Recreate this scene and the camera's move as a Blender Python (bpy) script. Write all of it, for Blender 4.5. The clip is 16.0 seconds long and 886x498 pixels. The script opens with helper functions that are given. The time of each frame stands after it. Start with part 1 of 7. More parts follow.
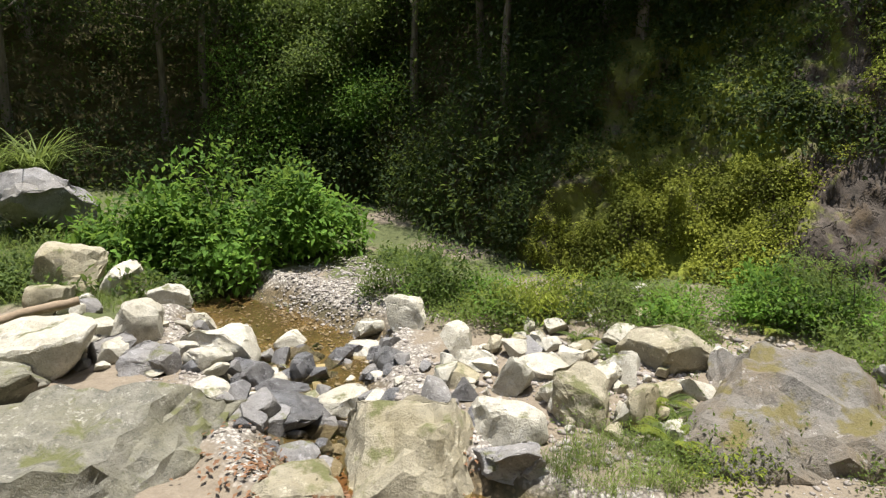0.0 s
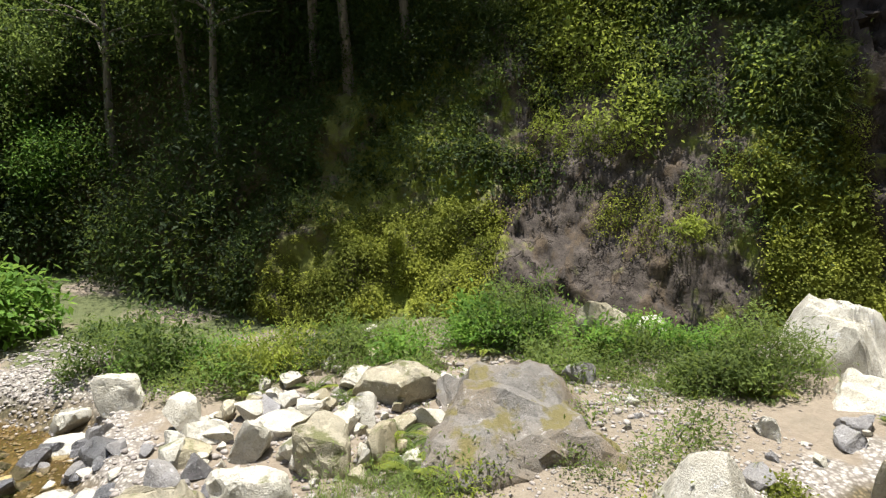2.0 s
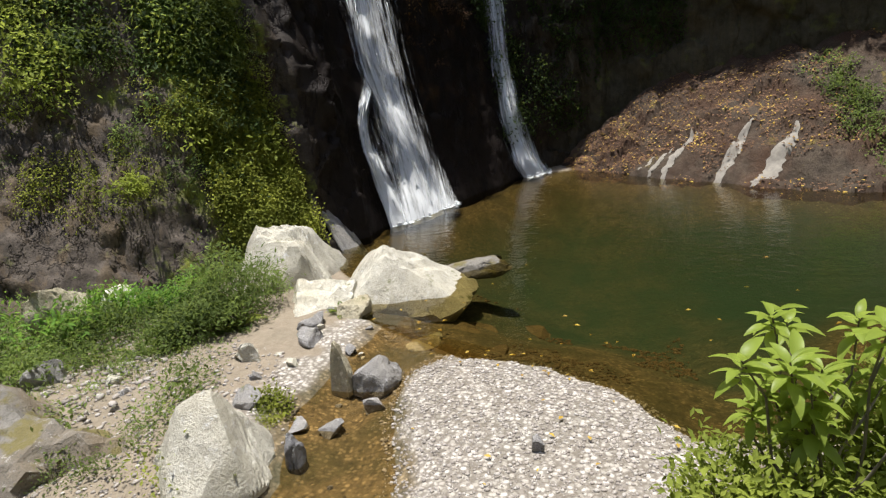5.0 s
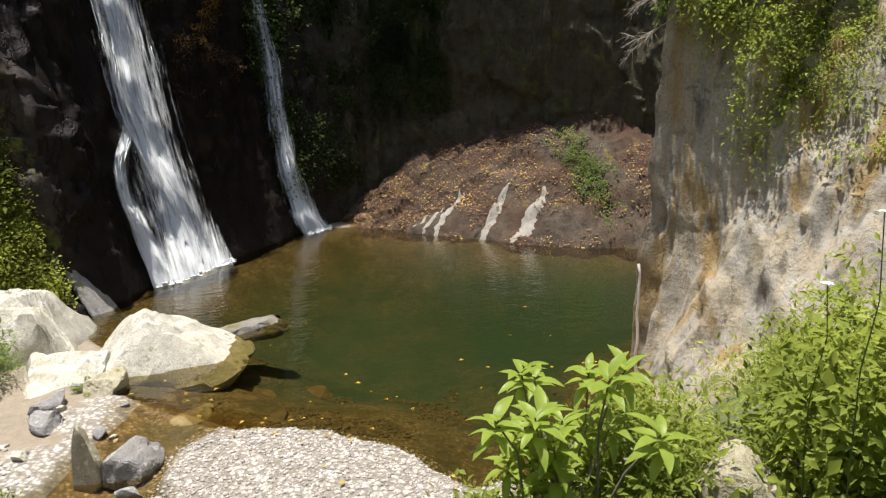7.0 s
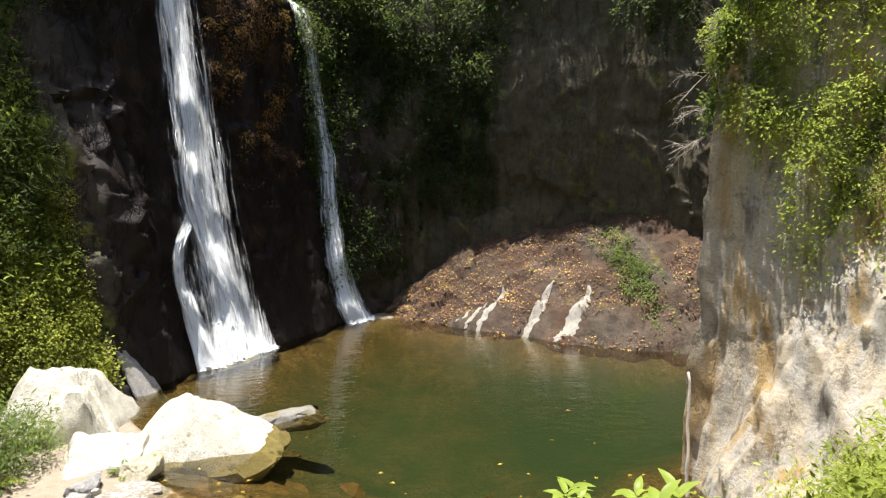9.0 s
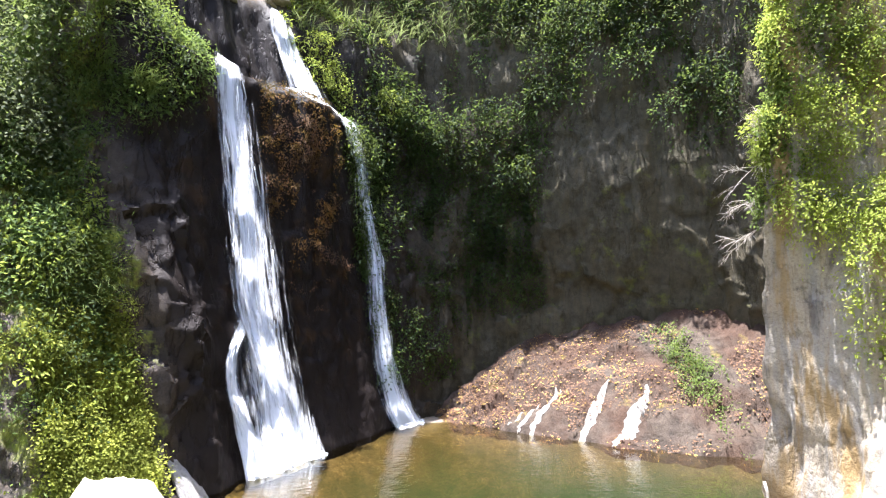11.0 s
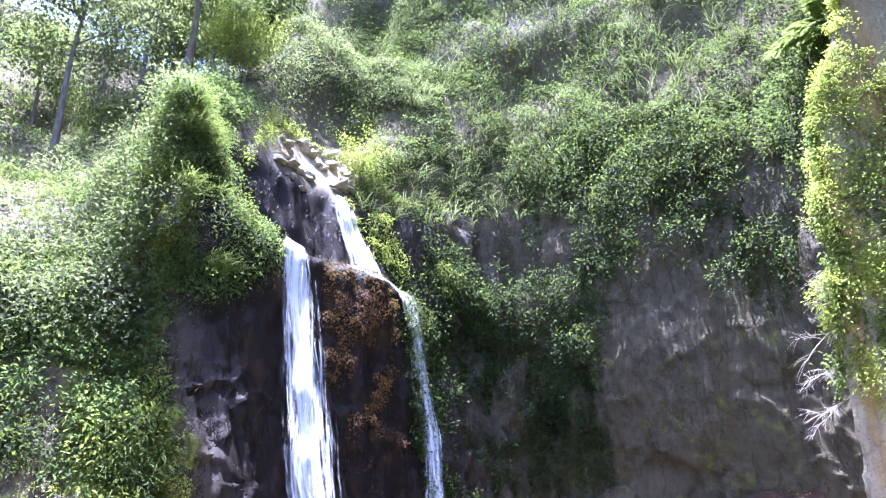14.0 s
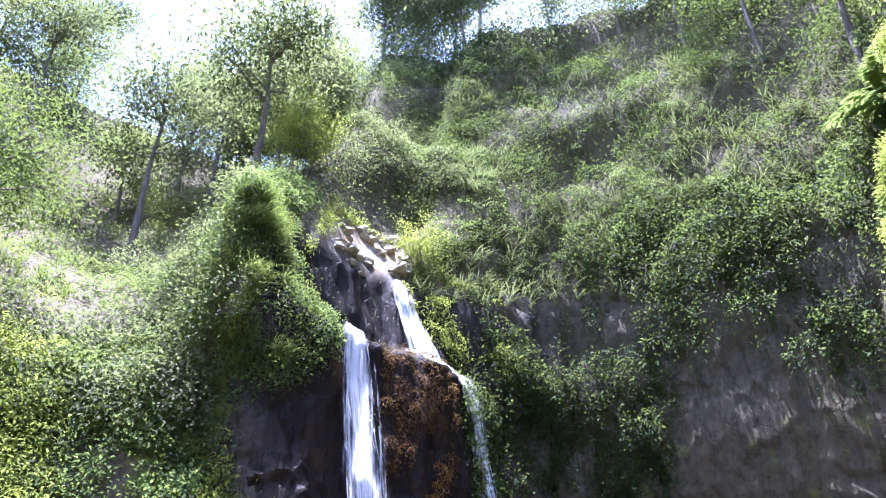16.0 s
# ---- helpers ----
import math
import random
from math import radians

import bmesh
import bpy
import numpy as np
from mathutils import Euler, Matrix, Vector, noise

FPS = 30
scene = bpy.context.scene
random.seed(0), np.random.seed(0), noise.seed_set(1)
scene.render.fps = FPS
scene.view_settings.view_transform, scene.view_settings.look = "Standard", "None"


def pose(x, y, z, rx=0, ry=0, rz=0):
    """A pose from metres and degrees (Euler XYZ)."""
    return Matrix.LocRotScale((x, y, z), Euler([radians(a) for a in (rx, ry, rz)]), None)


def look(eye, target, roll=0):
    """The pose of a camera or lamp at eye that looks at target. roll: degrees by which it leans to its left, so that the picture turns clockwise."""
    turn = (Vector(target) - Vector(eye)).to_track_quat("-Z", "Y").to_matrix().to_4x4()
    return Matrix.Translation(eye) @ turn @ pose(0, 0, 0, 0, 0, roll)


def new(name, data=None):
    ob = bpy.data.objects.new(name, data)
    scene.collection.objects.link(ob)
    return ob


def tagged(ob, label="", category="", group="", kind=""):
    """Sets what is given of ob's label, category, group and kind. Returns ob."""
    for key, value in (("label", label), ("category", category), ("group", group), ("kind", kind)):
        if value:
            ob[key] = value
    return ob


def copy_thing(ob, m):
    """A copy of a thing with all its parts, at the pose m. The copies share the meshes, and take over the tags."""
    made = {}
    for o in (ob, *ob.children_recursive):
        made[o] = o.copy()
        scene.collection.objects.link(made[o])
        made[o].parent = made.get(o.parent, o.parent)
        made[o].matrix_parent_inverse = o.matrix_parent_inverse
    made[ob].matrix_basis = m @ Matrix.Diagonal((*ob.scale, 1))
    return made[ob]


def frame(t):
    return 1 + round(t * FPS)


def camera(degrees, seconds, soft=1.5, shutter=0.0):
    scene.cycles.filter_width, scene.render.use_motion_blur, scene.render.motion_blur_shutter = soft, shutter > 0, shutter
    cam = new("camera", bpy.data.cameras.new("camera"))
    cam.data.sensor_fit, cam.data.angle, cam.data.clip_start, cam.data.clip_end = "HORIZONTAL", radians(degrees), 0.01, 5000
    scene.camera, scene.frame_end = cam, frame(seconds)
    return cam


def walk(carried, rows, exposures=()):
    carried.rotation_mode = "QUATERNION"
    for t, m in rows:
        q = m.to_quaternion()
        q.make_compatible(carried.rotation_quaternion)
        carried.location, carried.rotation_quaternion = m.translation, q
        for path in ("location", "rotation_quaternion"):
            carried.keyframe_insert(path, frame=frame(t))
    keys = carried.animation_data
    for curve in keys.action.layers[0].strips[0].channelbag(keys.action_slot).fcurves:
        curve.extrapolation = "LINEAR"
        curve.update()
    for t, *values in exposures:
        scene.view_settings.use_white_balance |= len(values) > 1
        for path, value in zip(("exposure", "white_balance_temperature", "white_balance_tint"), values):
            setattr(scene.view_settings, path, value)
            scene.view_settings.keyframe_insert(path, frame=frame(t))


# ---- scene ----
# ---- the camera and its walk ----
cam = camera(72.2, 16.0, soft=1.3)
PATH = [
    (0.0, pose(0.000, 0.000, 4.400, 76.00, -0.00, 0.00)),
    (0.5, pose(0.036, -0.017, 4.400, 76.99, -0.38, -6.50)),
    (1.0, pose(0.064, -0.036, 4.420, 80.38, -0.80, -11.54)),
    (1.5, pose(0.089, -0.065, 4.406, 82.35, -0.14, -17.76)),
    (2.0, pose(0.136, -0.078, 4.394, 80.58, 0.68, -25.31)),
    (2.5, pose(0.197, -0.106, 4.366, 78.10, 1.53, -35.62)),
    (3.0, pose(0.276, -0.158, 4.327, 76.31, 0.83, -45.21)),
    (3.5, pose(0.317, -0.204, 4.282, 74.67, 0.80, -54.14)),
    (4.0, pose(0.336, -0.257, 4.280, 74.45, 1.14, -62.25)),
    (4.5, pose(0.352, -0.312, 4.276, 74.08, 2.30, -69.58)),
    (5.0, pose(0.369, -0.343, 4.291, 74.00, 4.96, -74.12)),
    (5.2, pose(0.372, -0.350, 4.293, 75.45, 2.08, -78.04)),
    (7.3, pose(0.418, -0.405, 4.341, 78.95, 1.18, -95.31)),
    (7.5, pose(0.418, -0.406, 4.346, 80.20, 0.97, -95.61)),
    (8.0, pose(0.411, -0.409, 4.359, 82.10, 0.56, -95.23)),
    (8.5, pose(0.396, -0.395, 4.379, 83.80, 0.32, -93.20)),
    (9.0, pose(0.384, -0.381, 4.400, 86.85, -0.60, -89.81)),
    (9.2, pose(0.381, -0.377, 4.407, 88.03, 0.15, -88.85)),
    (11.3, pose(0.357, -0.349, 4.475, 97.96, 0.36, -84.57)),
    (11.5, pose(0.354, -0.348, 4.480, 99.38, 0.18, -83.89)),
    (12.0, pose(0.345, -0.344, 4.491, 102.02, 0.52, -82.45)),
    (12.5, pose(0.337, -0.346, 4.507, 104.08, 1.06, -81.50)),
    (13.0, pose(0.333, -0.349, 4.508, 106.43, 0.75, -81.68)),
    (13.5, pose(0.322, -0.353, 4.512, 109.18, 0.97, -81.11)),
    (14.0, pose(0.307, -0.351, 4.531, 112.02, 0.62, -80.03)),
    (14.5, pose(0.298, -0.348, 4.536, 114.69, 0.50, -78.27)),
    (15.0, pose(0.298, -0.333, 4.547, 115.82, 0.48, -76.72)),
    (15.5, pose(0.297, -0.321, 4.553, 118.00, -0.16, -75.81)),
    (16.0, pose(0.295, -0.312, 4.554, 119.72, -0.39, -74.62)),
]
walk(cam, PATH, exposures=[(0.0, 0.75, 6400, 10), (1.5, 0.95, 6300, 10), (2.5, 0.95, 6300, 10), (3.5, 0.6, 6300, 10), (5.0, 0.65, 6300, 10), (7.3, 0.95, 6400, 10), (9.2, 1.55, 6400, 10), (11.3, 2.75, 5600, 19), (12.5, 3.08, 5150, 27), (14.0, 3.2, 4950, 33), (16.0, 2.85, 5050, 34)])

# ---- sky and sun ----
SUN_AZ, SUN_EL = 28.0, 83.0
world = bpy.data.worlds.new("sky")
scene.world = world
world.use_nodes = True
wn = world.node_tree
sky = wn.nodes.new("ShaderNodeTexSky")
sky.sky_type = "NISHITA"
sky.sun_disc = False
sky.sun_elevation, sky.sun_rotation = radians(SUN_EL), radians(SUN_AZ)
sky.air_density, sky.dust_density = 1.0, 2.0
wn.links.new(sky.outputs[0], wn.nodes["Background"].inputs[0])
wn.nodes["Background"].inputs[1].default_value = 0.13
sun_data = bpy.data.lights.new("sun", "SUN")
sun_data.energy, sun_data.angle, sun_data.color = 5.0, radians(0.55), (1.0, 0.95, 0.86)
sun = new("sun", sun_data)
sd = Vector((math.sin(radians(SUN_AZ)) * math.cos(radians(SUN_EL)), math.cos(radians(SUN_AZ)) * math.cos(radians(SUN_EL)), math.sin(radians(SUN_EL))))
sun.matrix_world = look(sd * 200, (0, 0, 0))


# ---- tools: noise, meshes, materials ----
def hash01(ix, iy, iz, seed):
    h = (ix.astype(np.int64) * 374761393 + iy.astype(np.int64) * 668265263 + iz.astype(np.int64) * 2147483647 + seed * 974711) & 0xFFFFFFFF
    h = ((h ^ (h >> 13)) * 1274126177) & 0xFFFFFFFF
    h = ((h ^ (h >> 16)) * 2246822519) & 0xFFFFFFFF
    return ((h ^ (h >> 15)) & 0xFFFFFF) / float(0xFFFFFF)


def vnoise(p, seed=0):
    """Smooth value noise, -1 to 1, at the rows of p."""
    i = np.floor(p).astype(np.int64)
    w = p - i
    w = w * w * w * (w * (w * 6 - 15) + 10)
    out = 0
    for dx in (0, 1):
        for dy in (0, 1):
            for dz in (0, 1):
                k = (w[:, 0] if dx else 1 - w[:, 0]) * (w[:, 1] if dy else 1 - w[:, 1]) * (w[:, 2] if dz else 1 - w[:, 2])
                out = out + k * hash01(i[:, 0] + dx, i[:, 1] + dy, i[:, 2] + dz, seed)
    return out * 2 - 1


def fbm(p, octaves=4, seed=0, gain=0.5, ridged=False):
    total, amp, out = 0.0, 1.0, 0
    for k in range(octaves):
        n = vnoise(p * 2.03**k + 17.3 * k, seed + k)
        out = out + amp * (1 - 2 * np.abs(n) if ridged else n)
        total += amp
        amp *= gain
    return out / total


def sstep(a, b, x):
    t = np.clip((x - a) / (b - a), 0, 1)
    return t * t * (3 - 2 * t)


def facets(p, seed=0):
    """Blocky cells: the flat level and the gap to the next cell, at the rows of p."""
    i = np.floor(p).astype(np.int64)
    d1 = np.full(len(p), 9.0)
    d2 = np.full(len(p), 9.0)
    lev = np.zeros(len(p))
    for dx in (-1, 0, 1):
        for dy in (-1, 0, 1):
            for dz in (-1, 0, 1):
                c = i + (dx, dy, dz)
                q = np.stack([c[:, k] + hash01(c[:, 0], c[:, 1], c[:, 2], seed + k) for k in range(3)], 1)
                v = p - q
                d = np.sqrt((v * v).sum(1))
                tilt = np.stack([hash01(c[:, 0], c[:, 1], c[:, 2], seed + 5 + k) - 0.5 for k in range(3)], 1)
                l = hash01(c[:, 0], c[:, 1], c[:, 2], seed + 9) - 0.5 + (v * tilt).sum(1) * 1.6
                nearer = d < d1
                d2 = np.where(nearer, d1, np.minimum(d2, d))
                lev = np.where(nearer, l, lev)
                d1 = np.where(nearer, d, d1)
    return lev, d2 - d1


def unit(v):
    return v / np.maximum(np.linalg.norm(v, axis=1)[:, None], 1e-9)


def mesh_of(name, verts, faces, material=None, smooth=True, attrs=None, sharp=0.0):
    """A mesh from arrays; faces is an array of triangles or of quads."""
    me = bpy.data.meshes.new(name)
    verts = np.asarray(verts, dtype=np.float32)
    faces = np.asarray(faces, dtype=np.int32)
    k = faces.shape[1]
    me.vertices.add(len(verts))
    me.vertices.foreach_set("co", verts.ravel())
    me.loops.add(faces.size)
    me.loops.foreach_set("vertex_index", faces.ravel())
    me.polygons.add(len(faces))
    me.polygons.foreach_set("loop_start", np.arange(0, faces.size, k, dtype=np.int32))
    me.polygons.foreach_set("loop_total", np.full(len(faces), k, dtype=np.int32))
    if smooth:
        me.polygons.foreach_set("use_smooth", np.ones(len(faces), dtype=bool))
    me.update(calc_edges=True)
    for key, val in (attrs or {}).items():
        a = me.attributes.new(key, "FLOAT", "POINT")
        a.data.foreach_set("value", np.asarray(val, dtype=np.float32))
    if sharp:
        me.set_sharp_from_angle(angle=radians(sharp))
    if material:
        me.materials.append(material)
    return me


def grid_faces(rows_n, cols_n):
    a = (np.arange(rows_n - 1)[:, None] * cols_n + np.arange(cols_n - 1)[None, :]).ravel()
    return np.stack([a, a + 1, a + cols_n + 1, a + cols_n], 1)


def thing(name, label, category, at=(0, 0, 0), group="", kind=""):
    ob = new(name)
    ob.empty_display_size = 0.2
    ob.matrix_world = Matrix.Translation(at)
    return tagged(ob, label, category, group, kind)


def child(name, me, parent, label=""):
    ob = new(name, me)
    ob.parent = parent
    if label:
        ob["label"] = label
    return ob


class Nodes:
    """A material's node tree, with short calls."""

    def __init__(self, name):
        self.m = bpy.data.materials.new(name)
        self.m.use_nodes = True
        self.t = self.m.node_tree
        self.bsdf = self.t.nodes["Principled BSDF"]
        self.out = self.t.nodes["Material Output"]
        self.co = self.t.nodes.new("ShaderNodeTexCoord").outputs["Object"]

    def put(self, socket, value):
        if isinstance(value, bpy.types.NodeSocket):
            self.t.links.new(value, socket)
        elif isinstance(value, (tuple, list)) and len(value) == 3 and socket.type == "RGBA":
            socket.default_value = (*value, 1)
        else:
            socket.default_value = value

    def node(self, kind, out=0, props=(), **ins):
        n = self.t.nodes.new(kind)
        for k, v in props:
            if k == "operation":
                n.operation = v
            elif k == "blend_type":
                n.blend_type = v
            elif k == "data_type":
                n.data_type = v
            elif k == "attribute_name":
                n.attribute_name = v
            elif k == "feature":
                n.feature = v
        for k, v in ins.items():
            self.put(n.inputs[int(k[1:])] if k[0] == "i" and k[1:].isdigit() else n.inputs[k.replace("_", " ")], v)
        return n.outputs[out]

    def map(self, scale=(1, 1, 1)):
        return self.node("ShaderNodeMapping", Vector=self.co, Scale=scale)

    def noise(self, scale, detail=4, rough=0.55, vec=None, colour=False):
        return self.node("ShaderNodeTexNoise", 1 if colour else 0, Vector=vec or self.co, Scale=scale, Detail=detail, Roughness=rough)

    def voronoi(self, scale, vec=None, feature="F1", out=0):
        return self.node("ShaderNodeTexVoronoi", out, (("feature", feature),), Vector=vec or self.co, Scale=scale)

    def ramp(self, fac, *stops):
        n = self.t.nodes.new("ShaderNodeValToRGB")
        e = n.color_ramp.elements
        while len(e) < len(stops):
            e.new(0.5)
        for el, (pos, col) in zip(e, stops):
            el.position = pos
            el.color = (*col, 1) if isinstance(col, (tuple, list)) else (col, col, col, 1)
        self.t.links.new(fac, n.inputs[0])
        return n.outputs[0]

    def mix(self, fac, a, b, blend="MIX"):
        n = self.t.nodes.new("ShaderNodeMix")
        n.data_type, n.blend_type = "RGBA", blend
        self.put(n.inputs[0], fac)
        self.put(n.inputs[6], a)
        self.put(n.inputs[7], b)
        return n.outputs[2]

    def math(self, op, a, b=0.0):
        return self.node("ShaderNodeMath", 0, (("operation", op),), i0=a, i1=b)

    def attr(self, name):
        return self.node("ShaderNodeAttribute", 2, (("attribute_name", name),))

    def bump(self, height, strength=0.5, distance=0.05, normal=None):
        n = self.t.nodes.new("ShaderNodeBump")
        n.inputs["Strength"].default_value, n.inputs["Distance"].default_value = strength, distance
        self.t.links.new(height, n.inputs["Height"])
        if normal:
            self.t.links.new(normal, n.inputs["Normal"])
        return n.outputs[0]

    def set(self, **ins):
        for k, v in ins.items():
            self.put(self.bsdf.inputs[k.replace("_", " ")], v)
        return self.m


# ---- materials ----
def rock_material(name, dark, light, stain, moss=0.0, moss_col=(0.075, 0.078, 0.024), rough=0.85, wet=0.0, scale=1.0):
    n = Nodes(name)
    n.co = n.node("ShaderNodeNewGeometry", 0)
    big = n.noise(0.9 * scale, 5, 0.6)
    mid = n.noise(5.0 * scale, 6, 0.65)
    fine = n.noise(34.0 * scale, 4, 0.7)
    rnd = n.node("ShaderNodeObjectInfo", 5)
    col = n.mix(n.ramp(mid, (0.3, 0.0), (0.7, 1.0)), dark, light)
    col = n.mix(n.ramp(big, (0.42, 0.0), (0.66, 0.75)), col, stain)
    col = n.mix(n.ramp(fine, (0.34, 0.55), (0.48, 0.0)), col, tuple(c * 0.4 for c in dark))
    col = n.mix(n.ramp(n.noise(2.2 * scale, 6, 0.75), (0.56, 0.0), (0.66, 0.7)), col, tuple(c * 0.55 for c in dark))
    col = n.mix(n.ramp(n.noise(11.0 * scale, 4, 0.7), (0.62, 0.0), (0.70, 0.55)), col, tuple(min(0.8, c * 1.35) for c in light))
    lich = n.math("MULTIPLY", n.ramp(n.noise(7.0 * scale, 6, 0.8), (0.57, 0.0), (0.61, 0.85)), n.ramp(n.noise(1.1 * scale, 3, 0.6), (0.42, 0.0), (0.6, 1.0)))
    col = n.mix(lich, col, tuple(min(0.7, c * 1.25 + 0.1) for c in light))
    speck = n.voronoi(60 * scale)
    col = n.mix(n.ramp(speck, (0.0, 0.35), (0.22, 0.0)), col, tuple(min(1, c * 1.3) for c in light))
    col = n.mix(n.math("MULTIPLY", rnd, 0.35), col, tuple(c * 0.55 for c in dark))
    if moss > 0:
        nz = n.node("ShaderNodeSeparateXYZ", 2, Vector=n.node("ShaderNodeNewGeometry", 1))
        mm = n.math("ADD", n.noise(1.7 * scale, 5, 0.65), n.math("MULTIPLY", nz, 0.12))
        mcol = n.mix(fine, moss_col, tuple(c * 1.9 for c in moss_col))
        col = n.mix(n.ramp(mm, (0.70 - 0.3 * moss, 0.0), (0.78 - 0.3 * moss, 0.9)), col, mcol)
    h = n.math("ADD", n.math("MULTIPLY", mid, 0.6), n.math("MULTIPLY", fine, 0.28))
    return n.set(Base_Color=col, Roughness=n.ramp(mid, (0.3, rough - 0.12 - wet), (0.8, rough - wet * 0.6)), Normal=n.bump(h, 0.9, 0.09 / scale))


def leaf_material(name, dark, light, tip, gloss=0.7, through_amount=0.5):
    n = Nodes(name)
    rnd = n.node("ShaderNodeNewGeometry", 8)
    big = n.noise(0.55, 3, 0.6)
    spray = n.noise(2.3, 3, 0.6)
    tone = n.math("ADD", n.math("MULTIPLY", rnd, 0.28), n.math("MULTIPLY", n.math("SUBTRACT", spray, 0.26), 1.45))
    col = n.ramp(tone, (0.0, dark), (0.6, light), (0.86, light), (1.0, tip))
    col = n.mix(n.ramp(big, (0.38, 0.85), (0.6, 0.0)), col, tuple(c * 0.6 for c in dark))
    n.set(Base_Color=col, Roughness=gloss)
    n.bsdf.inputs["Specular IOR Level"].default_value = 0.2
    tr = n.t.nodes.new("ShaderNodeBsdfTranslucent")
    warm = n.mix(0.5, col, (0.20, 0.25, 0.04), "SCREEN")
    n.put(tr.inputs[0], warm)
    mx = n.t.nodes.new("ShaderNodeMixShader")
    mx.inputs[0].default_value = through_amount
    n.t.links.new(n.bsdf.outputs[0], mx.inputs[1])
    n.t.links.new(tr.outputs[0], mx.inputs[2])
    n.t.links.new(mx.outputs[0], n.out.inputs[0])
    return n.m


ROCK_PALE = rock_material("pale_boulder_stone", (0.40, 0.375, 0.31), (0.70, 0.67, 0.58), (0.47, 0.43, 0.33), moss=0.03)
ROCK_GREY = rock_material("grey_boulder_stone", (0.17, 0.165, 0.165), (0.33, 0.32, 0.32), (0.25, 0.23, 0.20), moss=0.05)
ROCK_TAN = rock_material("tan_boulder_stone", (0.28, 0.25, 0.18), (0.46, 0.42, 0.31), (0.33, 0.28, 0.16), moss=0.15)
ROCK_OLIVE = rock_material("olive_grey_stone", (0.12, 0.115, 0.095), (0.30, 0.285, 0.23), (0.20, 0.19, 0.12), moss=0.15)
ROCK_WET = rock_material("wet_dark_stone", (0.06, 0.06, 0.065), (0.19, 0.19, 0.20), (0.11, 0.10, 0.09), rough=0.6, wet=0.25)
ROCK_DROWNED = rock_material("drowned_brown_stone", (0.09, 0.065, 0.03), (0.21, 0.15, 0.075), (0.15, 0.10, 0.05))
ROCK_MOSSY = rock_material("mossy_grey_stone", (0.14, 0.13, 0.115), (0.29, 0.27, 0.24), (0.20, 0.14, 0.07), moss=0.3, moss_col=(0.09, 0.075, 0.02))

# green leaves for shaded slopes, the shade put into their dark colour
LEAF_SHADED = leaf_material("shade_darkened_leaves", (0.020, 0.036, 0.012), (0.045, 0.078, 0.024), (0.072, 0.11, 0.036))
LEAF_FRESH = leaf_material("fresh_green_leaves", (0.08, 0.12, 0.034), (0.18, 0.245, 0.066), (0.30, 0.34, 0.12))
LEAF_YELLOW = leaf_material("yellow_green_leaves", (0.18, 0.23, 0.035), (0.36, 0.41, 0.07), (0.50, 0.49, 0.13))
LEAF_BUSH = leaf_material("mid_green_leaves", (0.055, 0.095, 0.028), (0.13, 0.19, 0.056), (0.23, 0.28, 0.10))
# far hillside leaves: narrow, greyed range paints in the haze
LEAF_HILL = leaf_material("haze_paled_leaves", (0.075, 0.09, 0.05), (0.135, 0.155, 0.08), (0.21, 0.22, 0.125), gloss=0.8)
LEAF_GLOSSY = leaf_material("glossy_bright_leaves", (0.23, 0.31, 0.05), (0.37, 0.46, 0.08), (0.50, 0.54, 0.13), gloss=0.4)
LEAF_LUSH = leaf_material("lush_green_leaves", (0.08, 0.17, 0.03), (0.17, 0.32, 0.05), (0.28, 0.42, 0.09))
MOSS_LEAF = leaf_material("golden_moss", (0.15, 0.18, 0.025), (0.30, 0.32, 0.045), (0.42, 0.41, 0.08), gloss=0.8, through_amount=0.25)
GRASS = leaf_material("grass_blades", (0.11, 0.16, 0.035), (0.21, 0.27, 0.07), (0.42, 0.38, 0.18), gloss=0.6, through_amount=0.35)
YELLOWED = leaf_material("yellow_fallen_leaves", (0.30, 0.16, 0.03), (0.52, 0.38, 0.06), (0.65, 0.52, 0.10), gloss=0.6, through_amount=0.15)
RUSTY = leaf_material("rust_orange_moss", (0.10, 0.05, 0.016), (0.24, 0.125, 0.03), (0.42, 0.26, 0.06), gloss=0.7, through_amount=0.15)
DRY = leaf_material("dry_leaf_litter", (0.11, 0.055, 0.032), (0.23, 0.125, 0.07), (0.42, 0.27, 0.11), gloss=0.7, through_amount=0.15)


def bark_material():
    n = Nodes("bark")
    v = n.noise(9, 5, 0.6, vec=n.map((1, 1, 0.2)))
    col = n.mix(n.ramp(v, (0.3, 0.0), (0.7, 1.0)), (0.07, 0.055, 0.04), (0.22, 0.19, 0.15))
    return n.set(Base_Color=col, Roughness=0.9, Normal=n.bump(v, 0.7, 0.03))


BARK = bark_material()


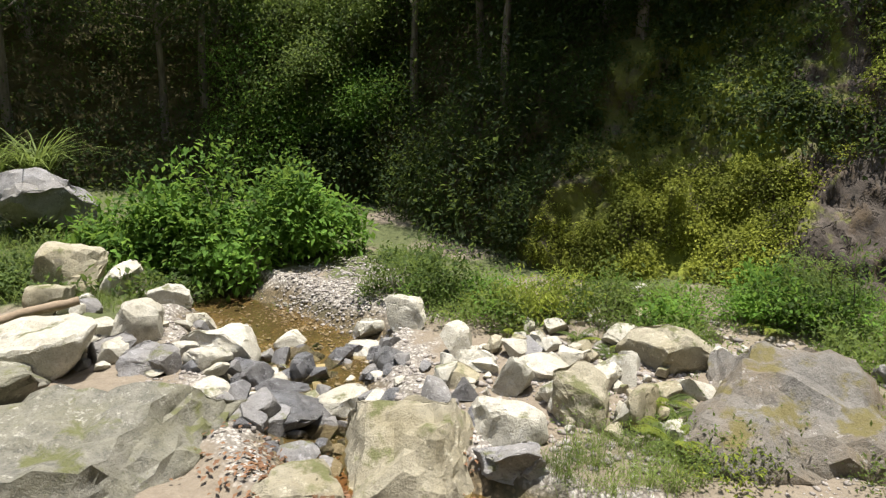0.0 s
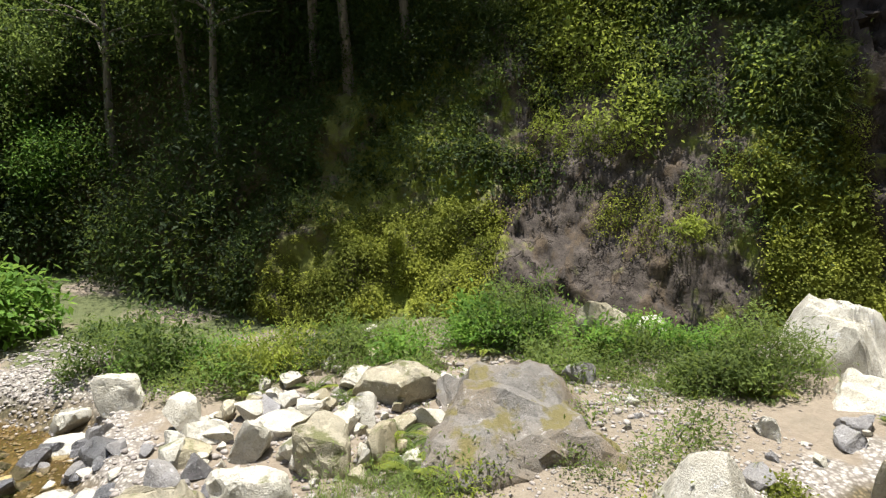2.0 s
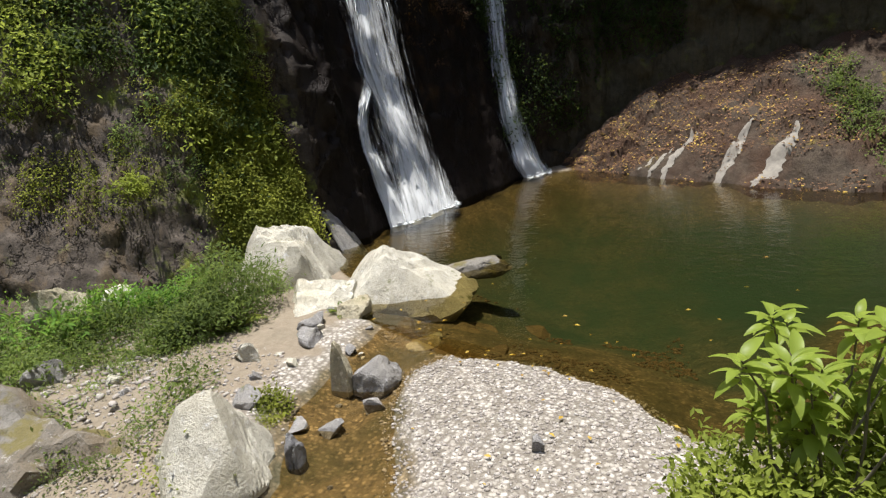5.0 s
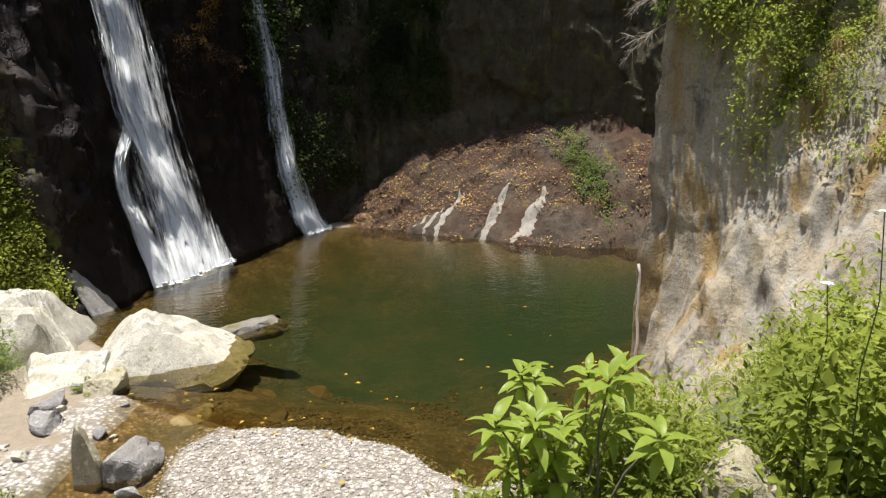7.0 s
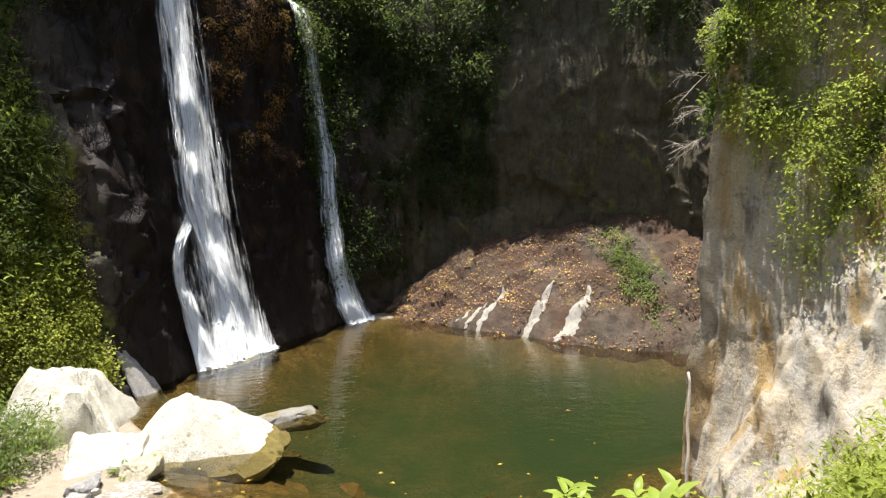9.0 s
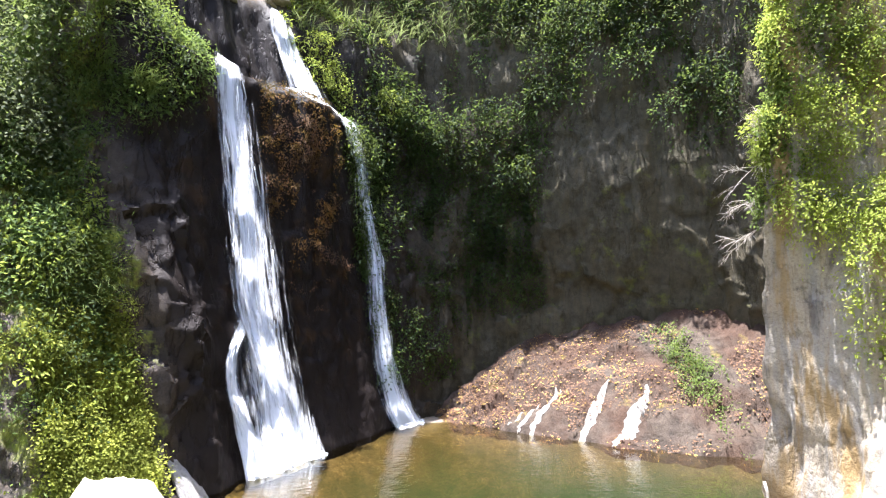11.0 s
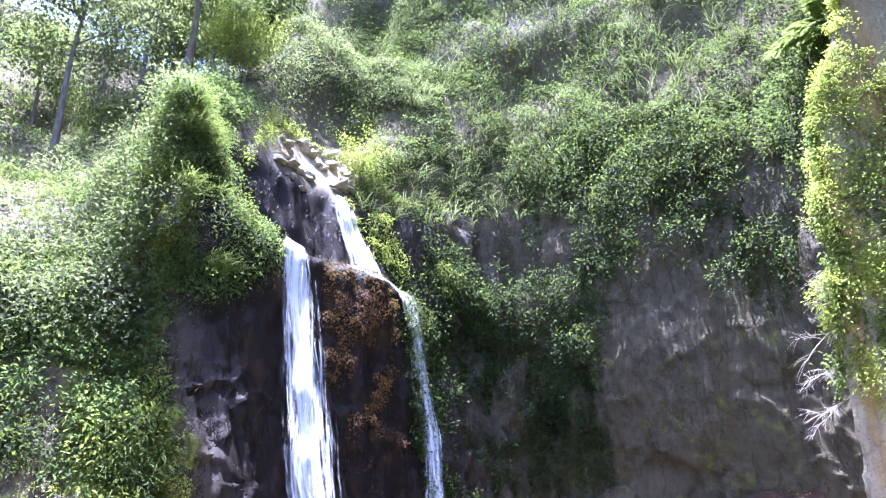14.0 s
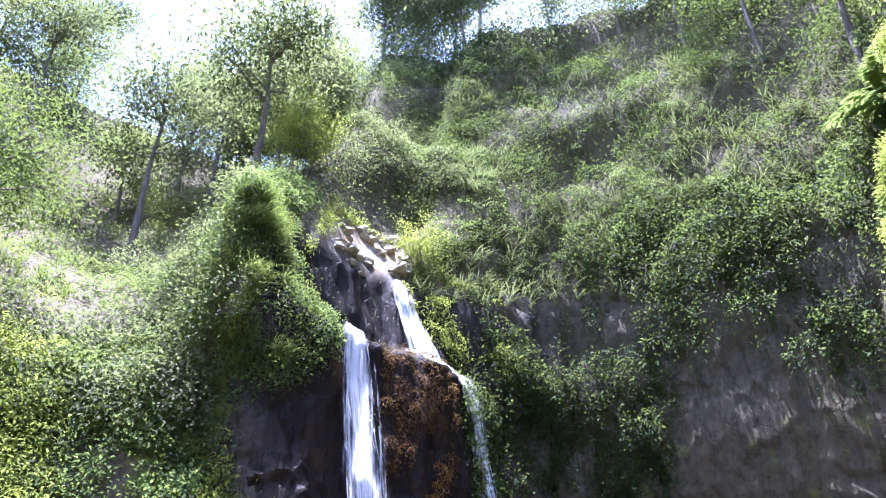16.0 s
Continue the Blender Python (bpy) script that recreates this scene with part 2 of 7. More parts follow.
def ground_material():
    n = Nodes("river_bank_ground")
    fine, mid, big = n.noise(38, 4, 0.7), n.noise(6, 5, 0.65), n.noise(0.8, 4, 0.6)
    cell = n.voronoi(16, vec=n.mix(0.06, n.co, n.noise(9, 2, colour=True)))
    cellc = n.voronoi(16, vec=n.mix(0.06, n.co, n.noise(9, 2, colour=True)), out=1)
    lum = n.node("ShaderNodeSeparateColor", 0, Color=cellc)
    gravel = n.ramp(lum, (0.0, (0.20, 0.18, 0.15)), (0.6, (0.38, 0.35, 0.31)), (1.0, (0.50, 0.47, 0.43)))
    gravel = n.mix(n.ramp(cell, (0.35, 0.0), (0.6, 0.75)), gravel, (0.12, 0.10, 0.08))
    soil = n.mix(mid, (0.135, 0.105, 0.075), (0.28, 0.235, 0.175))
    col = n.mix(n.ramp(n.math("ADD", n.attr("gravel"), n.math("MULTIPLY", n.math("SUBTRACT", mid, 0.5), 0.8)), (0.35, 0.0), (0.6, 1.0)), soil, gravel)
    turf = n.mix(mid, (0.035, 0.055, 0.012), (0.10, 0.115, 0.03))
    col = n.mix(n.ramp(n.math("ADD", n.attr("turf"), n.math("MULTIPLY", n.math("SUBTRACT", big, 0.5), 0.9)), (0.4, 0.0), (0.65, 0.92)), col, turf)
    bed = n.mix(n.ramp(mid, (0.35, 0.0), (0.65, 1.0)), (0.05, 0.038, 0.019), (0.155, 0.115, 0.06))
    bed = n.mix(n.ramp(cell, (0.25, 0.8), (0.55, 0.0)), bed, n.mix(lum, (0.025, 0.02, 0.012), (0.34, 0.26, 0.15)))
    bed = n.mix(n.ramp(big, (0.45, 0.0), (0.62, 0.6)), bed, (0.045, 0.04, 0.014))
    col = n.mix(n.ramp(n.attr("bed"), (0.2, 0.0), (0.6, 1.0)), col, bed)
    # bed colour for deep water, with the wall's dark reflection painted in
    deep = n.mix(mid, (0.011, 0.042, 0.026), (0.02, 0.058, 0.034))
    col = n.mix(n.ramp(n.math("ADD", n.attr("deep"), n.math("MULTIPLY", n.math("SUBTRACT", big, 0.5), 0.5)), (0.0, 0.0), (1.0, 1.0)), col, deep)
    h = n.math("ADD", n.math("MULTIPLY", mid, 0.6), n.math("ADD", n.math("MULTIPLY", cell, -0.35), n.math("MULTIPLY", fine, 0.2)))
    return n.set(Base_Color=col, Roughness=0.9, Normal=n.bump(h, 0.8, 0.06))


GROUND = ground_material()


def cliff_material():
    n = Nodes("gorge_wall_rock")
    streak = n.noise(1.6, 6, 0.65, vec=n.map((1, 1, 0.16)))
    mid, fine, big = n.noise(3.2, 6, 0.65), n.noise(21, 5, 0.7), n.noise(0.28, 4, 0.6)
    col = n.mix(n.ramp(mid, (0.3, 0.0), (0.7, 1.0)), (0.065, 0.054, 0.046), (0.19, 0.16, 0.135))
    flow = n.noise(3.4, 5, 0.6, vec=n.map((1.2, 1.2, 0.09)))
    pale = n.mix(fine, (0.25, 0.21, 0.152), (0.405, 0.35, 0.265))
    pale = n.mix(n.ramp(flow, (0.44, 0.0), (0.56, 0.7)), pale, n.mix(mid, (0.20, 0.19, 0.172), (0.365, 0.35, 0.32)))
    pale = n.mix(n.ramp(n.noise(5.5, 5, 0.7), (0.56, 0.0), (0.66, 0.55)), pale, (0.09, 0.072, 0.05))
    col = n.mix(n.attr("pale"), col, pale)
    col = n.mix(n.math("MULTIPLY", n.ramp(streak, (0.51, 0.0), (0.59, 0.75)), n.math("ADD", 0.3, n.math("MULTIPLY", n.attr("pale"), 0.7))), col, (0.24, 0.15, 0.045))
    col = n.mix(n.ramp(n.noise(2.6, 5, 0.6, vec=n.map((1.3, 1.3, 0.1))), (0.55, 0.0), (0.63, 0.65)), col, (0.08, 0.07, 0.06))
    col = n.mix(n.math("MULTIPLY", n.ramp(fine, (0.34, 0.6), (0.5, 0.0)), n.math("SUBTRACT", 1.0, n.math("MULTIPLY", n.attr("pale"), 0.75))), col, (0.035, 0.03, 0.028))
    crack = n.ramp(n.math("ABSOLUTE", n.math("SUBTRACT", n.noise(0.9, 5, 0.6, vec=n.map((1.2, 1.2, 0.45))), 0.5)), (0.0, 1.0), (0.022, 0.0))
    col = n.mix(n.math("MULTIPLY", crack, n.math("SUBTRACT", 0.6, n.math("MULTIPLY", n.attr("pale"), 0.5))), col, (0.025, 0.021, 0.018))
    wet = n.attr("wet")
    # near-black of wet rock, which also paints shade on falls and back walls
    wet_shade = n.mix(mid, (0.005, 0.004, 0.004), (0.026, 0.02, 0.018))
    col = n.mix(wet, col, wet_shade)
    rusty = n.mix(mid, (0.022, 0.014, 0.009), (0.15, 0.08, 0.028))
    col = n.mix(n.math("MULTIPLY", n.attr("rust"), n.ramp(n.noise(0.9, 5, 0.7), (0.53, 0.0), (0.66, 0.85))), col, rusty)
    mossm = n.ramp(n.math("ADD", n.attr("moss"), n.math("MULTIPLY", n.math("SUBTRACT", n.noise(1.1, 6, 0.7), 0.5), 1.5)), (0.40, 0.0), (0.62, 1.0))
    mossc = n.mix(n.noise(7, 4, 0.6), (0.075, 0.10, 0.016), (0.25, 0.275, 0.045))
    col = n.mix(mossm, col, mossc)
    soil = n.attr("soil")
    col = n.mix(soil, col, n.mix(mid, (0.04, 0.037, 0.018), (0.13, 0.115, 0.052)))
    h = n.math("ADD", n.math("MULTIPLY", mid, 0.7), n.math("ADD", n.math("MULTIPLY", fine, 0.25), n.math("SUBTRACT", n.math("MULTIPLY", streak, 0.4), n.math("MULTIPLY", crack, n.math("SUBTRACT", 0.45, n.math("MULTIPLY", n.attr("pale"), 0.35))))))
    rough = n.math("SUBTRACT", 0.9, n.math("MULTIPLY", wet, 0.38))
    n.bsdf.inputs["Specular IOR Level"].default_value = 0.09
    return n.set(Base_Color=col, Roughness=rough, Normal=n.bump(h, 0.8, 0.07))


CLIFF = cliff_material()


def water_material(name, tint, ripple_scale, ripple):
    n = Nodes(name)
    r = n.math("ADD", n.noise(ripple_scale, 3, 0.55, vec=n.map((1.0, 0.45, 1))), n.math("MULTIPLY", n.noise(ripple_scale * 0.22, 2), 1.2))
    nor = n.bump(r, ripple, 0.05)
    tr = n.t.nodes.new("ShaderNodeBsdfTransparent")
    n.put(tr.inputs[0], tint)
    gl = n.t.nodes.new("ShaderNodeBsdfGlossy")
    n.put(gl.inputs["Color"], (1, 1, 1))
    gl.inputs["Roughness"].default_value = 0.04
    n.t.links.new(nor, gl.inputs["Normal"])
    fr = n.t.nodes.new("ShaderNodeFresnel")
    fr.inputs[0].default_value = 1.33
    n.t.links.new(nor, fr.inputs["Normal"])
    mx = n.t.nodes.new("ShaderNodeMixShader")
    n.t.links.new(fr.outputs[0], mx.inputs[0])
    n.t.links.new(tr.outputs[0], mx.inputs[1])
    n.t.links.new(gl.outputs[0], mx.inputs[2])
    n.t.links.new(mx.outputs[0], n.out.inputs[0])
    return n.m


POOL_WATER = water_material("pool_water", (0.60, 0.55, 0.36), 6.0, 0.34)
STREAM_WATER = water_material("stream_water", (0.86, 0.78, 0.6), 9.0, 0.25)


def falls_material():
    n = Nodes("falling_white_water")
    n.t.nodes.remove(n.bsdf)
    u = n.attr("across")
    v = n.attr("down")
    vec = n.node("ShaderNodeCombineXYZ", X=u, Y=v)
    a = n.node("ShaderNodeTexNoise", 0, Vector=n.node("ShaderNodeMapping", Vector=vec, Scale=(8, 0.32, 1)), Scale=1.0, Detail=4, Roughness=0.6)
    b = n.node("ShaderNodeTexNoise", 0, Vector=n.node("ShaderNodeMapping", Vector=vec, Scale=(3.2, 0.4, 1)), Scale=1.0, Detail=5, Roughness=0.6)
    c = n.node("ShaderNodeTexNoise", 0, Vector=n.node("ShaderNodeMapping", Vector=vec, Scale=(15, 2.2, 1)), Scale=1.0, Detail=5, Roughness=0.75)
    dens = n.math("ADD", n.math("ADD", n.math("MULTIPLY", a, 1.1), n.math("MULTIPLY", c, 0.5)), n.math("ADD", n.math("MULTIPLY", b, 0.6), n.math("SUBTRACT", n.attr("dense"), 1.1)))
    cover = n.ramp(dens, (0.37, 0.0), (0.53, 0.38), (0.72, 1.0))
    skin = n.bump(n.math("ADD", a, n.math("MULTIPLY", b, 0.5)), 0.5, 0.2)
    lifted = n.node("ShaderNodeVectorMath", 0, (("operation", "ADD"),), i0=skin, i1=(0.0, 0.0, 1.3))
    rough_skin = n.node("ShaderNodeVectorMath", 0, (("operation", "NORMALIZE"),), i0=lifted)
    df = n.t.nodes.new("ShaderNodeBsdfDiffuse")
    n.put(df.inputs[0], (0.92, 0.94, 0.96))
    tl = n.t.nodes.new("ShaderNodeBsdfTranslucent")
    n.put(tl.inputs[0], (0.86, 0.89, 0.93))
    n.t.links.new(rough_skin, df.inputs["Normal"])
    n.t.links.new(rough_skin, tl.inputs["Normal"])
    m1 = n.t.nodes.new("ShaderNodeMixShader")
    m1.inputs[0].default_value = 0.35
    n.t.links.new(df.outputs[0], m1.inputs[1])
    n.t.links.new(tl.outputs[0], m1.inputs[2])
    tr = n.t.nodes.new("ShaderNodeBsdfTransparent")
    m2 = n.t.nodes.new("ShaderNodeMixShader")
    n.t.links.new(cover, m2.inputs[0])
    n.t.links.new(tr.outputs[0], m2.inputs[1])
    n.t.links.new(m1.outputs[0], m2.inputs[2])
    n.t.links.new(m2.outputs[0], n.out.inputs[0])
    return n.m


FALLS = falls_material()


def apron_material():
    n = Nodes("leaf_strewn_bedrock")
    mid, fine, big = n.noise(2.6, 6, 0.65), n.noise(18, 5, 0.7), n.noise(0.5, 4, 0.6)
    col = n.mix(n.ramp(mid, (0.3, 0.0), (0.7, 1.0)), (0.032, 0.026, 0.02), (0.10, 0.078, 0.058))
    col = n.mix(n.ramp(big, (0.40, 0.0), (0.6, 0.85)), col, n.mix(fine, (0.035, 0.02, 0.014), (0.095, 0.052, 0.03)))
    col = n.mix(n.ramp(n.noise(1.1, 5, 0.7), (0.60, 0.0), (0.68, 0.7)), col, (0.17, 0.13, 0.035))
    col = n.mix(n.ramp(fine, (0.36, 0.6), (0.5, 0.0)), col, (0.05, 0.035, 0.03))
    h = n.math("ADD", mid, n.math("MULTIPLY", fine, 0.4))
    n.bsdf.inputs["Specular IOR Level"].default_value = 0.15
    return n.set(Base_Color=col, Roughness=0.8, Normal=n.bump(h, 0.8, 0.12))


APRON = apron_material()


def plain_rough(name, a, b, scale=8, rough=0.8):
    n = Nodes(name)
    v = n.noise(scale, 5, 0.65)
    return n.set(Base_Color=n.mix(v, a, b), Roughness=rough, Normal=n.bump(v, 0.5, 0.02))


DEADWOOD = plain_rough("bleached_dead_wood", (0.28, 0.24, 0.19), (0.52, 0.47, 0.40), 14)
DRIFTWOOD = plain_rough("brown_driftwood", (0.16, 0.11, 0.07), (0.36, 0.28, 0.19), 10)
PEBBLE = rock_material("river_pebbles", (0.36, 0.33, 0.30), (0.58, 0.55, 0.51), (0.46, 0.40, 0.33), scale=2.0)
FLOWER = plain_rough("white_petals", (0.75, 0.75, 0.72), (0.85, 0.85, 0.83), 30)
FOAM = plain_rough("white_foam", (0.75, 0.78, 0.8), (0.85, 0.88, 0.9), 14)
STREAK = plain_rough("pale_mineral_streak", (0.10, 0.09, 0.075), (0.36, 0.33, 0.29), 6)


# ---- the gorge wall ----
HEIGHTS = np.array([0.0, 2.0, 5.0, 9.0, 12.5, 13.5, 17.0, 24.0, 52.0])
STATIONS = []


def station(x, y, setbacks, moss=0.0, wet=0.0, pale=0.0, rust=0.0, soil=0.0, calm=0.0):
    """A place on the walls' foot line, how far the wall stands back at HEIGHTS, and what covers it."""
    STATIONS.append((x, y, 0.0, *setbacks, moss, wet, pale, rust, soil, calm))


HILL = (0, 1, 3, 6, 9, 10, 14, 22, 44)
station(-16, -15, HILL, soil=1)
station(-25, -6, HILL, soil=1)
station(-26, 8, HILL, soil=1)
station(-21, 19, HILL, soil=1)
station(-13, 25, HILL, soil=1)
station(-6, 28, HILL, soil=1)
station(-1.8, 26, (0, .8, 2.5, 5, 8, 8.8, 13, 21, 44), soil=.9, moss=.3)
station(0.6, 20, (0, .8, 2.4, 5, 8, 8.8, 13, 21, 44), soil=.8, moss=.4)
station(2.9, 16, (0, 1.4, 3.2, 6, 9, 10, 14, 22, 50), soil=.5, moss=.6)
station(6.0, 13.6, (0, 2.0, 4.2, 7.0, 10, 11, 15, 24, 50), moss=.6)
station(8.6, 11.4, (0, 1.7, 3.7, 6.2, 9.2, 10.2, 15, 25, 52), moss=.22, wet=.3, calm=.75)
station(11.6, 9.0, (0, .9, 2.2, 4.4, 8.4, 9.8, 15, 26, 52), moss=.4, wet=.3, calm=.7)
station(13.6, 7.7, (0, 1.0, 2.2, 3.2, 3.9, 4.1, 4.9, 16, 54), moss=.6, wet=.4)
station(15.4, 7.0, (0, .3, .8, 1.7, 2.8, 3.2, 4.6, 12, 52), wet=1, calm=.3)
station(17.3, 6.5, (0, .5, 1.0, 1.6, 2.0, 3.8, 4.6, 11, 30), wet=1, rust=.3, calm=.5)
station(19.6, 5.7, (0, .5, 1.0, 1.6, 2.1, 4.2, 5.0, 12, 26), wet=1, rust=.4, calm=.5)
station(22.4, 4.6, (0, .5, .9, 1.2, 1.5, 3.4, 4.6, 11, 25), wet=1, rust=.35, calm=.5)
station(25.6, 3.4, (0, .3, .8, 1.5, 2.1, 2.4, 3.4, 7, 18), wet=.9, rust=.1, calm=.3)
# back wall: the wet value here darkens the rock for its shade too
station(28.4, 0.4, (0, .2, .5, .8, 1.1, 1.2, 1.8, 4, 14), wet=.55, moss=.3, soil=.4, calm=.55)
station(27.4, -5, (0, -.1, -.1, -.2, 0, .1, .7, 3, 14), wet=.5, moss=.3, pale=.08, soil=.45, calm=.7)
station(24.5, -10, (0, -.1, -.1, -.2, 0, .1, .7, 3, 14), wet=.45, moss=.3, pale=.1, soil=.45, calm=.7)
station(17.0, -12.5, (0, -.1, -.1, -.2, 0, .1, .7, 3, 14))
station(12.6, -8.8, (0, .1, .3, .6, 1.0, 1.2, 2.4, 7, 20), pale=.5)
station(10.95, -4.85, (0, .0, .25, .7, 1.4, 1.7, 3.2, 8, 24), pale=.6, calm=.75)
station(10.4, -4.6, (-.1, .3, .9, 1.8, 2.8, 3.2, 4.6, 9, 24), pale=.9, moss=.12, calm=.75)
station(9.3, -4.6, (-.1, .9, 2.2, 4.0, 5.8, 6.4, 8, 12, 25), pale=1, moss=.12, calm=.75)
station(6.5, -5.7, (0, 1.2, 2.9, 5.2, 7.4, 8.0, 10.5, 15, 30), pale=1, moss=.14, calm=.7)
station(2.0, -7.6, (0, 1, 2.4, 4.2, 6, 6.6, 9, 15, 32), pale=.8, moss=.3)
station(-6, -11.5, HILL, soil=1)

ST = np.array(STATIONS, dtype=float)


def catmull(P, closed, t):
    n = len(P)
    i = np.floor(t).astype(int)
    w = (t - i)[:, None]
    g = lambda k: P[(i + k) % n] if closed else P[np.clip(i + k, 0, n - 1)]
    p0, p1, p2, p3 = g(-1), g(0), g(1), g(2)
    return 0.5 * (2 * p1 + (p2 - p0) * w + (2 * p0 - 5 * p1 + 4 * p2 - p3) * w**2 + (3 * p1 - p0 - 3 * p2 + p3) * w**3)


def wall_columns():
    """Column positions round the gorge, close together where the walls stand near."""
    t = np.linspace(0, len(ST), 6001)
    P = catmull(ST, True, np.minimum(t, len(ST) - 1e-6))
    step = np.hypot(np.diff(P[:, 0]), np.diff(P[:, 1]))
    mid = 0.5 * (t[1:] + t[:-1])
    fine = np.where((mid > 6.5) & (mid < 27), 0.13, 0.5)
    fine = np.where((mid > 9.4) & (mid < 13.6), 0.085, fine)
    fine = np.where((mid > 23.4) & (mid < 25.6), 0.045, fine)
    fine = np.where((mid > 20.3) & (mid < 22.5), 0.5, fine)
    s = np.concatenate([[0], np.cumsum(step / fine)])
    return np.interp(np.arange(0, s[-1]), s, t)


COL_T = wall_columns()
COLS = catmull(ST, True, np.minimum(COL_T, len(ST) - 1e-6))
TANG = np.roll(COLS[:, :2], -6, 0) - np.roll(COLS[:, :2], 6, 0)
TANG /= np.linalg.norm(TANG, axis=1)[:, None]
OUT = np.stack([-TANG[:, 1], TANG[:, 0]], 1)
jut = (sstep(21.9, 22.7, COL_T) * sstep(24.8, 24.0, COL_T))[:, None]   # the jutting cliff leans back as one
OUT = unit(OUT * (1 - jut) + np.array([[0.15, -0.99]]) * jut)
RADIAL = COLS[:, :2] - (5.0, 2.0)
RADIAL /= np.linalg.norm(RADIAL, axis=1)[:, None]
LEVELS = np.concatenate([np.arange(-2.9, 0, 0.4), np.arange(0, 8, 0.1), np.arange(8, 14, 0.15), np.arange(14, 24, 0.3), np.arange(24, 52.1, 0.8)])


def wall_point(k, h):
    """The undisturbed wall at column indices k and heights h above the column's foot."""
    c = COLS[k]
    sb = np.zeros(len(k))
    for j in range(len(HEIGHTS) - 1):
        w = np.clip((h - HEIGHTS[j]) / (HEIGHTS[j + 1] - HEIGHTS[j]), 0, 1)
        sb += w * (c[:, 4 + j] - c[:, 3 + j])
    sb += np.minimum(h, 0) * 0.2
    near = np.minimum(sb, 4.5)
    xy = c[:, :2] + OUT[k] * near[:, None] + RADIAL[k] * (sb - near)[:, None]
    return np.column_stack([xy, c[:, 2] + h])


def build_wall():
    nk, nh = len(COLS), len(LEVELS)
    k = np.tile(np.arange(nk + 1) % nk, nh)
    h = np.repeat(LEVELS, nk + 1)
    p = wall_point(k, h)
    c = COLS[k]
    moss, wet, pale, rust, soil = (np.clip(c[:, 12 + j], 0, 1) for j in range(5))
    step = wall_point(k, h + 0.6) - wall_point(k, h - 0.6)
    slope = np.maximum((step[:, :2] * OUT[k]).sum(1) / 1.2, 0.0)
    nrm = unit(np.column_stack([OUT[k], -0.1 - np.minimum(slope, 1.5)]))
    lev, gap = facets(p * (0.55, 0.55, 0.4), 3)
    lev2, gap2 = facets(p * (1.7, 1.7, 1.1), 11)
    rib = fbm(p * (1.3, 1.3, 0.11), 3, 16, ridged=True)
    d = fbm(p * 0.22, 3, 1) * 0.9 + (lev * 0.42 + lev2 * 0.24) * (1 - 0.55 * pale) + fbm(p * (1.0, 1.0, 0.13), 3, 15) * 0.35 * (1 - 0.5 * pale) + fbm(p * (1.5, 1.5, 0.8), 4, 5) * 0.18 - np.clip(0.12 - gap, 0, 1) * 1.2 - np.clip(0.1 - gap2, 0, 1) * 0.5
    d -= rib * 0.20 * pale
    ct = COL_T[k]
    falls_rock = sstep(13.3, 13.9, ct) * sstep(17.4, 16.8, ct)
    d = d * (1 - 0.55 * falls_rock) + falls_rock * (fbm(p * (1.1, 1.1, 0.3), 5, 41) * 0.35 + fbm(p * (3.2, 3.2, 1.4), 3, 43, ridged=True) * 0.09)
    ledges = sstep(9.2, 9.9, ct) * sstep(12.4, 11.7, ct) * sstep(8.5, 6.0, h)
    lev3, gap3 = facets(np.column_stack([p[:, 0] * 2.1 + p[:, 2] * 0.8, p[:, 1] * 2.1, p[:, 2] * 3.0 - p[:, 0] * 0.9]), 19)
    d += ledges * (lev3 * 0.10 - np.clip(0.07 - gap3, 0, 1) * 0.6 + fbm(p * 4.0, 4, 45) * 0.09)
    flutes = sstep(17.2, 17.9, ct) * sstep(21.4, 20.8, ct)
    d -= flutes * fbm(p * (0.8, 0.8, 0.07), 4, 47, ridged=True) * 0.55
    d *= np.clip(0.35 + 0.65 * sstep(-1, 1.5, h), 0, 1)
    d *= 1 - 0.75 * np.clip(c[:, 17], 0, 1)
    saddle = sstep(14.0, 14.5, COL_T[k]) * sstep(16.6, 16.1, COL_T[k]) * sstep(17.0, 17.6, h) * sstep(22.5, 20.5, h)
    d *= 1 - 0.85 * saddle
    d += pale * sstep(22.3, 23.0, ct) * sstep(15, 10, h) * (fbm(p * (2.0, 2.0, 0.12), 4, 51, ridged=True) * -0.2 + fbm(p * (6.0, 6.0, 1.2), 3, 53) * 0.035)
    d += fbm(p * 0.11, 3, 8) * 2.2 * sstep(16, 32, h)
    q = p + nrm * d[:, None]
    soil2 = np.clip(np.maximum(soil, sstep(9, 15, h) * 0.8 * (1 - wet * sstep(21, 17, h))), 0, 1)
    attrs = dict(moss=moss * (1 - sstep(9, 18, h)), wet=wet * (1 - sstep(17, 19, h)), pale=pale * (1 - sstep(13, 18, h) * .6), rust=rust * sstep(1.5, 4, h) * sstep(14, 12.6, h), soil=soil2)
    attrs["pale"] = np.maximum(attrs["pale"], 0.9 * saddle)
    attrs["soil"] = attrs["soil"] * (1 - saddle)
    me = mesh_of("wall_gorge", q, grid_faces(nh, nk + 1)[:, ::-1], CLIFF, True, attrs, sharp=75)
    ob = new("wall_gorge", me)
    tagged(ob, "steep dark volcanic rock walls of the gorge, streaked and mossy", "cliff", kind="structure")
    return q.reshape(nh, nk + 1, 3)


WALL = build_wall()
NK = len(COLS)

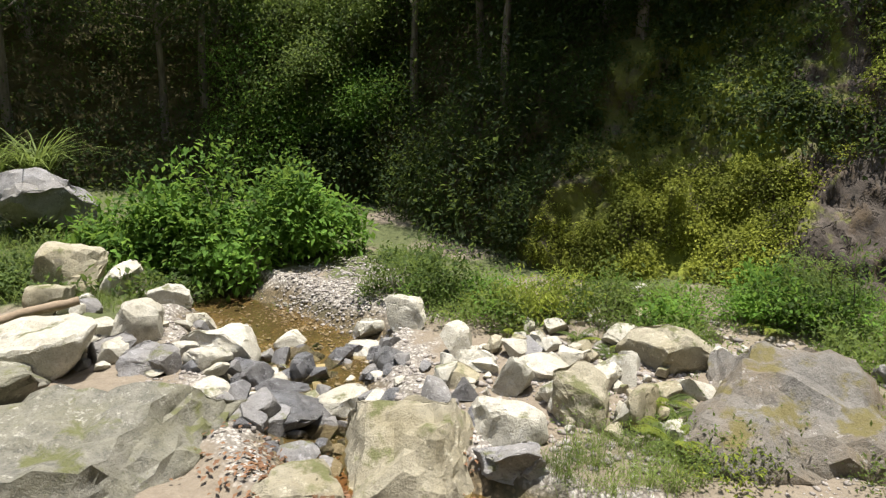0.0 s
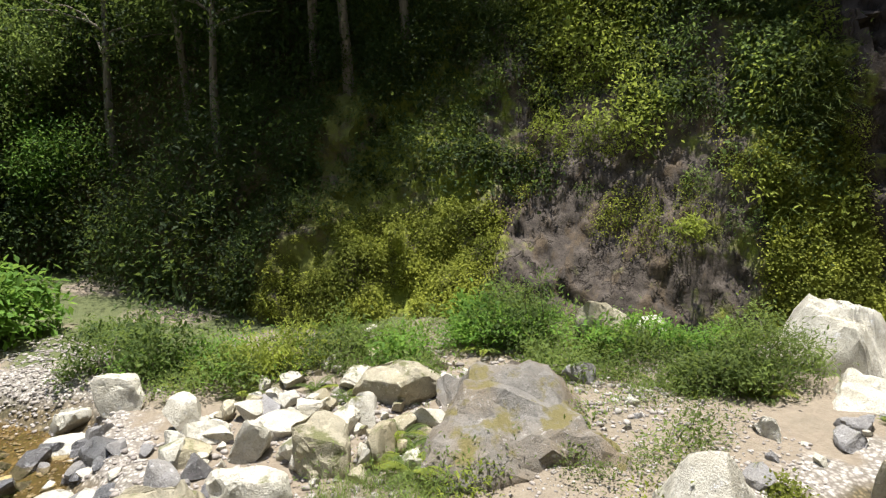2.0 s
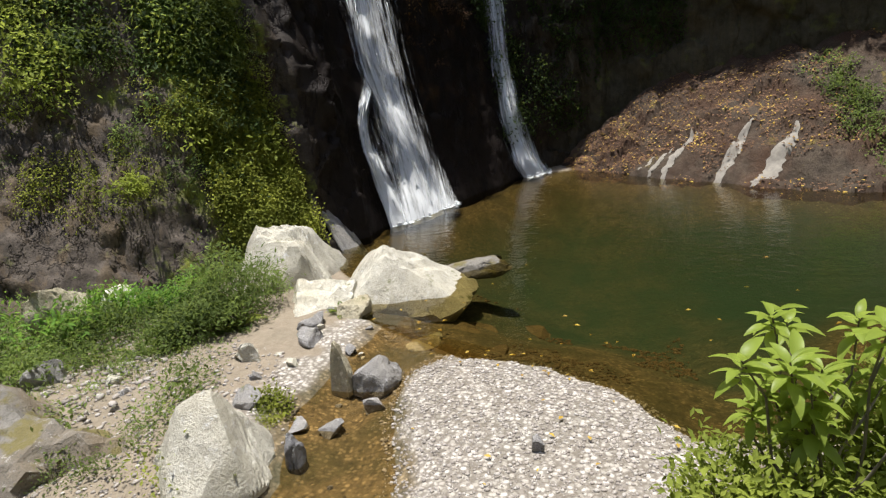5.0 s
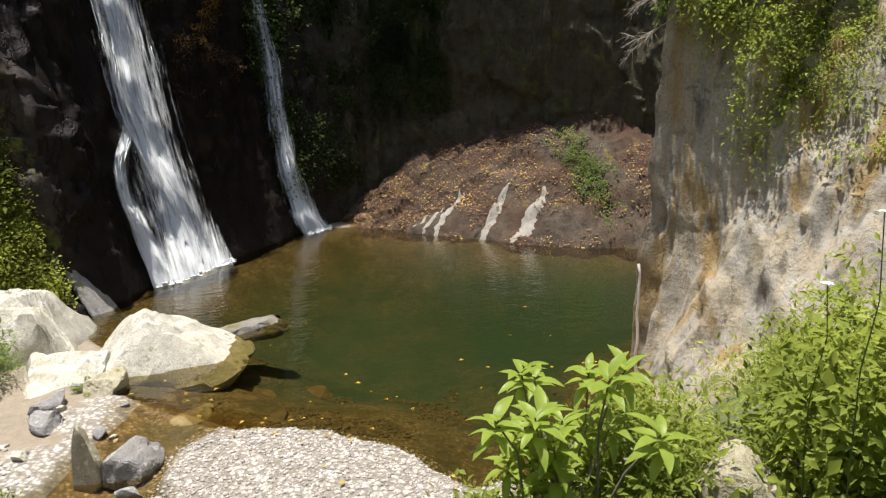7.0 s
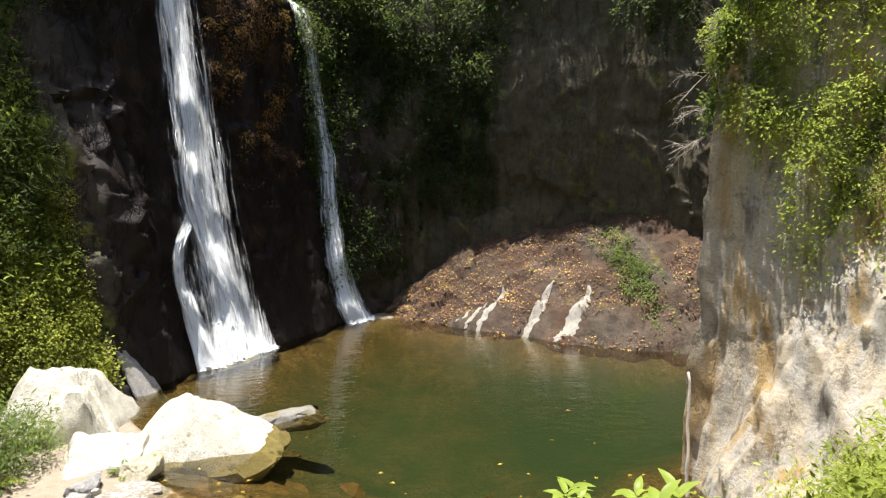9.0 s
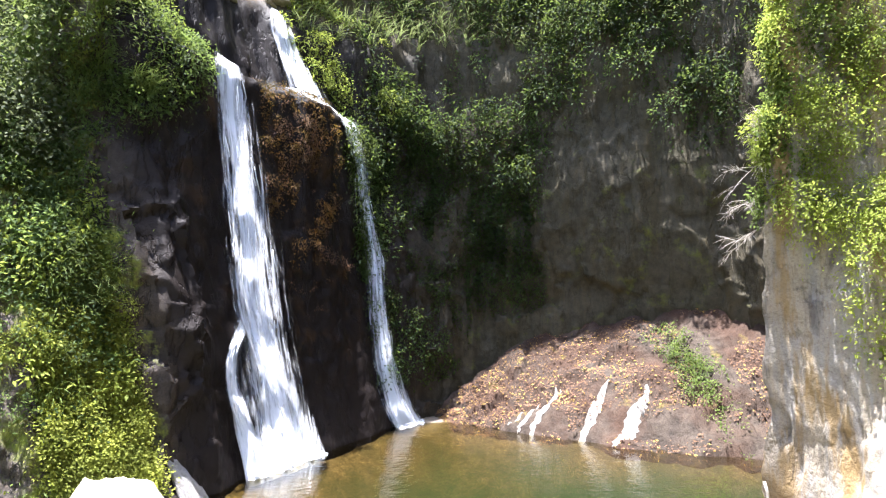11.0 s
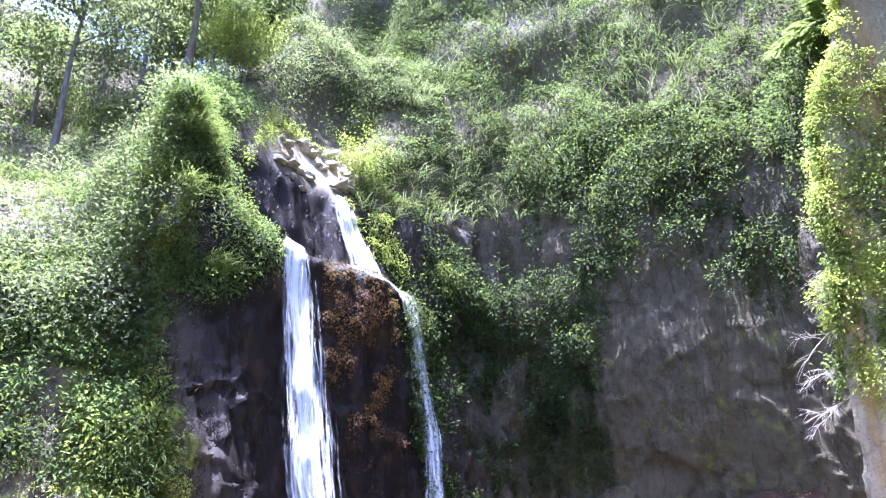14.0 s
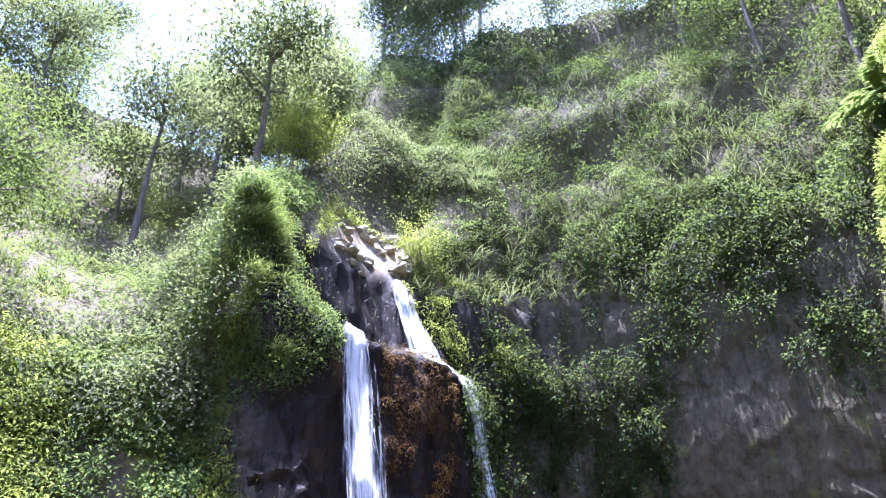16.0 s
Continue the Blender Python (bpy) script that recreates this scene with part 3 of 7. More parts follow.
# ---- the ground ----
POOL = np.array([(8.7, 2.1), (9.6, 3.5), (10.2, 4.6), (12, 5.4), (13.4, 6.6), (15, 7.4), (17.4, 7.0), (21, 6), (25.6, 3.4), (26.5, 0.8), (22.2, -3.8),
                 (20.3, -8.8), (16, -11), (12.4, -8), (10.6, -5.0), (8.4, -3.9), (7.2, -2.6), (6.9, -1.1), (7.9, -0.3), (8.6, 0.9)])
STREAM = np.array([(9.6, 2.9), (8.2, 3.4), (6.9, 3.3), (5.6, 2.7), (4.0, 3.0), (2.2, 4.6), (0.4, 6.0), (-1.4, 7.6), (-2.2, 9.4), (-2.6, 11.4), (-4.4, 13.4), (-6.6, 15.6), (-9, 19)])
STREAM_Z = np.array([-0.01, -0.02, -0.03, -0.06, -0.16, -0.34, -0.5, -0.6, -0.66, -0.68, -0.70, -0.75, -0.9])
STREAM_W = np.array([0.9, 0.7, 0.75, 0.7, 0.6, 0.6, 0.6, 0.7, 0.9, 1.25, 1.1, 0.9, 0.8])


def seg_dist(x, y, line, closed=False):
    """The distance to a line of points, with the nearest place along it."""
    n = len(line)
    best, where = np.full(x.shape, 1e9), np.zeros(x.shape)
    for i in range(n if closed else n - 1):
        a, b = line[i], line[(i + 1) % n]
        ab = b - a
        t = np.clip(((x - a[0]) * ab[0] + (y - a[1]) * ab[1]) / (ab @ ab), 0, 1)
        d = np.hypot(x - a[0] - t * ab[0], y - a[1] - t * ab[1])
        where = np.where(d < best, i + t, where)
        best = np.minimum(best, d)
    return best, where


def inside(x, y, poly):
    c = np.zeros(x.shape, dtype=bool)
    for i in range(len(poly)):
        (x0, y0), (x1, y1) = poly[i - 1], poly[i]
        cross = ((y0 > y) != (y1 > y)) & (x < (x1 - x0) * (y - y0) / (y1 - y0 + 1e-12) + x0)
        c ^= cross
    return c


KNOLL = np.array([(-4.0, -2.6), (0.2, -1.0), (2.3, -2.1), (4.4, -4.3), (6.2, -5.6)])
FOOT = COLS[::12, :2]


def ground_fields(x, y):
    x, y = np.asarray(x, float), np.asarray(y, float)
    p = np.column_stack([x.ravel(), y.ravel(), np.zeros(x.size)])
    n1 = fbm(p * 0.5, 3, 21).reshape(x.shape)
    n2 = fbm(p * 2.1, 4, 25).reshape(x.shape)
    s = sstep(1.5, 6.5, x - 0.15 * (y - 8))
    z = -0.5 * (1 - s) + 0.12 * s
    z = z + 0.9 * sstep(-6, -16, x) + 0.5 * sstep(15, 24, y) * sstep(0, -6, x) + 0.25 * sstep(3.2, 4.6, x) * sstep(10, 13, y)
    z = z + n1 * 0.12 + n2 * 0.05
    # the knoll that the way leads over
    kd, kw = seg_dist(x, y, KNOLL)
    knoll = np.interp(kw, [0, 1, 2, 3, 4], [2.6, 2.75, 2.95, 2.3, 1.5]) * (1 - sstep(0.5, 3.3, kd))
    foot = 1.5 * sstep(-3.0, -6.2, y + 0.08 * x) * sstep(9.3, 6.5, x)
    z = np.maximum(z, z * 0.3 + np.maximum(knoll, foot) + n2 * 0.1)
    # pool and stream
    pd, _ = seg_dist(x, y, POOL, True)
    pin = inside(x, y, POOL)
    psd = np.where(pin, pd, -pd)
    beach = sstep(3.2, 0.2, np.hypot((x - 6.5) / 1.15, (y - 0.7)))
    z = z * (1 - 0.75 * beach) + 0.10 * beach
    bowl = -0.02 - 0.30 * np.minimum(psd, 1.6) - 0.42 * np.clip(psd - 1.6, 0, 3.2)
    rim = sstep(-0.8, 0.15, psd)
    z = np.where(psd > 0, np.minimum(z, bowl + n2 * 0.06), z * (1 - rim) + rim * np.minimum(z, 0.03))
    sdist, sw = seg_dist(x, y, STREAM)
    half = np.interp(sw, np.arange(len(STREAM)), STREAM_W) * (1 + 0.35 * n1 + 0.3 * n2)
    sz = np.interp(sw, np.arange(len(STREAM)), STREAM_Z)
    cut = sstep(1.7, 0.75, sdist / half)
    z = z * (1 - cut) + cut * np.minimum(z, sz - 0.16 + 0.1 * n2 + 0.12 * (sdist / half))
    # behind the walls the hills rise
    fd, _ = seg_dist(x, y, FOOT, True)
    fin = inside(x, y, FOOT)
    z = np.where(fin, z, np.maximum(z, -2) + np.clip(fd - 3.0, 0, 60) * 0.62)
    gravel = np.clip(np.maximum(beach * 1.3, sstep(3.2, 0.8, sdist / half)) - 0.2 * n1, 0, 1)
    turf = sstep(1.4, 2.6, sdist / half) * sstep(0.35, -1.4, psd) * (1 - beach) * np.maximum(sstep(6.0, 9.5, y + 0.2 * x), sstep(2.0, -3.0, x)) * np.clip(0.1 + 0.5 * sstep(10, 14, y) + 0.5 * sstep(-3, -8, x) + n1, 0, 1)
    turf = np.maximum(turf, np.maximum(0.75 * sstep(4.0, 2.6, kd) * sstep(5.5, 3.5, x), np.where(fin, 0.0, 1.0)))
    turf = np.maximum(turf, 0.7 * sstep(1.0, -2.0, x) * sstep(7.0, 3.0, y))
    bed = np.maximum(cut, sstep(-0.25, 0.3, psd))
    # last field: where the bed darkens for depth and the wall's reflection
    return z, gravel, turf, bed, sstep(0.5, 2.4, psd) * np.maximum(sstep(-1.2, 4.2, 0.12 * (x - 10) - y), 0.8 * sstep(1.0, 4.5, psd))


def axis(lo, hi, fine, ends):
    a = np.arange(lo, hi, fine)
    up = hi + (ends - hi) * np.linspace(0, 1, 46)**2.2
    down = lo - (ends + lo) * np.linspace(0, 1, 46)[1:]**2.2
    return np.concatenate([down[::-1], a, up])


def build_ground():
    ax, ay = axis(-10.0, 15.0, 0.125, 400.0), axis(-6.0, 17.0, 0.125, 400.0)
    X, Y = np.meshgrid(ax, ay)
    z, gravel, turf, bed, deep = ground_fields(X, Y)
    me = mesh_of("ground", np.column_stack([X.ravel(), Y.ravel(), z.ravel()]), grid_faces(len(ay), len(ax)), GROUND, True,
                 dict(gravel=gravel.ravel(), turf=turf.ravel(), bed=bed.ravel(), deep=deep.ravel()))
    tagged(new("ground", me), "stony stream bank of gravel, soil and thin turf", "ground", kind="structure")
    return ax, ay, z


GAX, GAY, GZ = build_ground()


def gz(x, y):
    """The ground's height at arrays of places."""
    x, y = np.atleast_1d(np.asarray(x, float)), np.atleast_1d(np.asarray(y, float))
    i = np.clip(np.searchsorted(GAX, x) - 1, 0, len(GAX) - 2)
    j = np.clip(np.searchsorted(GAY, y) - 1, 0, len(GAY) - 2)
    u = np.clip((x - GAX[i]) / (GAX[i + 1] - GAX[i]), 0, 1)
    v = np.clip((y - GAY[j]) / (GAY[j + 1] - GAY[j]), 0, 1)
    return GZ[j, i] * (1 - u) * (1 - v) + GZ[j, i + 1] * u * (1 - v) + GZ[j + 1, i] * (1 - u) * v + GZ[j + 1, i + 1] * u * v


def build_water():
    bm = bmesh.new()
    vs = [bm.verts.new((x, y, 0)) for x, y in POOL[::-1]]
    bm.faces.new(vs)
    bmesh.ops.triangulate(bm, faces=bm.faces[:])
    me = bpy.data.meshes.new("water_pool")
    bm.to_mesh(me)
    me.materials.append(POOL_WATER)
    tagged(new("water_pool", me), "clear green-brown plunge pool with fine ripples", "water", kind="structure")
    t = np.linspace(0, len(STREAM) - 1.001, 150)
    S = catmull(STREAM, False, t)
    tg = np.gradient(S, axis=0)
    tg /= np.linalg.norm(tg, axis=1)[:, None]
    nn = np.stack([-tg[:, 1], tg[:, 0]], 1)
    zz = np.interp(t, np.arange(len(STREAM)), STREAM_Z)
    ww = np.interp(t, np.arange(len(STREAM)), STREAM_W) * 1.45
    cols = np.linspace(-1, 1, 9)
    v = np.concatenate([np.column_stack([S + nn * (ww * c)[:, None], zz - 0.004 - 0.0 * t]) for c in cols]).reshape(9, len(t), 3)
    me = mesh_of("water_stream", v.reshape(-1, 3), grid_faces(9, len(t)), STREAM_WATER)
    tagged(new("water_stream", me), "shallow clear brown stream trickling between stones", "water", kind="structure")


build_water()


def build_apron():
    """The bare slope of bedrock between the pool and the back wall."""
    u = np.linspace(0, 1, 150)
    v = np.linspace(0, 1, 70)
    low = catmull(np.array([(26.2, 2.4), (24.6, 0.6), (22.6, -1.9), (21.0, -4.0), (19.6, -6.8), (18.8, -9.2), (18.2, -11.5)]), False, u * 5.999)
    high = catmull(np.array([(27.0, 2.2), (28.0, 0.4), (28.4, -2.2), (28.2, -5.2), (27.2, -8.0), (24.6, -10.6), (21.0, -12.6)]), False, u * 5.999)
    top = np.interp(u, [0, .12, .35, .6, .78, 1], [0.3, 1.3, 3.5, 5.0, 4.8, 3.4])
    U, V = np.meshgrid(u, v)
    xy = low[None] * (1 - V[..., None]) + high[None] * V[..., None]
    z = -0.7 + (top[None] + 0.7) * (V ** 0.85)
    p = np.column_stack([xy.reshape(-1, 2), z.ravel()])
    lev, gap = facets(p * (0.8, 0.8, 0.5), 31)
    d = lev * 0.3 + fbm(p * 0.7, 4, 33) * 0.4 - np.clip(0.12 - gap, 0, 1) * 0.5 + fbm(p * 4, 3, 35) * 0.05
    p[:, 2] += d * sstep(0, 0.06, V.ravel())
    me = mesh_of("rock_apron", p, grid_faces(70, 150)[:, ::-1], APRON)
    tagged(new("rock_apron", me), "sloping bare bedrock apron strewn with fallen leaves", "rock slope", kind="structure")
    return p.reshape(70, 150, 3)


APRON_P = build_apron()


# ---- stones ----
def rock_mesh(name, seed, cuts=10, detail=4, roughness=0.07, material=None, flat=0.0, round_=0.0, planes=()):
    """A boulder one metre across: a ball planed by large cuts, its corners chipped by small ones, then weathered."""
    rng = np.random.default_rng(seed)
    bm = bmesh.new()
    bmesh.ops.create_icosphere(bm, subdivisions=detail, radius=1.0)
    q = np.array([w.co[:] for w in bm.verts])
    f = np.array([[w.index for w in face.verts] for face in bm.faces])
    bm.free()
    d = unit(q)
    off = rng.uniform(0, 50, 3)
    q[:, :2] *= np.where(q[:, 2] < 0, 1 / np.maximum(np.hypot(q[:, 0], q[:, 1]), 0.3), 1.0)[:, None] ** (1.0 if planes else 0.6)
    if planes:
        q = q * 1.7
    q = q * (1 + 0.12 * fbm(d * 1.3 + off, 2, seed))[:, None]

    def plane(n, h, keep=0.03):
        over = (q @ n) - h
        return np.where((over > 0)[:, None], q - n * (over * (1 - keep))[:, None], q)

    for nx, ny, nz, h in planes:
        q = plane(unit(np.array([[nx, ny, nz]], float))[0], h, 0.0)
    for i in range(0 if planes else cuts):
        n = unit(rng.normal(size=(1, 3)))[0]
        if i == 0:
            n = unit(np.array([[0.22 * rng.normal(), 0.22 * rng.normal(), 1.0]]))[0]
        q = plane(n, rng.uniform(0.30, 0.66) + 0.2 * round_ - (flat if i == 0 else 0))
    q = plane(np.array([0, 0, -1.0]), 0.6 if planes else 0.42, 0.15)
    if detail > 2:
        for i in range(9 if planes else 34 if detail > 3 else 12):
            n = unit(rng.normal(size=(1, 3)) + (0, 0, 0.3))[0]
            q = plane(n, (q @ n).max() * rng.uniform(0.93, 0.99), 0.02)
    if detail > 3:
        for i in range(12):
            n, c = unit(rng.normal(size=(1, 3)))[0], rng.normal(size=3) * 0.4
            edge = ((q - c) @ n) + 0.05 * fbm(q * 3 + off, 2, seed + i)
            step = 1 / (1 + np.exp(-np.clip(edge * 60, -30, 30)))
            q = q + d * (step * rng.uniform(-1, 1) * (0.028 if planes else 0.05))[:, None]
        for i in range(4):
            n, c = unit(rng.normal(size=(1, 3)))[0], rng.normal(size=3) * 0.3
            edge = ((q - c) @ n) + 0.09 * fbm(q * 2.5 + off, 3, seed + 20 + i)
            q = q - d * ((0.022 if planes else 0.05) * np.exp(-(edge / 0.025) ** 2) * (fbm(q * 1.5, 2, seed + 30 + i) > -0.1))[:, None]
    r = fbm(q * 3.2 + off, 4, seed + 3) * roughness * 0.9
    if detail > 4:
        chip, seam = facets(q * 2.4 + off, seed + 8)
        chip2, seam2 = facets(q * 6.5 + off, seed + 12)
        r = r + chip * 0.008 + chip2 * 0.006 - np.clip(0.04 - seam, 0, 1) * 0.2 - np.clip(0.05 - seam2, 0, 1) * 0.08
    if detail > 3:
        r += fbm(q * 9 + off, 3, seed + 5, ridged=True) * roughness * 0.28
    q = q + d * (r * (1.7 if planes else 1.0))[:, None]
    ground = 0.0 if planes else q[:, 2].min()
    seen = q[q[:, 2] > -0.06] if planes else q
    if planes:
        rim = q[(q[:, 2] > -0.05) & (q[:, 2] < 0.12)]
        way = np.arctan2(q[:, 1], q[:, 0])
        bins = np.linspace(-np.pi, np.pi, 25)
        far = np.array([np.hypot(rim[:, 0], rim[:, 1])[np.abs((np.arctan2(rim[:, 1], rim[:, 0]) - b + np.pi) % (2 * np.pi) - np.pi) < 0.3].max(initial=0.3) for b in bins])
        limit = np.interp(way, bins, far) * (1 + 0.85 * np.minimum(q[:, 2], 0))
        low = q[:, 2] < 0
        q[low, :2] *= np.minimum(1, limit / np.maximum(np.hypot(q[:, 0], q[:, 1]), 1e-6))[low, None]
    q[:, :2] -= (seen.max(0) + seen.min(0))[:2] / 2
    q[:, :2] /= (seen.max(0) - seen.min(0))[:2]
    q[:, 2] = (q[:, 2] - ground) / (q[:, 2].max() - ground)
    q[:, :2] *= (1 + 0.06 * np.clip(0.55 - q[:, 2], 0, 1))[:, None]
    return mesh_of(name, q, f, material, True, sharp=22 if detail > 3 else 18)


def boulder(x, y, w, d, h, turn, material, label, seed, sink=0.35, cuts=10, detail=4, tilt=(0, 0), z=None, flat=0.0, name="boulder", group="boulders by the stream", mesh=None, round_=0.0, planes=(), rough=0.07):
    me = mesh or rock_mesh(name, seed, cuts, detail, rough, material, flat, round_, planes)
    base = float(gz(x, y)[0]) if z is None else z
    if planes:
        sink = 0.0
    elif material:
        h = max(0.5 * h, (h - 0.24 * d) / 0.92)
    ob = new(name, me)
    ob.matrix_world = pose(x, y, base - sink * h, tilt[0], tilt[1], turn) @ Matrix.Diagonal((w, d, h * (1 + sink), 1))
    return tagged(ob, label, "boulder" if name == "boulder" else "stone", group)


boulder(-4.7, 6.7, 4.3, 3.1, 0.72, 8, ROCK_OLIVE, "huge flat-topped grey boulder with lichen and moss", 1, detail=5, rough=0.1, planes=((-.05, -.12, 1, .36), (.75, -.3, .5, .62), (.2, -.8, .45, .7), (-.7, 0, .6, .7), (0, .8, .5, .55)))
boulder(-7.3, 8.3, 2.4, 2.0, 1.05, 30, ROCK_OLIVE, "broad weathered boulder behind the largest one", 2)
boulder(-0.6, 7.45, 2.3, 2.0, 0.98, -12, ROCK_TAN, "large angular tan boulder with dry leaves on top", 3, detail=5, rough=0.09, planes=((-.12, -.42, .85, .42), (.85, -.1, .5, .6), (.15, -.95, .3, .68), (-.8, -.35, .4, .6), (0, .8, .5, .55), (.5, -.6, .6, .56)))
boulder(5.0, 7.3, 3.3, 3.3, 0.92, -35, ROCK_MOSSY, "large low grey boulder with brown moss patches", 74, detail=5, rough=0.13, planes=((0, -.3, .95, .42), (.1, -.8, .6, .55), (-.8, -.1, .5, .6), (.7, .2, .7, .6), (0, .8, .5, .6)))
boulder(-6.9, 9.8, 1.9, 1.5, 1.15, 5, ROCK_PALE, "pale angular boulder on the stony bank", 5)
boulder(-6.0, 11.2, 1.25, 1.1, 1.0, 40, ROCK_PALE, "pale blocky boulder at the stream", 6)
boulder(-4.5, 11.3, 1.75, 1.3, 0.85, 0, ROCK_PALE, "smooth whitish rounded boulder in the stream", 7, cuts=8)
boulder(-1.7, 9.35, 1.05, 0.9, 0.62, 15, ROCK_PALE, "pale rounded stone at the water's edge", 8)
boulder(-0.75, 12.0, 0.95, 0.8, 0.72, -10, ROCK_PALE, "white rounded stone beside the shrubs", 9)
boulder(-1.6, 12.4, 0.75, 0.6, 0.5, 25, ROCK_PALE, "pale pointed stone beside the stream", 10)
boulder(-1.6, 11.6, 0.8, 0.5, 0.36, 5, ROCK_PALE, "flat pale stone in the stream", 11, flat=.1)
boulder(-2.85, 8.75, 1.9, 1.25, 0.62, 28, ROCK_WET, "dark wet slab sloping into the stream", 12, flat=.1, tilt=(0, -14))
boulder(-2.95, 10.0, 1.25, 0.8, 0.45, -8, ROCK_WET, "dark wet flat stone in the stream", 13, flat=.1)
boulder(-2.7, 10.7, 0.6, 0.5, 0.55, 50, ROCK_WET, "dark pointed wet stone in the stream", 14)
boulder(-4.15, 9.95, 0.9, 0.7, 0.55, 70, ROCK_PALE, "pale stone among dark wet stones", 15)
boulder(-5.0, 9.8, 1.15, 0.9, 0.55, 10, ROCK_GREY, "grey rounded boulder on the stony bank", 16)
boulder(-5.95, 10.15, 0.8, 0.7, 0.55, 33, ROCK_GREY, "grey rounded stone on the bank", 17)
boulder(-5.45, 16.4, 1.0, 0.8, 0.85, 12, ROCK_TAN, "tan angular stone at the shrub's foot", 18)
boulder(-8.95, 14.0, 1.7, 1.3, 1.35, 21, ROCK_TAN, "tan broken boulder in the grass", 19)
boulder(-7.75, 14.1, 1.0, 0.8, 0.8, 64, ROCK_PALE, "pale pointed stone in the grass", 20)
boulder(-6.3, 13.45, 0.95, 0.8, 0.58, 14, ROCK_PALE, "pale rounded stone by the gravel", 21)
boulder(-5.45, 12.95, 0.8, 0.7, 0.55, 80, ROCK_PALE, "pale rounded stone by the stream", 22)
boulder(-8.6, 12.6, 1.1, 0.9, 0.8, 37, ROCK_TAN, "tan stone under the driftwood", 23)
boulder(-2.2, 7.7, 0.9, 0.6, 0.34, 3, ROCK_GREY, "flat grey stone among leaf litter", 24, flat=.1)
boulder(1.68, 9.45, 1.0, 0.7, 0.5, -8, ROCK_PALE, "white flat-topped angular stone", 25, flat=.05, tilt=(0, 8))
boulder(3.95, 9.75, 1.75, 0.9, 0.75, -16, ROCK_TAN, "large tilted tan slab on the rubble", 26, tilt=(8, -14), cuts=9)
boulder(2.9, 8.0, 0.8, 0.65, 0.58, 18, ROCK_TAN, "tan blocky stone in the rubble", 27)
boulder(2.1, 8.05, 1.05, 0.8, 0.85, 44, ROCK_TAN, "tan upright block in the rubble", 28)
boulder(0.95, 7.6, 1.2, 0.9, 0.7, -30, ROCK_PALE, "pale sloping slab in the rubble", 29, tilt=(0, -18))
boulder(0.85, 6.9, 0.85, 0.7, 0.55, 10, ROCK_GREY, "grey angular stone in the rubble", 30)
boulder(1.05, 8.85, 0.6, 0.5, 0.7, 15, ROCK_PALE, "pale standing slab in the rubble", 31, tilt=(0, 15))
boulder(0.5, 9.65, 0.8, 0.6, 0.45, -20, ROCK_PALE, "pale wedge-shaped stone in the rubble", 32)
boulder(2.7, 9.2, 0.62, 0.5, 0.55, 33, ROCK_PALE, "white tilted block in the rubble", 33, tilt=(12, -20))
boulder(3.45, 10.7, 0.95, 0.7, 0.5, 9, ROCK_PALE, "pale flat block beside the ferns", 34)
boulder(2.25, 11.5, 0.65, 0.5, 0.36, 52, ROCK_PALE, "small pale stone among weeds", 35)
boulder(2.3, 9.9, 0.7, 0.55, 0.38, 5, ROCK_PALE, "pale angular stone in the rubble", 36)
boulder(1.55, 10.5, 0.72, 0.6, 0.38, 76, ROCK_GREY, "grey angular stone in the rubble", 37)
boulder(4.65, 9.55, 0.48, 0.4, 0.42, 41, ROCK_PALE, "small pale block beside the slab", 38)
boulder(4.3, 12.7, 0.7, 0.6, 0.6, 13, ROCK_PALE, "pale block at the foot of the mossy bank", 39)
boulder(-1.75, 6.5, 1.15, 0.9, 0.42, 0, ROCK_TAN, "tan flat stone among leaf litter", 40)
boulder(-12.3, 18.3, 3.1, 2.2, 2.0, 15, ROCK_GREY, "large pale grey boulder in the grass", 41, z=0.75)
boulder(5.45, 4.2, 1.42, 1.35, 0.98, -50, ROCK_PALE, "white angular boulder beside the outflow", 147, detail=5, rough=0.03, planes=((-.3, -.5, .8, .38), (.78, -.2, .62, .40), (-.85, -.1, .5, .46), (-.1, -.97, .12, .60), (.1, .75, .62, .42), (.35, -.75, .5, .52)))
boulder(12.3, 7.2, 2.9, 2.0, 1.35, -58, ROCK_PALE, "large white boulder against the mossy wall", 43, detail=5, rough=0.045, z=0.0, planes=((-.35, -.6, .7, .5), (.75, -.2, .6, .5), (-.7, 0, .7, .5), (.1, -.95, .1, .7), (0, .7, .7, .5), (.1, -.1, 1, .4)))
boulder(11.8, 4.1, 3.0, 1.9, 1.05, -72, ROCK_PALE, "large pale pyramid boulder at the pool's edge", 144, detail=5, rough=0.045, z=-0.1, planes=((.05, -.75, .65, .46), (-.66, -.1, .75, .34), (.5, -.08, .86, .46), (0, .8, .6, .5)))
boulder(13.45, 3.0, 1.9, 1.05, 0.6, -62, ROCK_MOSSY, "flat mossy rock standing out of the pool", 45, z=-0.22, rough=0.1)
boulder(10.6, 5.4, 1.6, 1.15, 0.72, -65, ROCK_PALE, "pale flat-topped boulder at the pool", 46, detail=5, rough=0.045, z=-0.1, planes=((.15, -.35, .9, .3), (-.8, -.1, .5, .55), (.9, -.2, .2, .75), (0, -1, .1, .7), (0, .8, .5, .5)))
boulder(10.2, 4.6, 0.75, 0.6, 0.5, 12, ROCK_TAN, "small dark-footed boulder at the pool", 47, z=-0.05)
boulder(14.95, 6.1, 0.9, 0.55, 2.6, 0, ROCK_GREY, "smooth grey wet slab leaning on the rock wall", 71, z=-0.25, tilt=(-36, 4), detail=4)
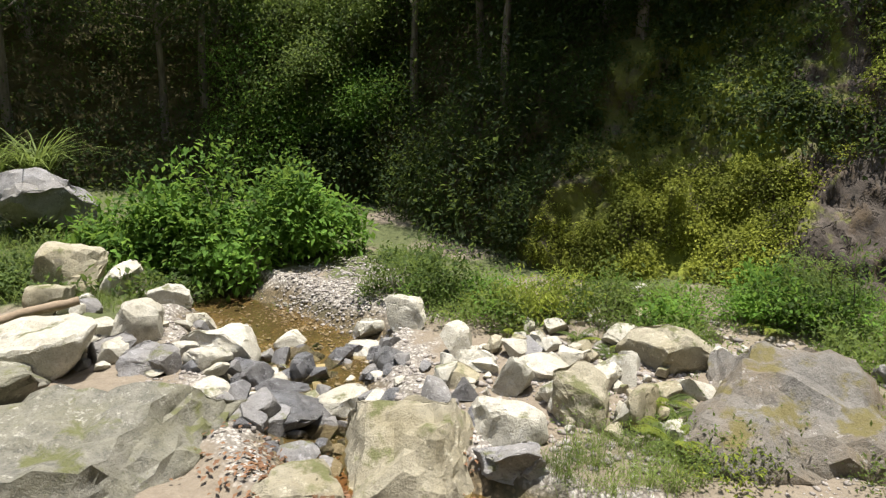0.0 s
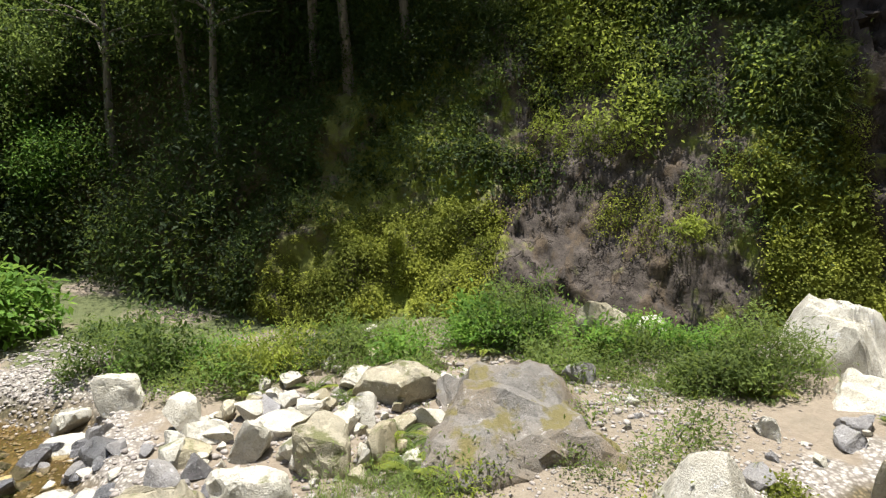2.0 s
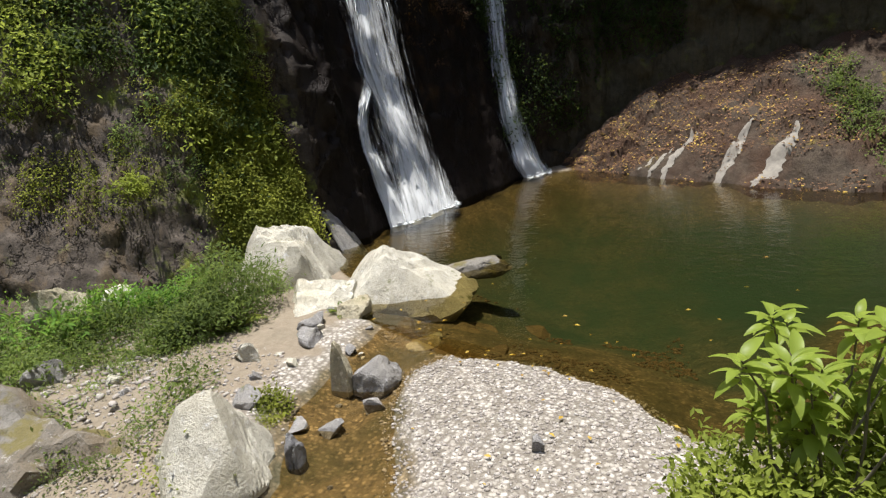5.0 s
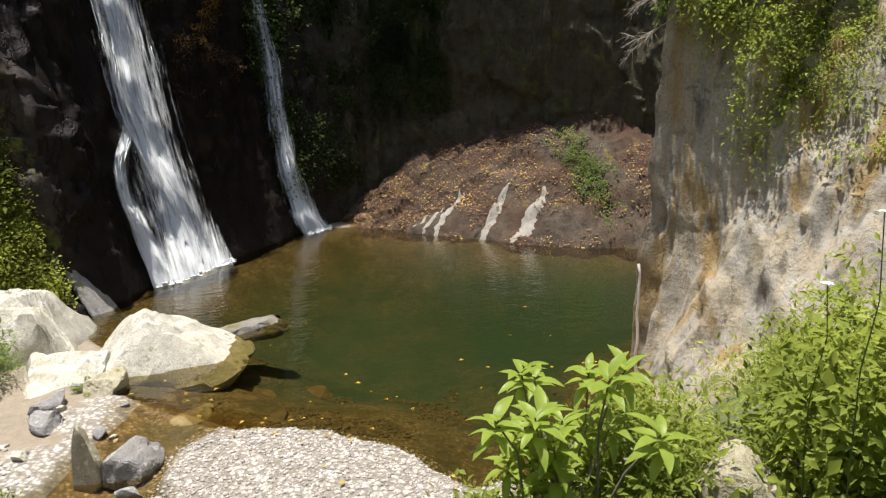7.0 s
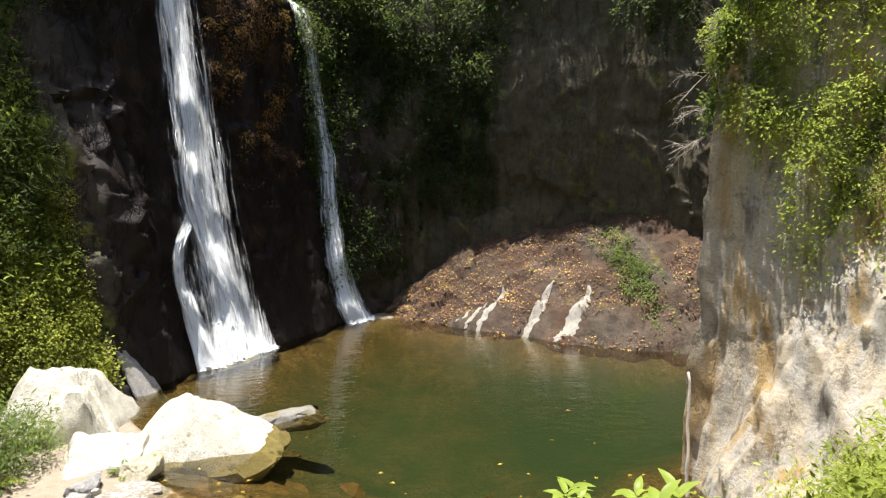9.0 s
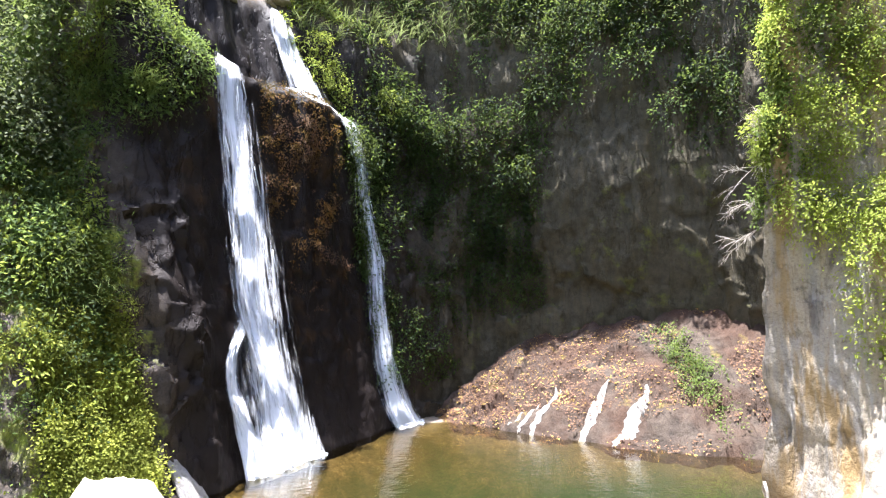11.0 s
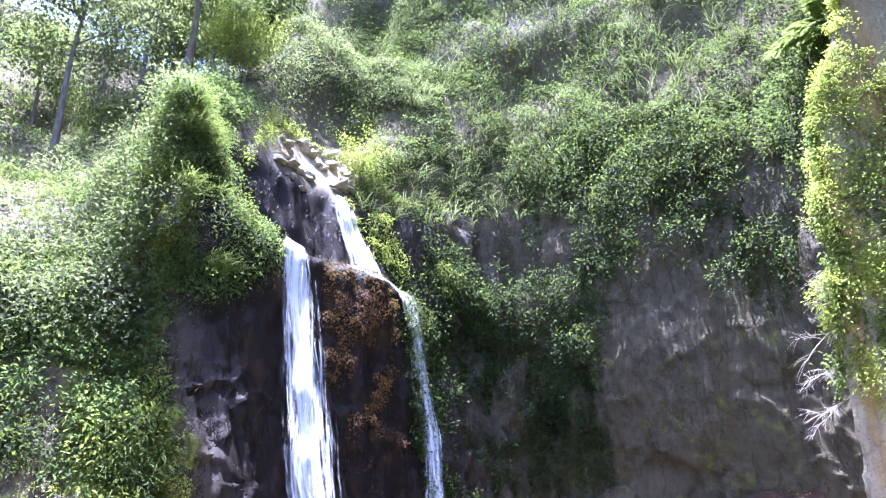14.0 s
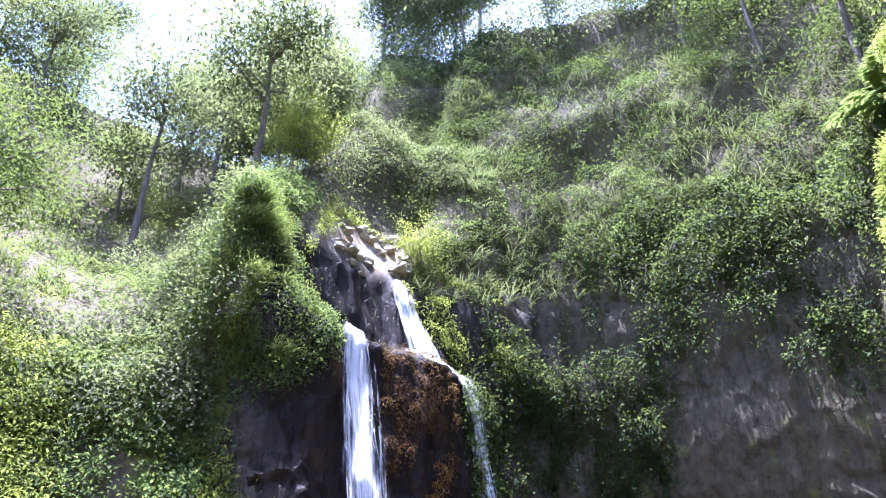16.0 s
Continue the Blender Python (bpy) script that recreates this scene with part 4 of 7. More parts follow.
boulder(7.6, 3.65, 0.36, 0.32, 0.8, 10, ROCK_TAN, "narrow upright stone at the outflow", 48, z=-0.05, tilt=(0, 8), cuts=8)
boulder(8.0, 3.2, 0.95, 0.7, 0.52, -14, ROCK_GREY, "grey angular stone at the outflow", 49, z=-0.05)
boulder(9.5, 5.15, 0.56, 0.5, 0.33, 22, ROCK_GREY, "grey stone at the bank's edge", 50)
boulder(8.9, 4.85, 0.48, 0.4, 0.28, 57, ROCK_GREY, "small dark stone at the bank's edge", 51)
boulder(5.95, 3.5, 0.4, 0.3, 0.42, 8, ROCK_WET, "dark stone leaning on the white boulder", 52)
boulder(8.9, 10.2, 1.5, 1.0, 1.15, -12, ROCK_TAN, "tan wedge boulder among ferns", 53)
boulder(9.8, 9.6, 1.2, 0.8, 0.75, 7, ROCK_PALE, "white flat stone among ferns", 54)
boulder(8.2, 5.55, 0.6, 0.5, 0.4, 61, ROCK_PALE, "pale stone on the footpath", 55)
boulder(6.9, 8.5, 0.6, 0.5, 0.45, 18, ROCK_GREY, "grey stone in the weeds", 56)
boulder(6.85, 4.75, 0.6, 0.42, 0.25, 31, ROCK_GREY, "flat grey stone beside the outflow", 57)
boulder(6.35, 0.6, 0.19, 0.16, 0.19, 0, ROCK_GREY, "single round grey stone on the gravel", 58, detail=3)
boulder(11.9, 5.6, 0.6, 0.5, 0.24, 0, ROCK_PALE, "small pale stone at the pool", 59, z=0.0)
boulder(9.5, 3.0, 0.95, 0.6, 0.3, -20, ROCK_TAN, "flat brown stone awash in the shallows", 60, z=-0.22)
for px, py, pw, pd_, pt in [(9.9, 3.6, 1.1, 0.6, 15), (9.1, 2.7, 0.8, 0.5, -30), (10.6, 2.6, 1.3, 0.7, 25), (11.6, 2.5, 0.9, 0.6, 60), (9.6, 1.7, 0.7, 0.4, -10), (12.6, 1.6, 1.2, 0.8, 10), (12.4, 5.6, 1.1, 0.8, 40), (14.4, 5.2, 1.3, 0.8, -20)]:
    boulder(px, py, pw, pd_, 0.22, pt, ROCK_DROWNED, "flat brown slab lying under the clear water", int(700 + px * 10), flat=.1, detail=3, z=float(gz(px, py)[0]) - 0.1, group="drowned slabs in the pool")
boulder(6.6, 3.85, 0.34, 0.28, 0.16, 0, ROCK_GREY, "flat grey pebble in the outflow", 61, detail=3)
boulder(6.7, 3.38, 0.4, 0.3, 0.18, 0, ROCK_GREY, "flat grey pebble in the outflow", 62, detail=3)
boulder(7.4, 3.0, 0.42, 0.36, 0.26, 0, ROCK_GREY, "grey stone at the gravel's edge", 63, detail=3)


# ---- the falls ----
FX, FY = 0.3, -0.3   # the look-out from which bearings are taken


def wall_reach(bearing, z):
    """How far from the look-out the falls wall stands at a bearing (degrees) and height."""
    ks = np.where((COL_T > 13.4) & (COL_T < 18.2))[0]
    j = np.clip(np.interp(z, LEVELS, np.arange(len(LEVELS))), 0, len(LEVELS) - 1.001)
    i = int(j)
    P = WALL[i, ks] * (1 - (j - i)) + WALL[i + 1, ks] * (j - i)
    az = np.degrees(np.arctan2(P[:, 0] - FX, P[:, 1] - FY))
    rr = np.hypot(P[:, 0] - FX, P[:, 1] - FY)
    o = np.argsort(az)
    return np.interp(bearing, az[o], rr[o])


def water_sheet(name, knots, parent, dense, lift=0.2, cols=34, rows_n=150, seed=0):
    """A sheet of falling water along knots of (height, left bearing, right bearing)."""
    K = np.array(knots, float)
    s = np.linspace(0, len(K) - 1.001, rows_n)
    C = catmull(K, False, s)
    u = np.linspace(0, 1, cols)
    v = np.zeros((rows_n, cols, 3))
    for a in range(rows_n):
        z, l, r = C[a]
        for b in range(cols):
            bear = l + (r - l) * u[b]
            v[a, b] = (bear, z, wall_reach(bear, z))
    reach = v[:, :, 2]
    for _ in range(10):
        pad = np.pad(reach, 2, mode="edge")
        sm = sum(pad[i:i + rows_n, 2:2 + cols] for i in range(5)) / 5
        reach = np.minimum(reach, sm) * 0.5 + sm * 0.5
    w = (C[:, 2] - C[:, 1])[:, None] * reach * 0.01745
    across = u[None] * w
    q = np.stack([across * 3, C[:, :1] * 0.9 + 0 * across, np.full(across.shape, seed * 7.0)], -1).reshape(-1, 3)
    reach = reach - lift - 0.28 * np.sin(np.pi * u)[None] ** 0.5 * np.clip(w / 2, 0.2, 1) - fbm(q, 3, 50 + seed).reshape(across.shape) * 0.03
    th = np.radians(v[:, :, 0] + fbm(q * (1, .7, 1), 3, 60 + seed).reshape(across.shape) * 0.18)
    P = np.stack([FX + reach * np.sin(th), FY + reach * np.cos(th), v[:, :, 1]], -1)
    edge = np.minimum(u, 1 - u)[None] * 2
    dn = (np.array(dense)[None] if np.ndim(dense) else dense) + 0.46 * edge ** 0.7 - 0.36
    dn = dn + 0 * across + np.interp(C[:, 0], [0, 1.5, 4, 9, 13], [0.30, 0.12, 0.0, -0.02, 0.02])[:, None]
    down = (K[0, 0] - C[:, :1]) + 0 * across
    me = mesh_of(name, P.reshape(-1, 3), grid_faces(rows_n, cols), FALLS, True,
                 dict(across=(across + seed * 3.7).ravel(), down=down.ravel(), dense=dn.ravel()))
    SHEETS.append(P)
    return child(name, me, parent)


SHEETS = []


def strands(sheet, parent, count, seed, lo=0.4, hi=2.2):
    """Threads of white water that stand clear of a sheet."""
    rng = np.random.default_rng(seed)
    P = SHEETS[sheet]
    rn, cn = P.shape[:2]
    toward = unit3(np.array([FX, FY, 0]) - P[rn // 2, cn // 2] * (1, 1, 0))
    across = np.array([-toward[1], toward[0], 0])
    drop = (P[0, cn // 2, 2] - P[-1, cn // 2, 2]) / rn
    vs, fs, base = [], [], 0
    for _ in range(count):
        ln = int(max(6, rng.uniform(lo, hi) / drop))
        i0 = int(rng.integers(0, max(1, rn - ln)))
        i = np.linspace(i0, min(rn - 1, i0 + ln), 8)
        j = np.clip(rng.uniform(0.15, 0.85) * (cn - 1.001) + rng.normal(0, 0.16, 8).cumsum(), 0, cn - 1.001)
        a, b = i.astype(int), j.astype(int)
        q = P[a, b] + (P[a, b + 1] - P[a, b]) * (j - b)[:, None] + toward * rng.uniform(0.01, 0.1)
        w = rng.uniform(0.006, 0.02) * np.sin(np.pi * np.linspace(0.06, 0.96, 8))
        vs.append(np.stack([q - across * w[:, None], q + toward * 0.6 * w[:, None], q + across * w[:, None]], 1).reshape(-1, 3))
        k = np.arange(7) * 3 + base
        fs.append(np.concatenate([np.stack([k, k + 1, k + 4, k + 3], 1), np.stack([k + 1, k + 2, k + 5, k + 4], 1)]))
        base += 24
    ob = child("spray_threads", mesh_of("spray_threads", np.concatenate(vs), np.concatenate(fs), FOAM), parent)
    return tagged(ob, "", "", kind="stuff")


def unit3(v):
    return v / np.linalg.norm(v)


falls = thing("waterfall", "tall white waterfall over dark wet rock into the pool", "waterfall", (0, 0, 0))
F1 = [(12.65, 64.3, 67.3), (11.6, 64.4, 68.0), (10.1, 64.8, 68.9), (7.2, 65.5, 70.6), (4.8, 66.2, 71.8), (3.4, 66.9, 72.4), (2.2, 67.5, 72.9), (1.2, 67.9, 73.7), (-0.15, 68.4, 74.9)]
water_sheet("main_sheet", F1, falls, 0.52, 0.22, seed=1)
water_sheet("main_sheet", F1, falls, 0.44, 0.42, seed=2)
water_sheet("core_sheet", [(12.7, 64.5, 66.9), (10.1, 65.0, 67.6), (7.2, 65.9, 69.0), (4.8, 66.6, 70.0), (2.2, 69.2, 71.6), (-0.15, 71.0, 73.6)], falls, 0.62, 0.55, cols=26, seed=3)
water_sheet("side_chute", [(4.5, 67.4, 68.4), (3.9, 66.7, 67.9), (3.3, 66.2, 67.3), (2.5, 66.3, 67.4), (1.6, 66.9, 68.3), (0.7, 67.6, 69.3), (-0.15, 68.2, 70.0)], falls, 0.66, 0.5, cols=16, rows_n=80, seed=4)
small = thing("waterfall", "thin secondary waterfall sliding down the dark rock", "waterfall", (0, 0, 0))
F2 = [(12.95, 75.9, 77.2), (12.0, 76.5, 77.7), (10.8, 77.2, 78.4), (9.0, 77.5, 79.0), (6.9, 78.2, 79.8), (4.7, 78.7, 80.3), (2.6, 79.2, 81.0), (0.8, 80.3, 82.2), (-0.15, 81.3, 83.4)]
water_sheet("thin_sheet", [(a, b - .3, c + .35) for a, b, c in F2], small, 0.58, 0.2, cols=20, seed=5)
water_sheet("thin_sheet", F2, small, 0.56, 0.4, cols=16, seed=6)
upper = thing("waterfall", "short bright upper cascade above the ledge", "waterfall", (0, 0, 0))
F3 = [(17.3, 69.2, 70.4), (16.4, 69.3, 71.4), (15.5, 69.8, 72.4), (14.5, 70.4, 73.6), (13.6, 71.0, 74.8)]
water_sheet("upper_sheet", F3, upper, 0.66, 0.2, cols=24, rows_n=80, seed=7)
water_sheet("upper_sheet", F3, upper, 0.56, 0.4, cols=24, rows_n=80, seed=8)
water_sheet("ledge_run", [(13.6, 70.4, 74.4), (13.3, 71.6, 75.2), (13.05, 73.6, 76.4), (12.8, 75.6, 77.3)], upper, 0.7, 0.15, cols=16, rows_n=60, seed=9)


def foam_patch(bear0, bear1, z, width, seed, parent):
    """Foam and spray drops where the water meets the pool."""
    rng = np.random.default_rng(seed)
    n = 700
    b = rng.uniform(bear0, bear1, n)
    r = np.array([wall_reach(x, 0.2) for x in b]) - np.abs(rng.normal(0, width, n)) - 0.25
    s = rng.uniform(0.015, 0.06, n)
    zc = z + np.abs(rng.normal(0, 0.05, n)) * (rng.random(n) < 0.3)
    c = np.column_stack([FX + r * np.sin(np.radians(b)), FY + r * np.cos(np.radians(b)), zc])
    o = np.array([(1, 0, 0), (0, 1, 0), (-1, 0, 0), (0, -1, 0), (0, 0, .5), (0, 0, -.5)])
    v = c[:, None] + o[None] * s[:, None, None] * np.column_stack([rng.uniform(.8, 2.2, n), rng.uniform(.8, 2.2, n), np.full(n, .6)])[:, None]
    t = np.array([(0, 1, 4), (1, 2, 4), (2, 3, 4), (3, 0, 4), (1, 0, 5), (2, 1, 5), (3, 2, 5), (0, 3, 5)])
    f = (np.arange(n)[:, None, None] * 6 + t[None]).reshape(-1, 3)
    return tagged(child("foam", mesh_of("foam", v.reshape(-1, 3), f, FOAM), parent), kind="stuff")


strands(0, falls, 50, 1, 0.15, 0.9)
strands(2, falls, 30, 2, 0.15, 0.8)
strands(3, falls, 25, 3, 0.15, 0.6)
strands(4, small, 18, 4, 0.15, 0.8)
strands(6, upper, 20, 5, 0.15, 0.6)
foam_patch(68.3, 74.8, 0.01, 0.28, 1, falls)
foam_patch(81.4, 83.6, 0.01, 0.25, 2, small)


# ---- plants: tools ----
def leaf_arrays(base, along, up, length, width, fold=0.18, droop=0.12):
    """Folded pointed leaves: for each a stalk end, two flanks and a tip, and a mid point on the rib."""
    along = unit(along)
    side = unit(np.cross(along, up))
    nrm = np.cross(side, along)
    L, W = length[:, None], width[:, None]
    mid = base + along * L * 0.45
    l = mid - side * W * 0.5 + nrm * W * fold
    r = mid + side * W * 0.5 + nrm * W * fold
    tip = base + along * L - nrm * L * droop
    v = np.stack([base, r, tip, l], 1).reshape(-1, 3)
    k = np.arange(len(base))[:, None] * 4
    f = np.stack([k + (0, 1, 2), k + (0, 2, 3)], 1).reshape(-1, 3)
    return v, f


def blade_arrays(base, lean, length, width, bend):
    """Arching grass blades of three joints."""
    n = len(base)
    side = unit(np.cross(lean, np.array([0, 0, 1.0])) + 1e-6)
    up = np.array([0, 0, 1.0])
    rows_v = []
    for s, wd in ((0, 1.0), (0.4, 0.9), (0.75, 0.6), (1.0, 0.06)):
        c = base + up * (length * (s - bend * s * s * 0.9))[:, None] + lean * (length * (0.25 * s + bend * s * s))[:, None]
        rows_v += [c - side * (width * wd * 0.5)[:, None], c + side * (width * wd * 0.5)[:, None]]
    v = np.stack(rows_v, 1).reshape(-1, 3)
    k = np.arange(n)[:, None] * 8
    f = np.concatenate([np.stack([k[:, 0] + 2 * j, k[:, 0] + 2 * j + 1, k[:, 0] + 2 * j + 3, k[:, 0] + 2 * j + 2], 1) for j in range(3)])
    return v, f


def tube_arrays(pts, radii, sides=6):
    pts = np.asarray(pts, float)
    t = unit(np.gradient(pts, axis=0))
    a = unit(np.cross(t, np.array([0.31, 0.77, 0.55])))
    b = np.cross(t, a)
    ang = np.linspace(0, 2 * np.pi, sides, endpoint=False)
    ring = a[:, None] * np.cos(ang)[None, :, None] + b[:, None] * np.sin(ang)[None, :, None]
    v = (pts[:, None] + ring * np.asarray(radii)[:, None, None]).reshape(-1, 3)
    f = []
    for i in range(len(pts) - 1):
        for j in range(sides):
            k = (j + 1) % sides
            f.append((i * sides + j, i * sides + k, (i + 1) * sides + k, (i + 1) * sides + j))
    return v, np.array(f)


def join(parts):
    vs, fs, n = [], [], 0
    for v, f in parts:
        vs.append(v)
        fs.append(f + n)
        n += len(v)
    return np.concatenate(vs), np.concatenate(fs)


def clump_leaves(rng, centres, spread, per, length, ratio, outward, droop=0.3, flat=0.55):
    """Leaves gathered round clump centres; outward is each clump's facing."""
    n = len(centres) * per
    c = np.repeat(centres, per, 0)
    o = np.repeat(outward, per, 0)
    sp = np.repeat(np.broadcast_to(spread, (len(centres),)), per)[:, None]
    off = rng.normal(size=(n, 3)) * sp
    off -= o * (off * o).sum(1)[:, None] * flat
    base = c + off + o * np.abs(rng.normal(size=(n, 1))) * sp * 0.6
    along = unit(rng.normal(size=(n, 3)) + o * 0.5 + unit(off + 1e-6) * 0.7 - np.array([0, 0, droop]))
    up = unit(rng.normal(size=(n, 3)) * 0.28 + np.repeat(rng.normal(size=(len(centres), 3)) * 0.3, per, 0) + o * 0.5 + np.array([0, 0, 0.9]))
    ln = np.broadcast_to(length, (len(centres),)).repeat(per) * rng.uniform(0.6, 1.35, n)
    return leaf_arrays(base, along, up, ln, ln * ratio * rng.uniform(0.75, 1.25, n))


def on_wall(t, h):
    """Places on the walls, by station number and height, with the facing."""
    c = np.interp(t, COL_T, np.arange(NK))
    r = np.interp(h, LEVELS, np.arange(len(LEVELS)))
    i, j = np.minimum(c.astype(int), NK - 1), np.minimum(r.astype(int), len(LEVELS) - 2)
    u, v = (c - i)[:, None], (r - j)[:, None]
    p = WALL[j, i] * (1 - u) * (1 - v) + WALL[j, i + 1] * u * (1 - v) + WALL[j + 1, i] * (1 - u) * v + WALL[j + 1, i + 1] * u * v
    face = -OUT[i % NK]
    tall = WALL[np.minimum(j + 4, len(LEVELS) - 1), i] - WALL[np.maximum(j - 4, 0), i]
    across = np.column_stack([TANG[i % NK], np.zeros(len(i))])
    nrm = unit(np.cross(tall, across))
    flip = np.sign((nrm[:, :2] * face).sum(1))[:, None]
    return p, unit(nrm * np.where(flip == 0, 1, flip))


def wall_plants(name, label, t0, t1, h0, h1, count, per, spread, length, ratio, material, seed, patch=0.35, thresh=0.0, low=1.0, lift=0.1, droop=0.4, keep=None, bulge=0.0):
    """Creepers and herbs growing in patches on the walls."""
    rng = np.random.default_rng(seed)
    t = rng.uniform(t0, t1, count * 3)
    h = h0 + (h1 - h0) * rng.random(count * 3) ** low
    p, o = on_wall(t, h)
    m = fbm(p * patch, 3, seed) + 0.35 * fbm(p * patch * 4, 2, seed + 7)
    ok = m > thresh + rng.normal(0, 0.08, len(m))
    if keep is not None:
        ok &= keep(t, h)
    p, o, m = p[ok][:count], o[ok][:count], m[ok][:count]
    k = np.clip(0.6 + (m - thresh) * 1.6, 0.5, 1.6)
    v, f = clump_leaves(rng, p + o * (lift * k + bulge * np.clip(fbm(p * 0.45, 2, seed + 3) + 0.15, 0, 1) * 1.6 * rng.uniform(0.5, 1.05, len(p)))[:, None], spread * k, per, length, ratio, o, droop)
    return tagged(new(name, mesh_of(name, v, f, material, False)), label, "creepers", kind="stuff")


def wall_grass(name, label, t0, t1, h0, h1, tufts, per, length, width, material, seed, patch=0.3, thresh=0.0, keep=None):
    """Grass tufts that hang from the walls."""
    rng = np.random.default_rng(seed)
    t, h = rng.uniform(t0, t1, tufts * 3), rng.uniform(h0, h1, tufts * 3)
    p, o = on_wall(t, h)
    ok = fbm(p * patch, 3, seed) > thresh
    if keep is not None:
        ok &= keep(t, h)
    p, o = p[ok][:tufts], o[ok][:tufts]
    n = len(p) * per
    lean = unit(np.repeat(o, per, 0) * 0.9 + rng.normal(size=(n, 3)) * 0.5)
    lean[:, 2] *= 0.2
    ln = length * rng.uniform(0.5, 1.3, n)
    v, f = blade_arrays(np.repeat(p, per, 0) + rng.normal(0, 0.06, (n, 3)), lean, ln, np.full(n, width), rng.uniform(0.55, 1.25, n))
    return tagged(new(name, mesh_of(name, v, f, material, False)), label, "grass", kind="stuff")


def wall_bushes(name, label, t0, t1, h0, h1, count, lo, hi, per, leaf, ratio, material, seed, patch=0.2, thresh=-0.1, low=1.0, hang=0.5, keep=None):
    """Cushions of leaves, each a lumpy dome that bellies out from the wall and hangs at its foot."""
    rng = np.random.default_rng(seed)
    t, h = rng.uniform(t0, t1, count * 4), h0 + (h1 - h0) * rng.random(count * 4) ** low
    p, o = on_wall(t, h)
    ok = fbm(p * patch, 3, seed) > thresh + rng.normal(0, 0.1, len(t))
    if keep is not None:
        ok &= keep(t, h)
    p, o = p[ok][:count], o[ok][:count]
    m = len(p)
    R = (lo + (hi - lo) * rng.random(m) ** 1.8)
    many = np.maximum(12, (per * (R / hi) ** 1.5).astype(int))
    i = np.repeat(np.arange(m), many)
    a = unit(o + np.array([0, 0, 0.55]))[i]
    g = unit(rng.normal(size=(len(i), 3)))
    dot = (g * a).sum(1)
    g = np.where((dot < -0.25)[:, None], g - 2 * a * dot[:, None], g)
    dot = (g * a).sum(1)
    r = R[i] * (1 + 0.45 * fbm(g * 1.7 + rng.uniform(0, 90, (m, 3))[i], 3, seed + 3)) * rng.uniform(0.45, 1, len(i)) ** 0.4
    c = p[i] + g * r[:, None] * np.array([1, 1, 0.85])
    c[:, 2] -= hang * R[i] * np.clip(0.55 - dot, 0, 1) * rng.uniform(0.3, 1.6, len(i))
    along = unit(g * 0.7 + rng.normal(size=(len(i), 3)) * 0.55 - np.array([0, 0, 0.45]))
    up = unit(g * 0.9 + np.array([0, 0, 0.6]) + rng.normal(size=(len(i), 3)) * 0.22)
    ln = leaf * rng.uniform(0.6, 1.35, len(i)) * rng.uniform(0.75, 1.3, m)[i]
    v, f = leaf_arrays(c, along, up, ln, ln * ratio * rng.uniform(0.75, 1.25, len(i)))
    return tagged(new(name, mesh_of(name, v, f, material, False)), label, "bushes", kind="stuff")


def wall_vines(name, label, t0, t1, h0, h1, count, lo, hi, leaf, material, seed, patch=0.25, thresh=-0.1, keep=None):
    """Leafy strands hanging straight down in front of the rock."""
    rng = np.random.default_rng(seed)
    t, h = rng.uniform(t0, t1, count * 4), rng.uniform(h0, h1, count * 4)
    p, o = on_wall(t, h)
    ok = fbm(p * patch, 3, seed) > thresh
    if keep is not None:
        ok &= keep(t, h)
    p, o = p[ok][:count], o[ok][:count]
    ln = rng.uniform(lo, hi, len(p))
    many = np.maximum(4, (ln / (leaf * 0.35)).astype(int))
    i = np.repeat(np.arange(len(p)), many)
    s = rng.random(len(i))
    c = p[i] + o[i] * (0.12 + 0.3 * s * rng.random(len(p))[i])[:, None]
    c[:, 2] -= s * ln[i]
    c += rng.normal(0, leaf * 0.55, c.shape) * (1.1 - 0.6 * s)[:, None]
    along = unit(rng.normal(size=c.shape) * 0.6 + o[i] * 0.6 - np.array([0, 0, 0.9]))
    up = unit(o[i] + np.array([0, 0, 0.5]) + rng.normal(size=c.shape) * 0.3)
    size = leaf * rng.uniform(0.6, 1.3, len(i))
    v, f = leaf_arrays(c, along, up, size, size * 0.55)
    return tagged(new(name, mesh_of(name, v, f, material, False)), label, "vines", kind="stuff")


# ---- what grows on the walls ----
dark_gap = lambda t, h: (t < 12.2) | (h > 9.0 + 1.2 * (t - 12.2))
bare_back = lambda t, h: (t < 18.5) | (h > 12.5 + 2.0 * np.sin(t * 5.0))
wall_plants("forest_undergrowth", "dark dense forest undergrowth on the shaded slope", 2.6, 7.4, 0.2, 26, 3200, 22, 0.5, 0.2, 0.46, LEAF_SHADED, 101, 0.2, -0.6, 1.5, 0.3, bulge=1.2)
wall_plants("forest_undergrowth", "small-leaved plants beside the forest path, darkened as in shade", 6.6, 7.85, 0.2, 14, 1500, 20, 0.26, 0.13, 0.45, LEAF_SHADED, 119, 0.3, -0.3, 1.2, 0.15, bulge=0.8)
wall_plants("forest_undergrowth", "sunlit yellow-green undergrowth at the forest's edge", 4.4, 6.0, 0.6, 14, 1300, 26, 0.42, 0.17, 0.44, LEAF_LUSH, 102, 0.25, -0.05, 1.2, 0.7, bulge=2.0)
wall_plants("moss_cover", "golden moss cushions over the low rock bank", 7.9, 9.5, 0.0, 2.5, 3000, 10, 0.12, 0.075, 0.6, MOSS_LEAF, 103, 0.5, -0.1, 1.2, 0.03)
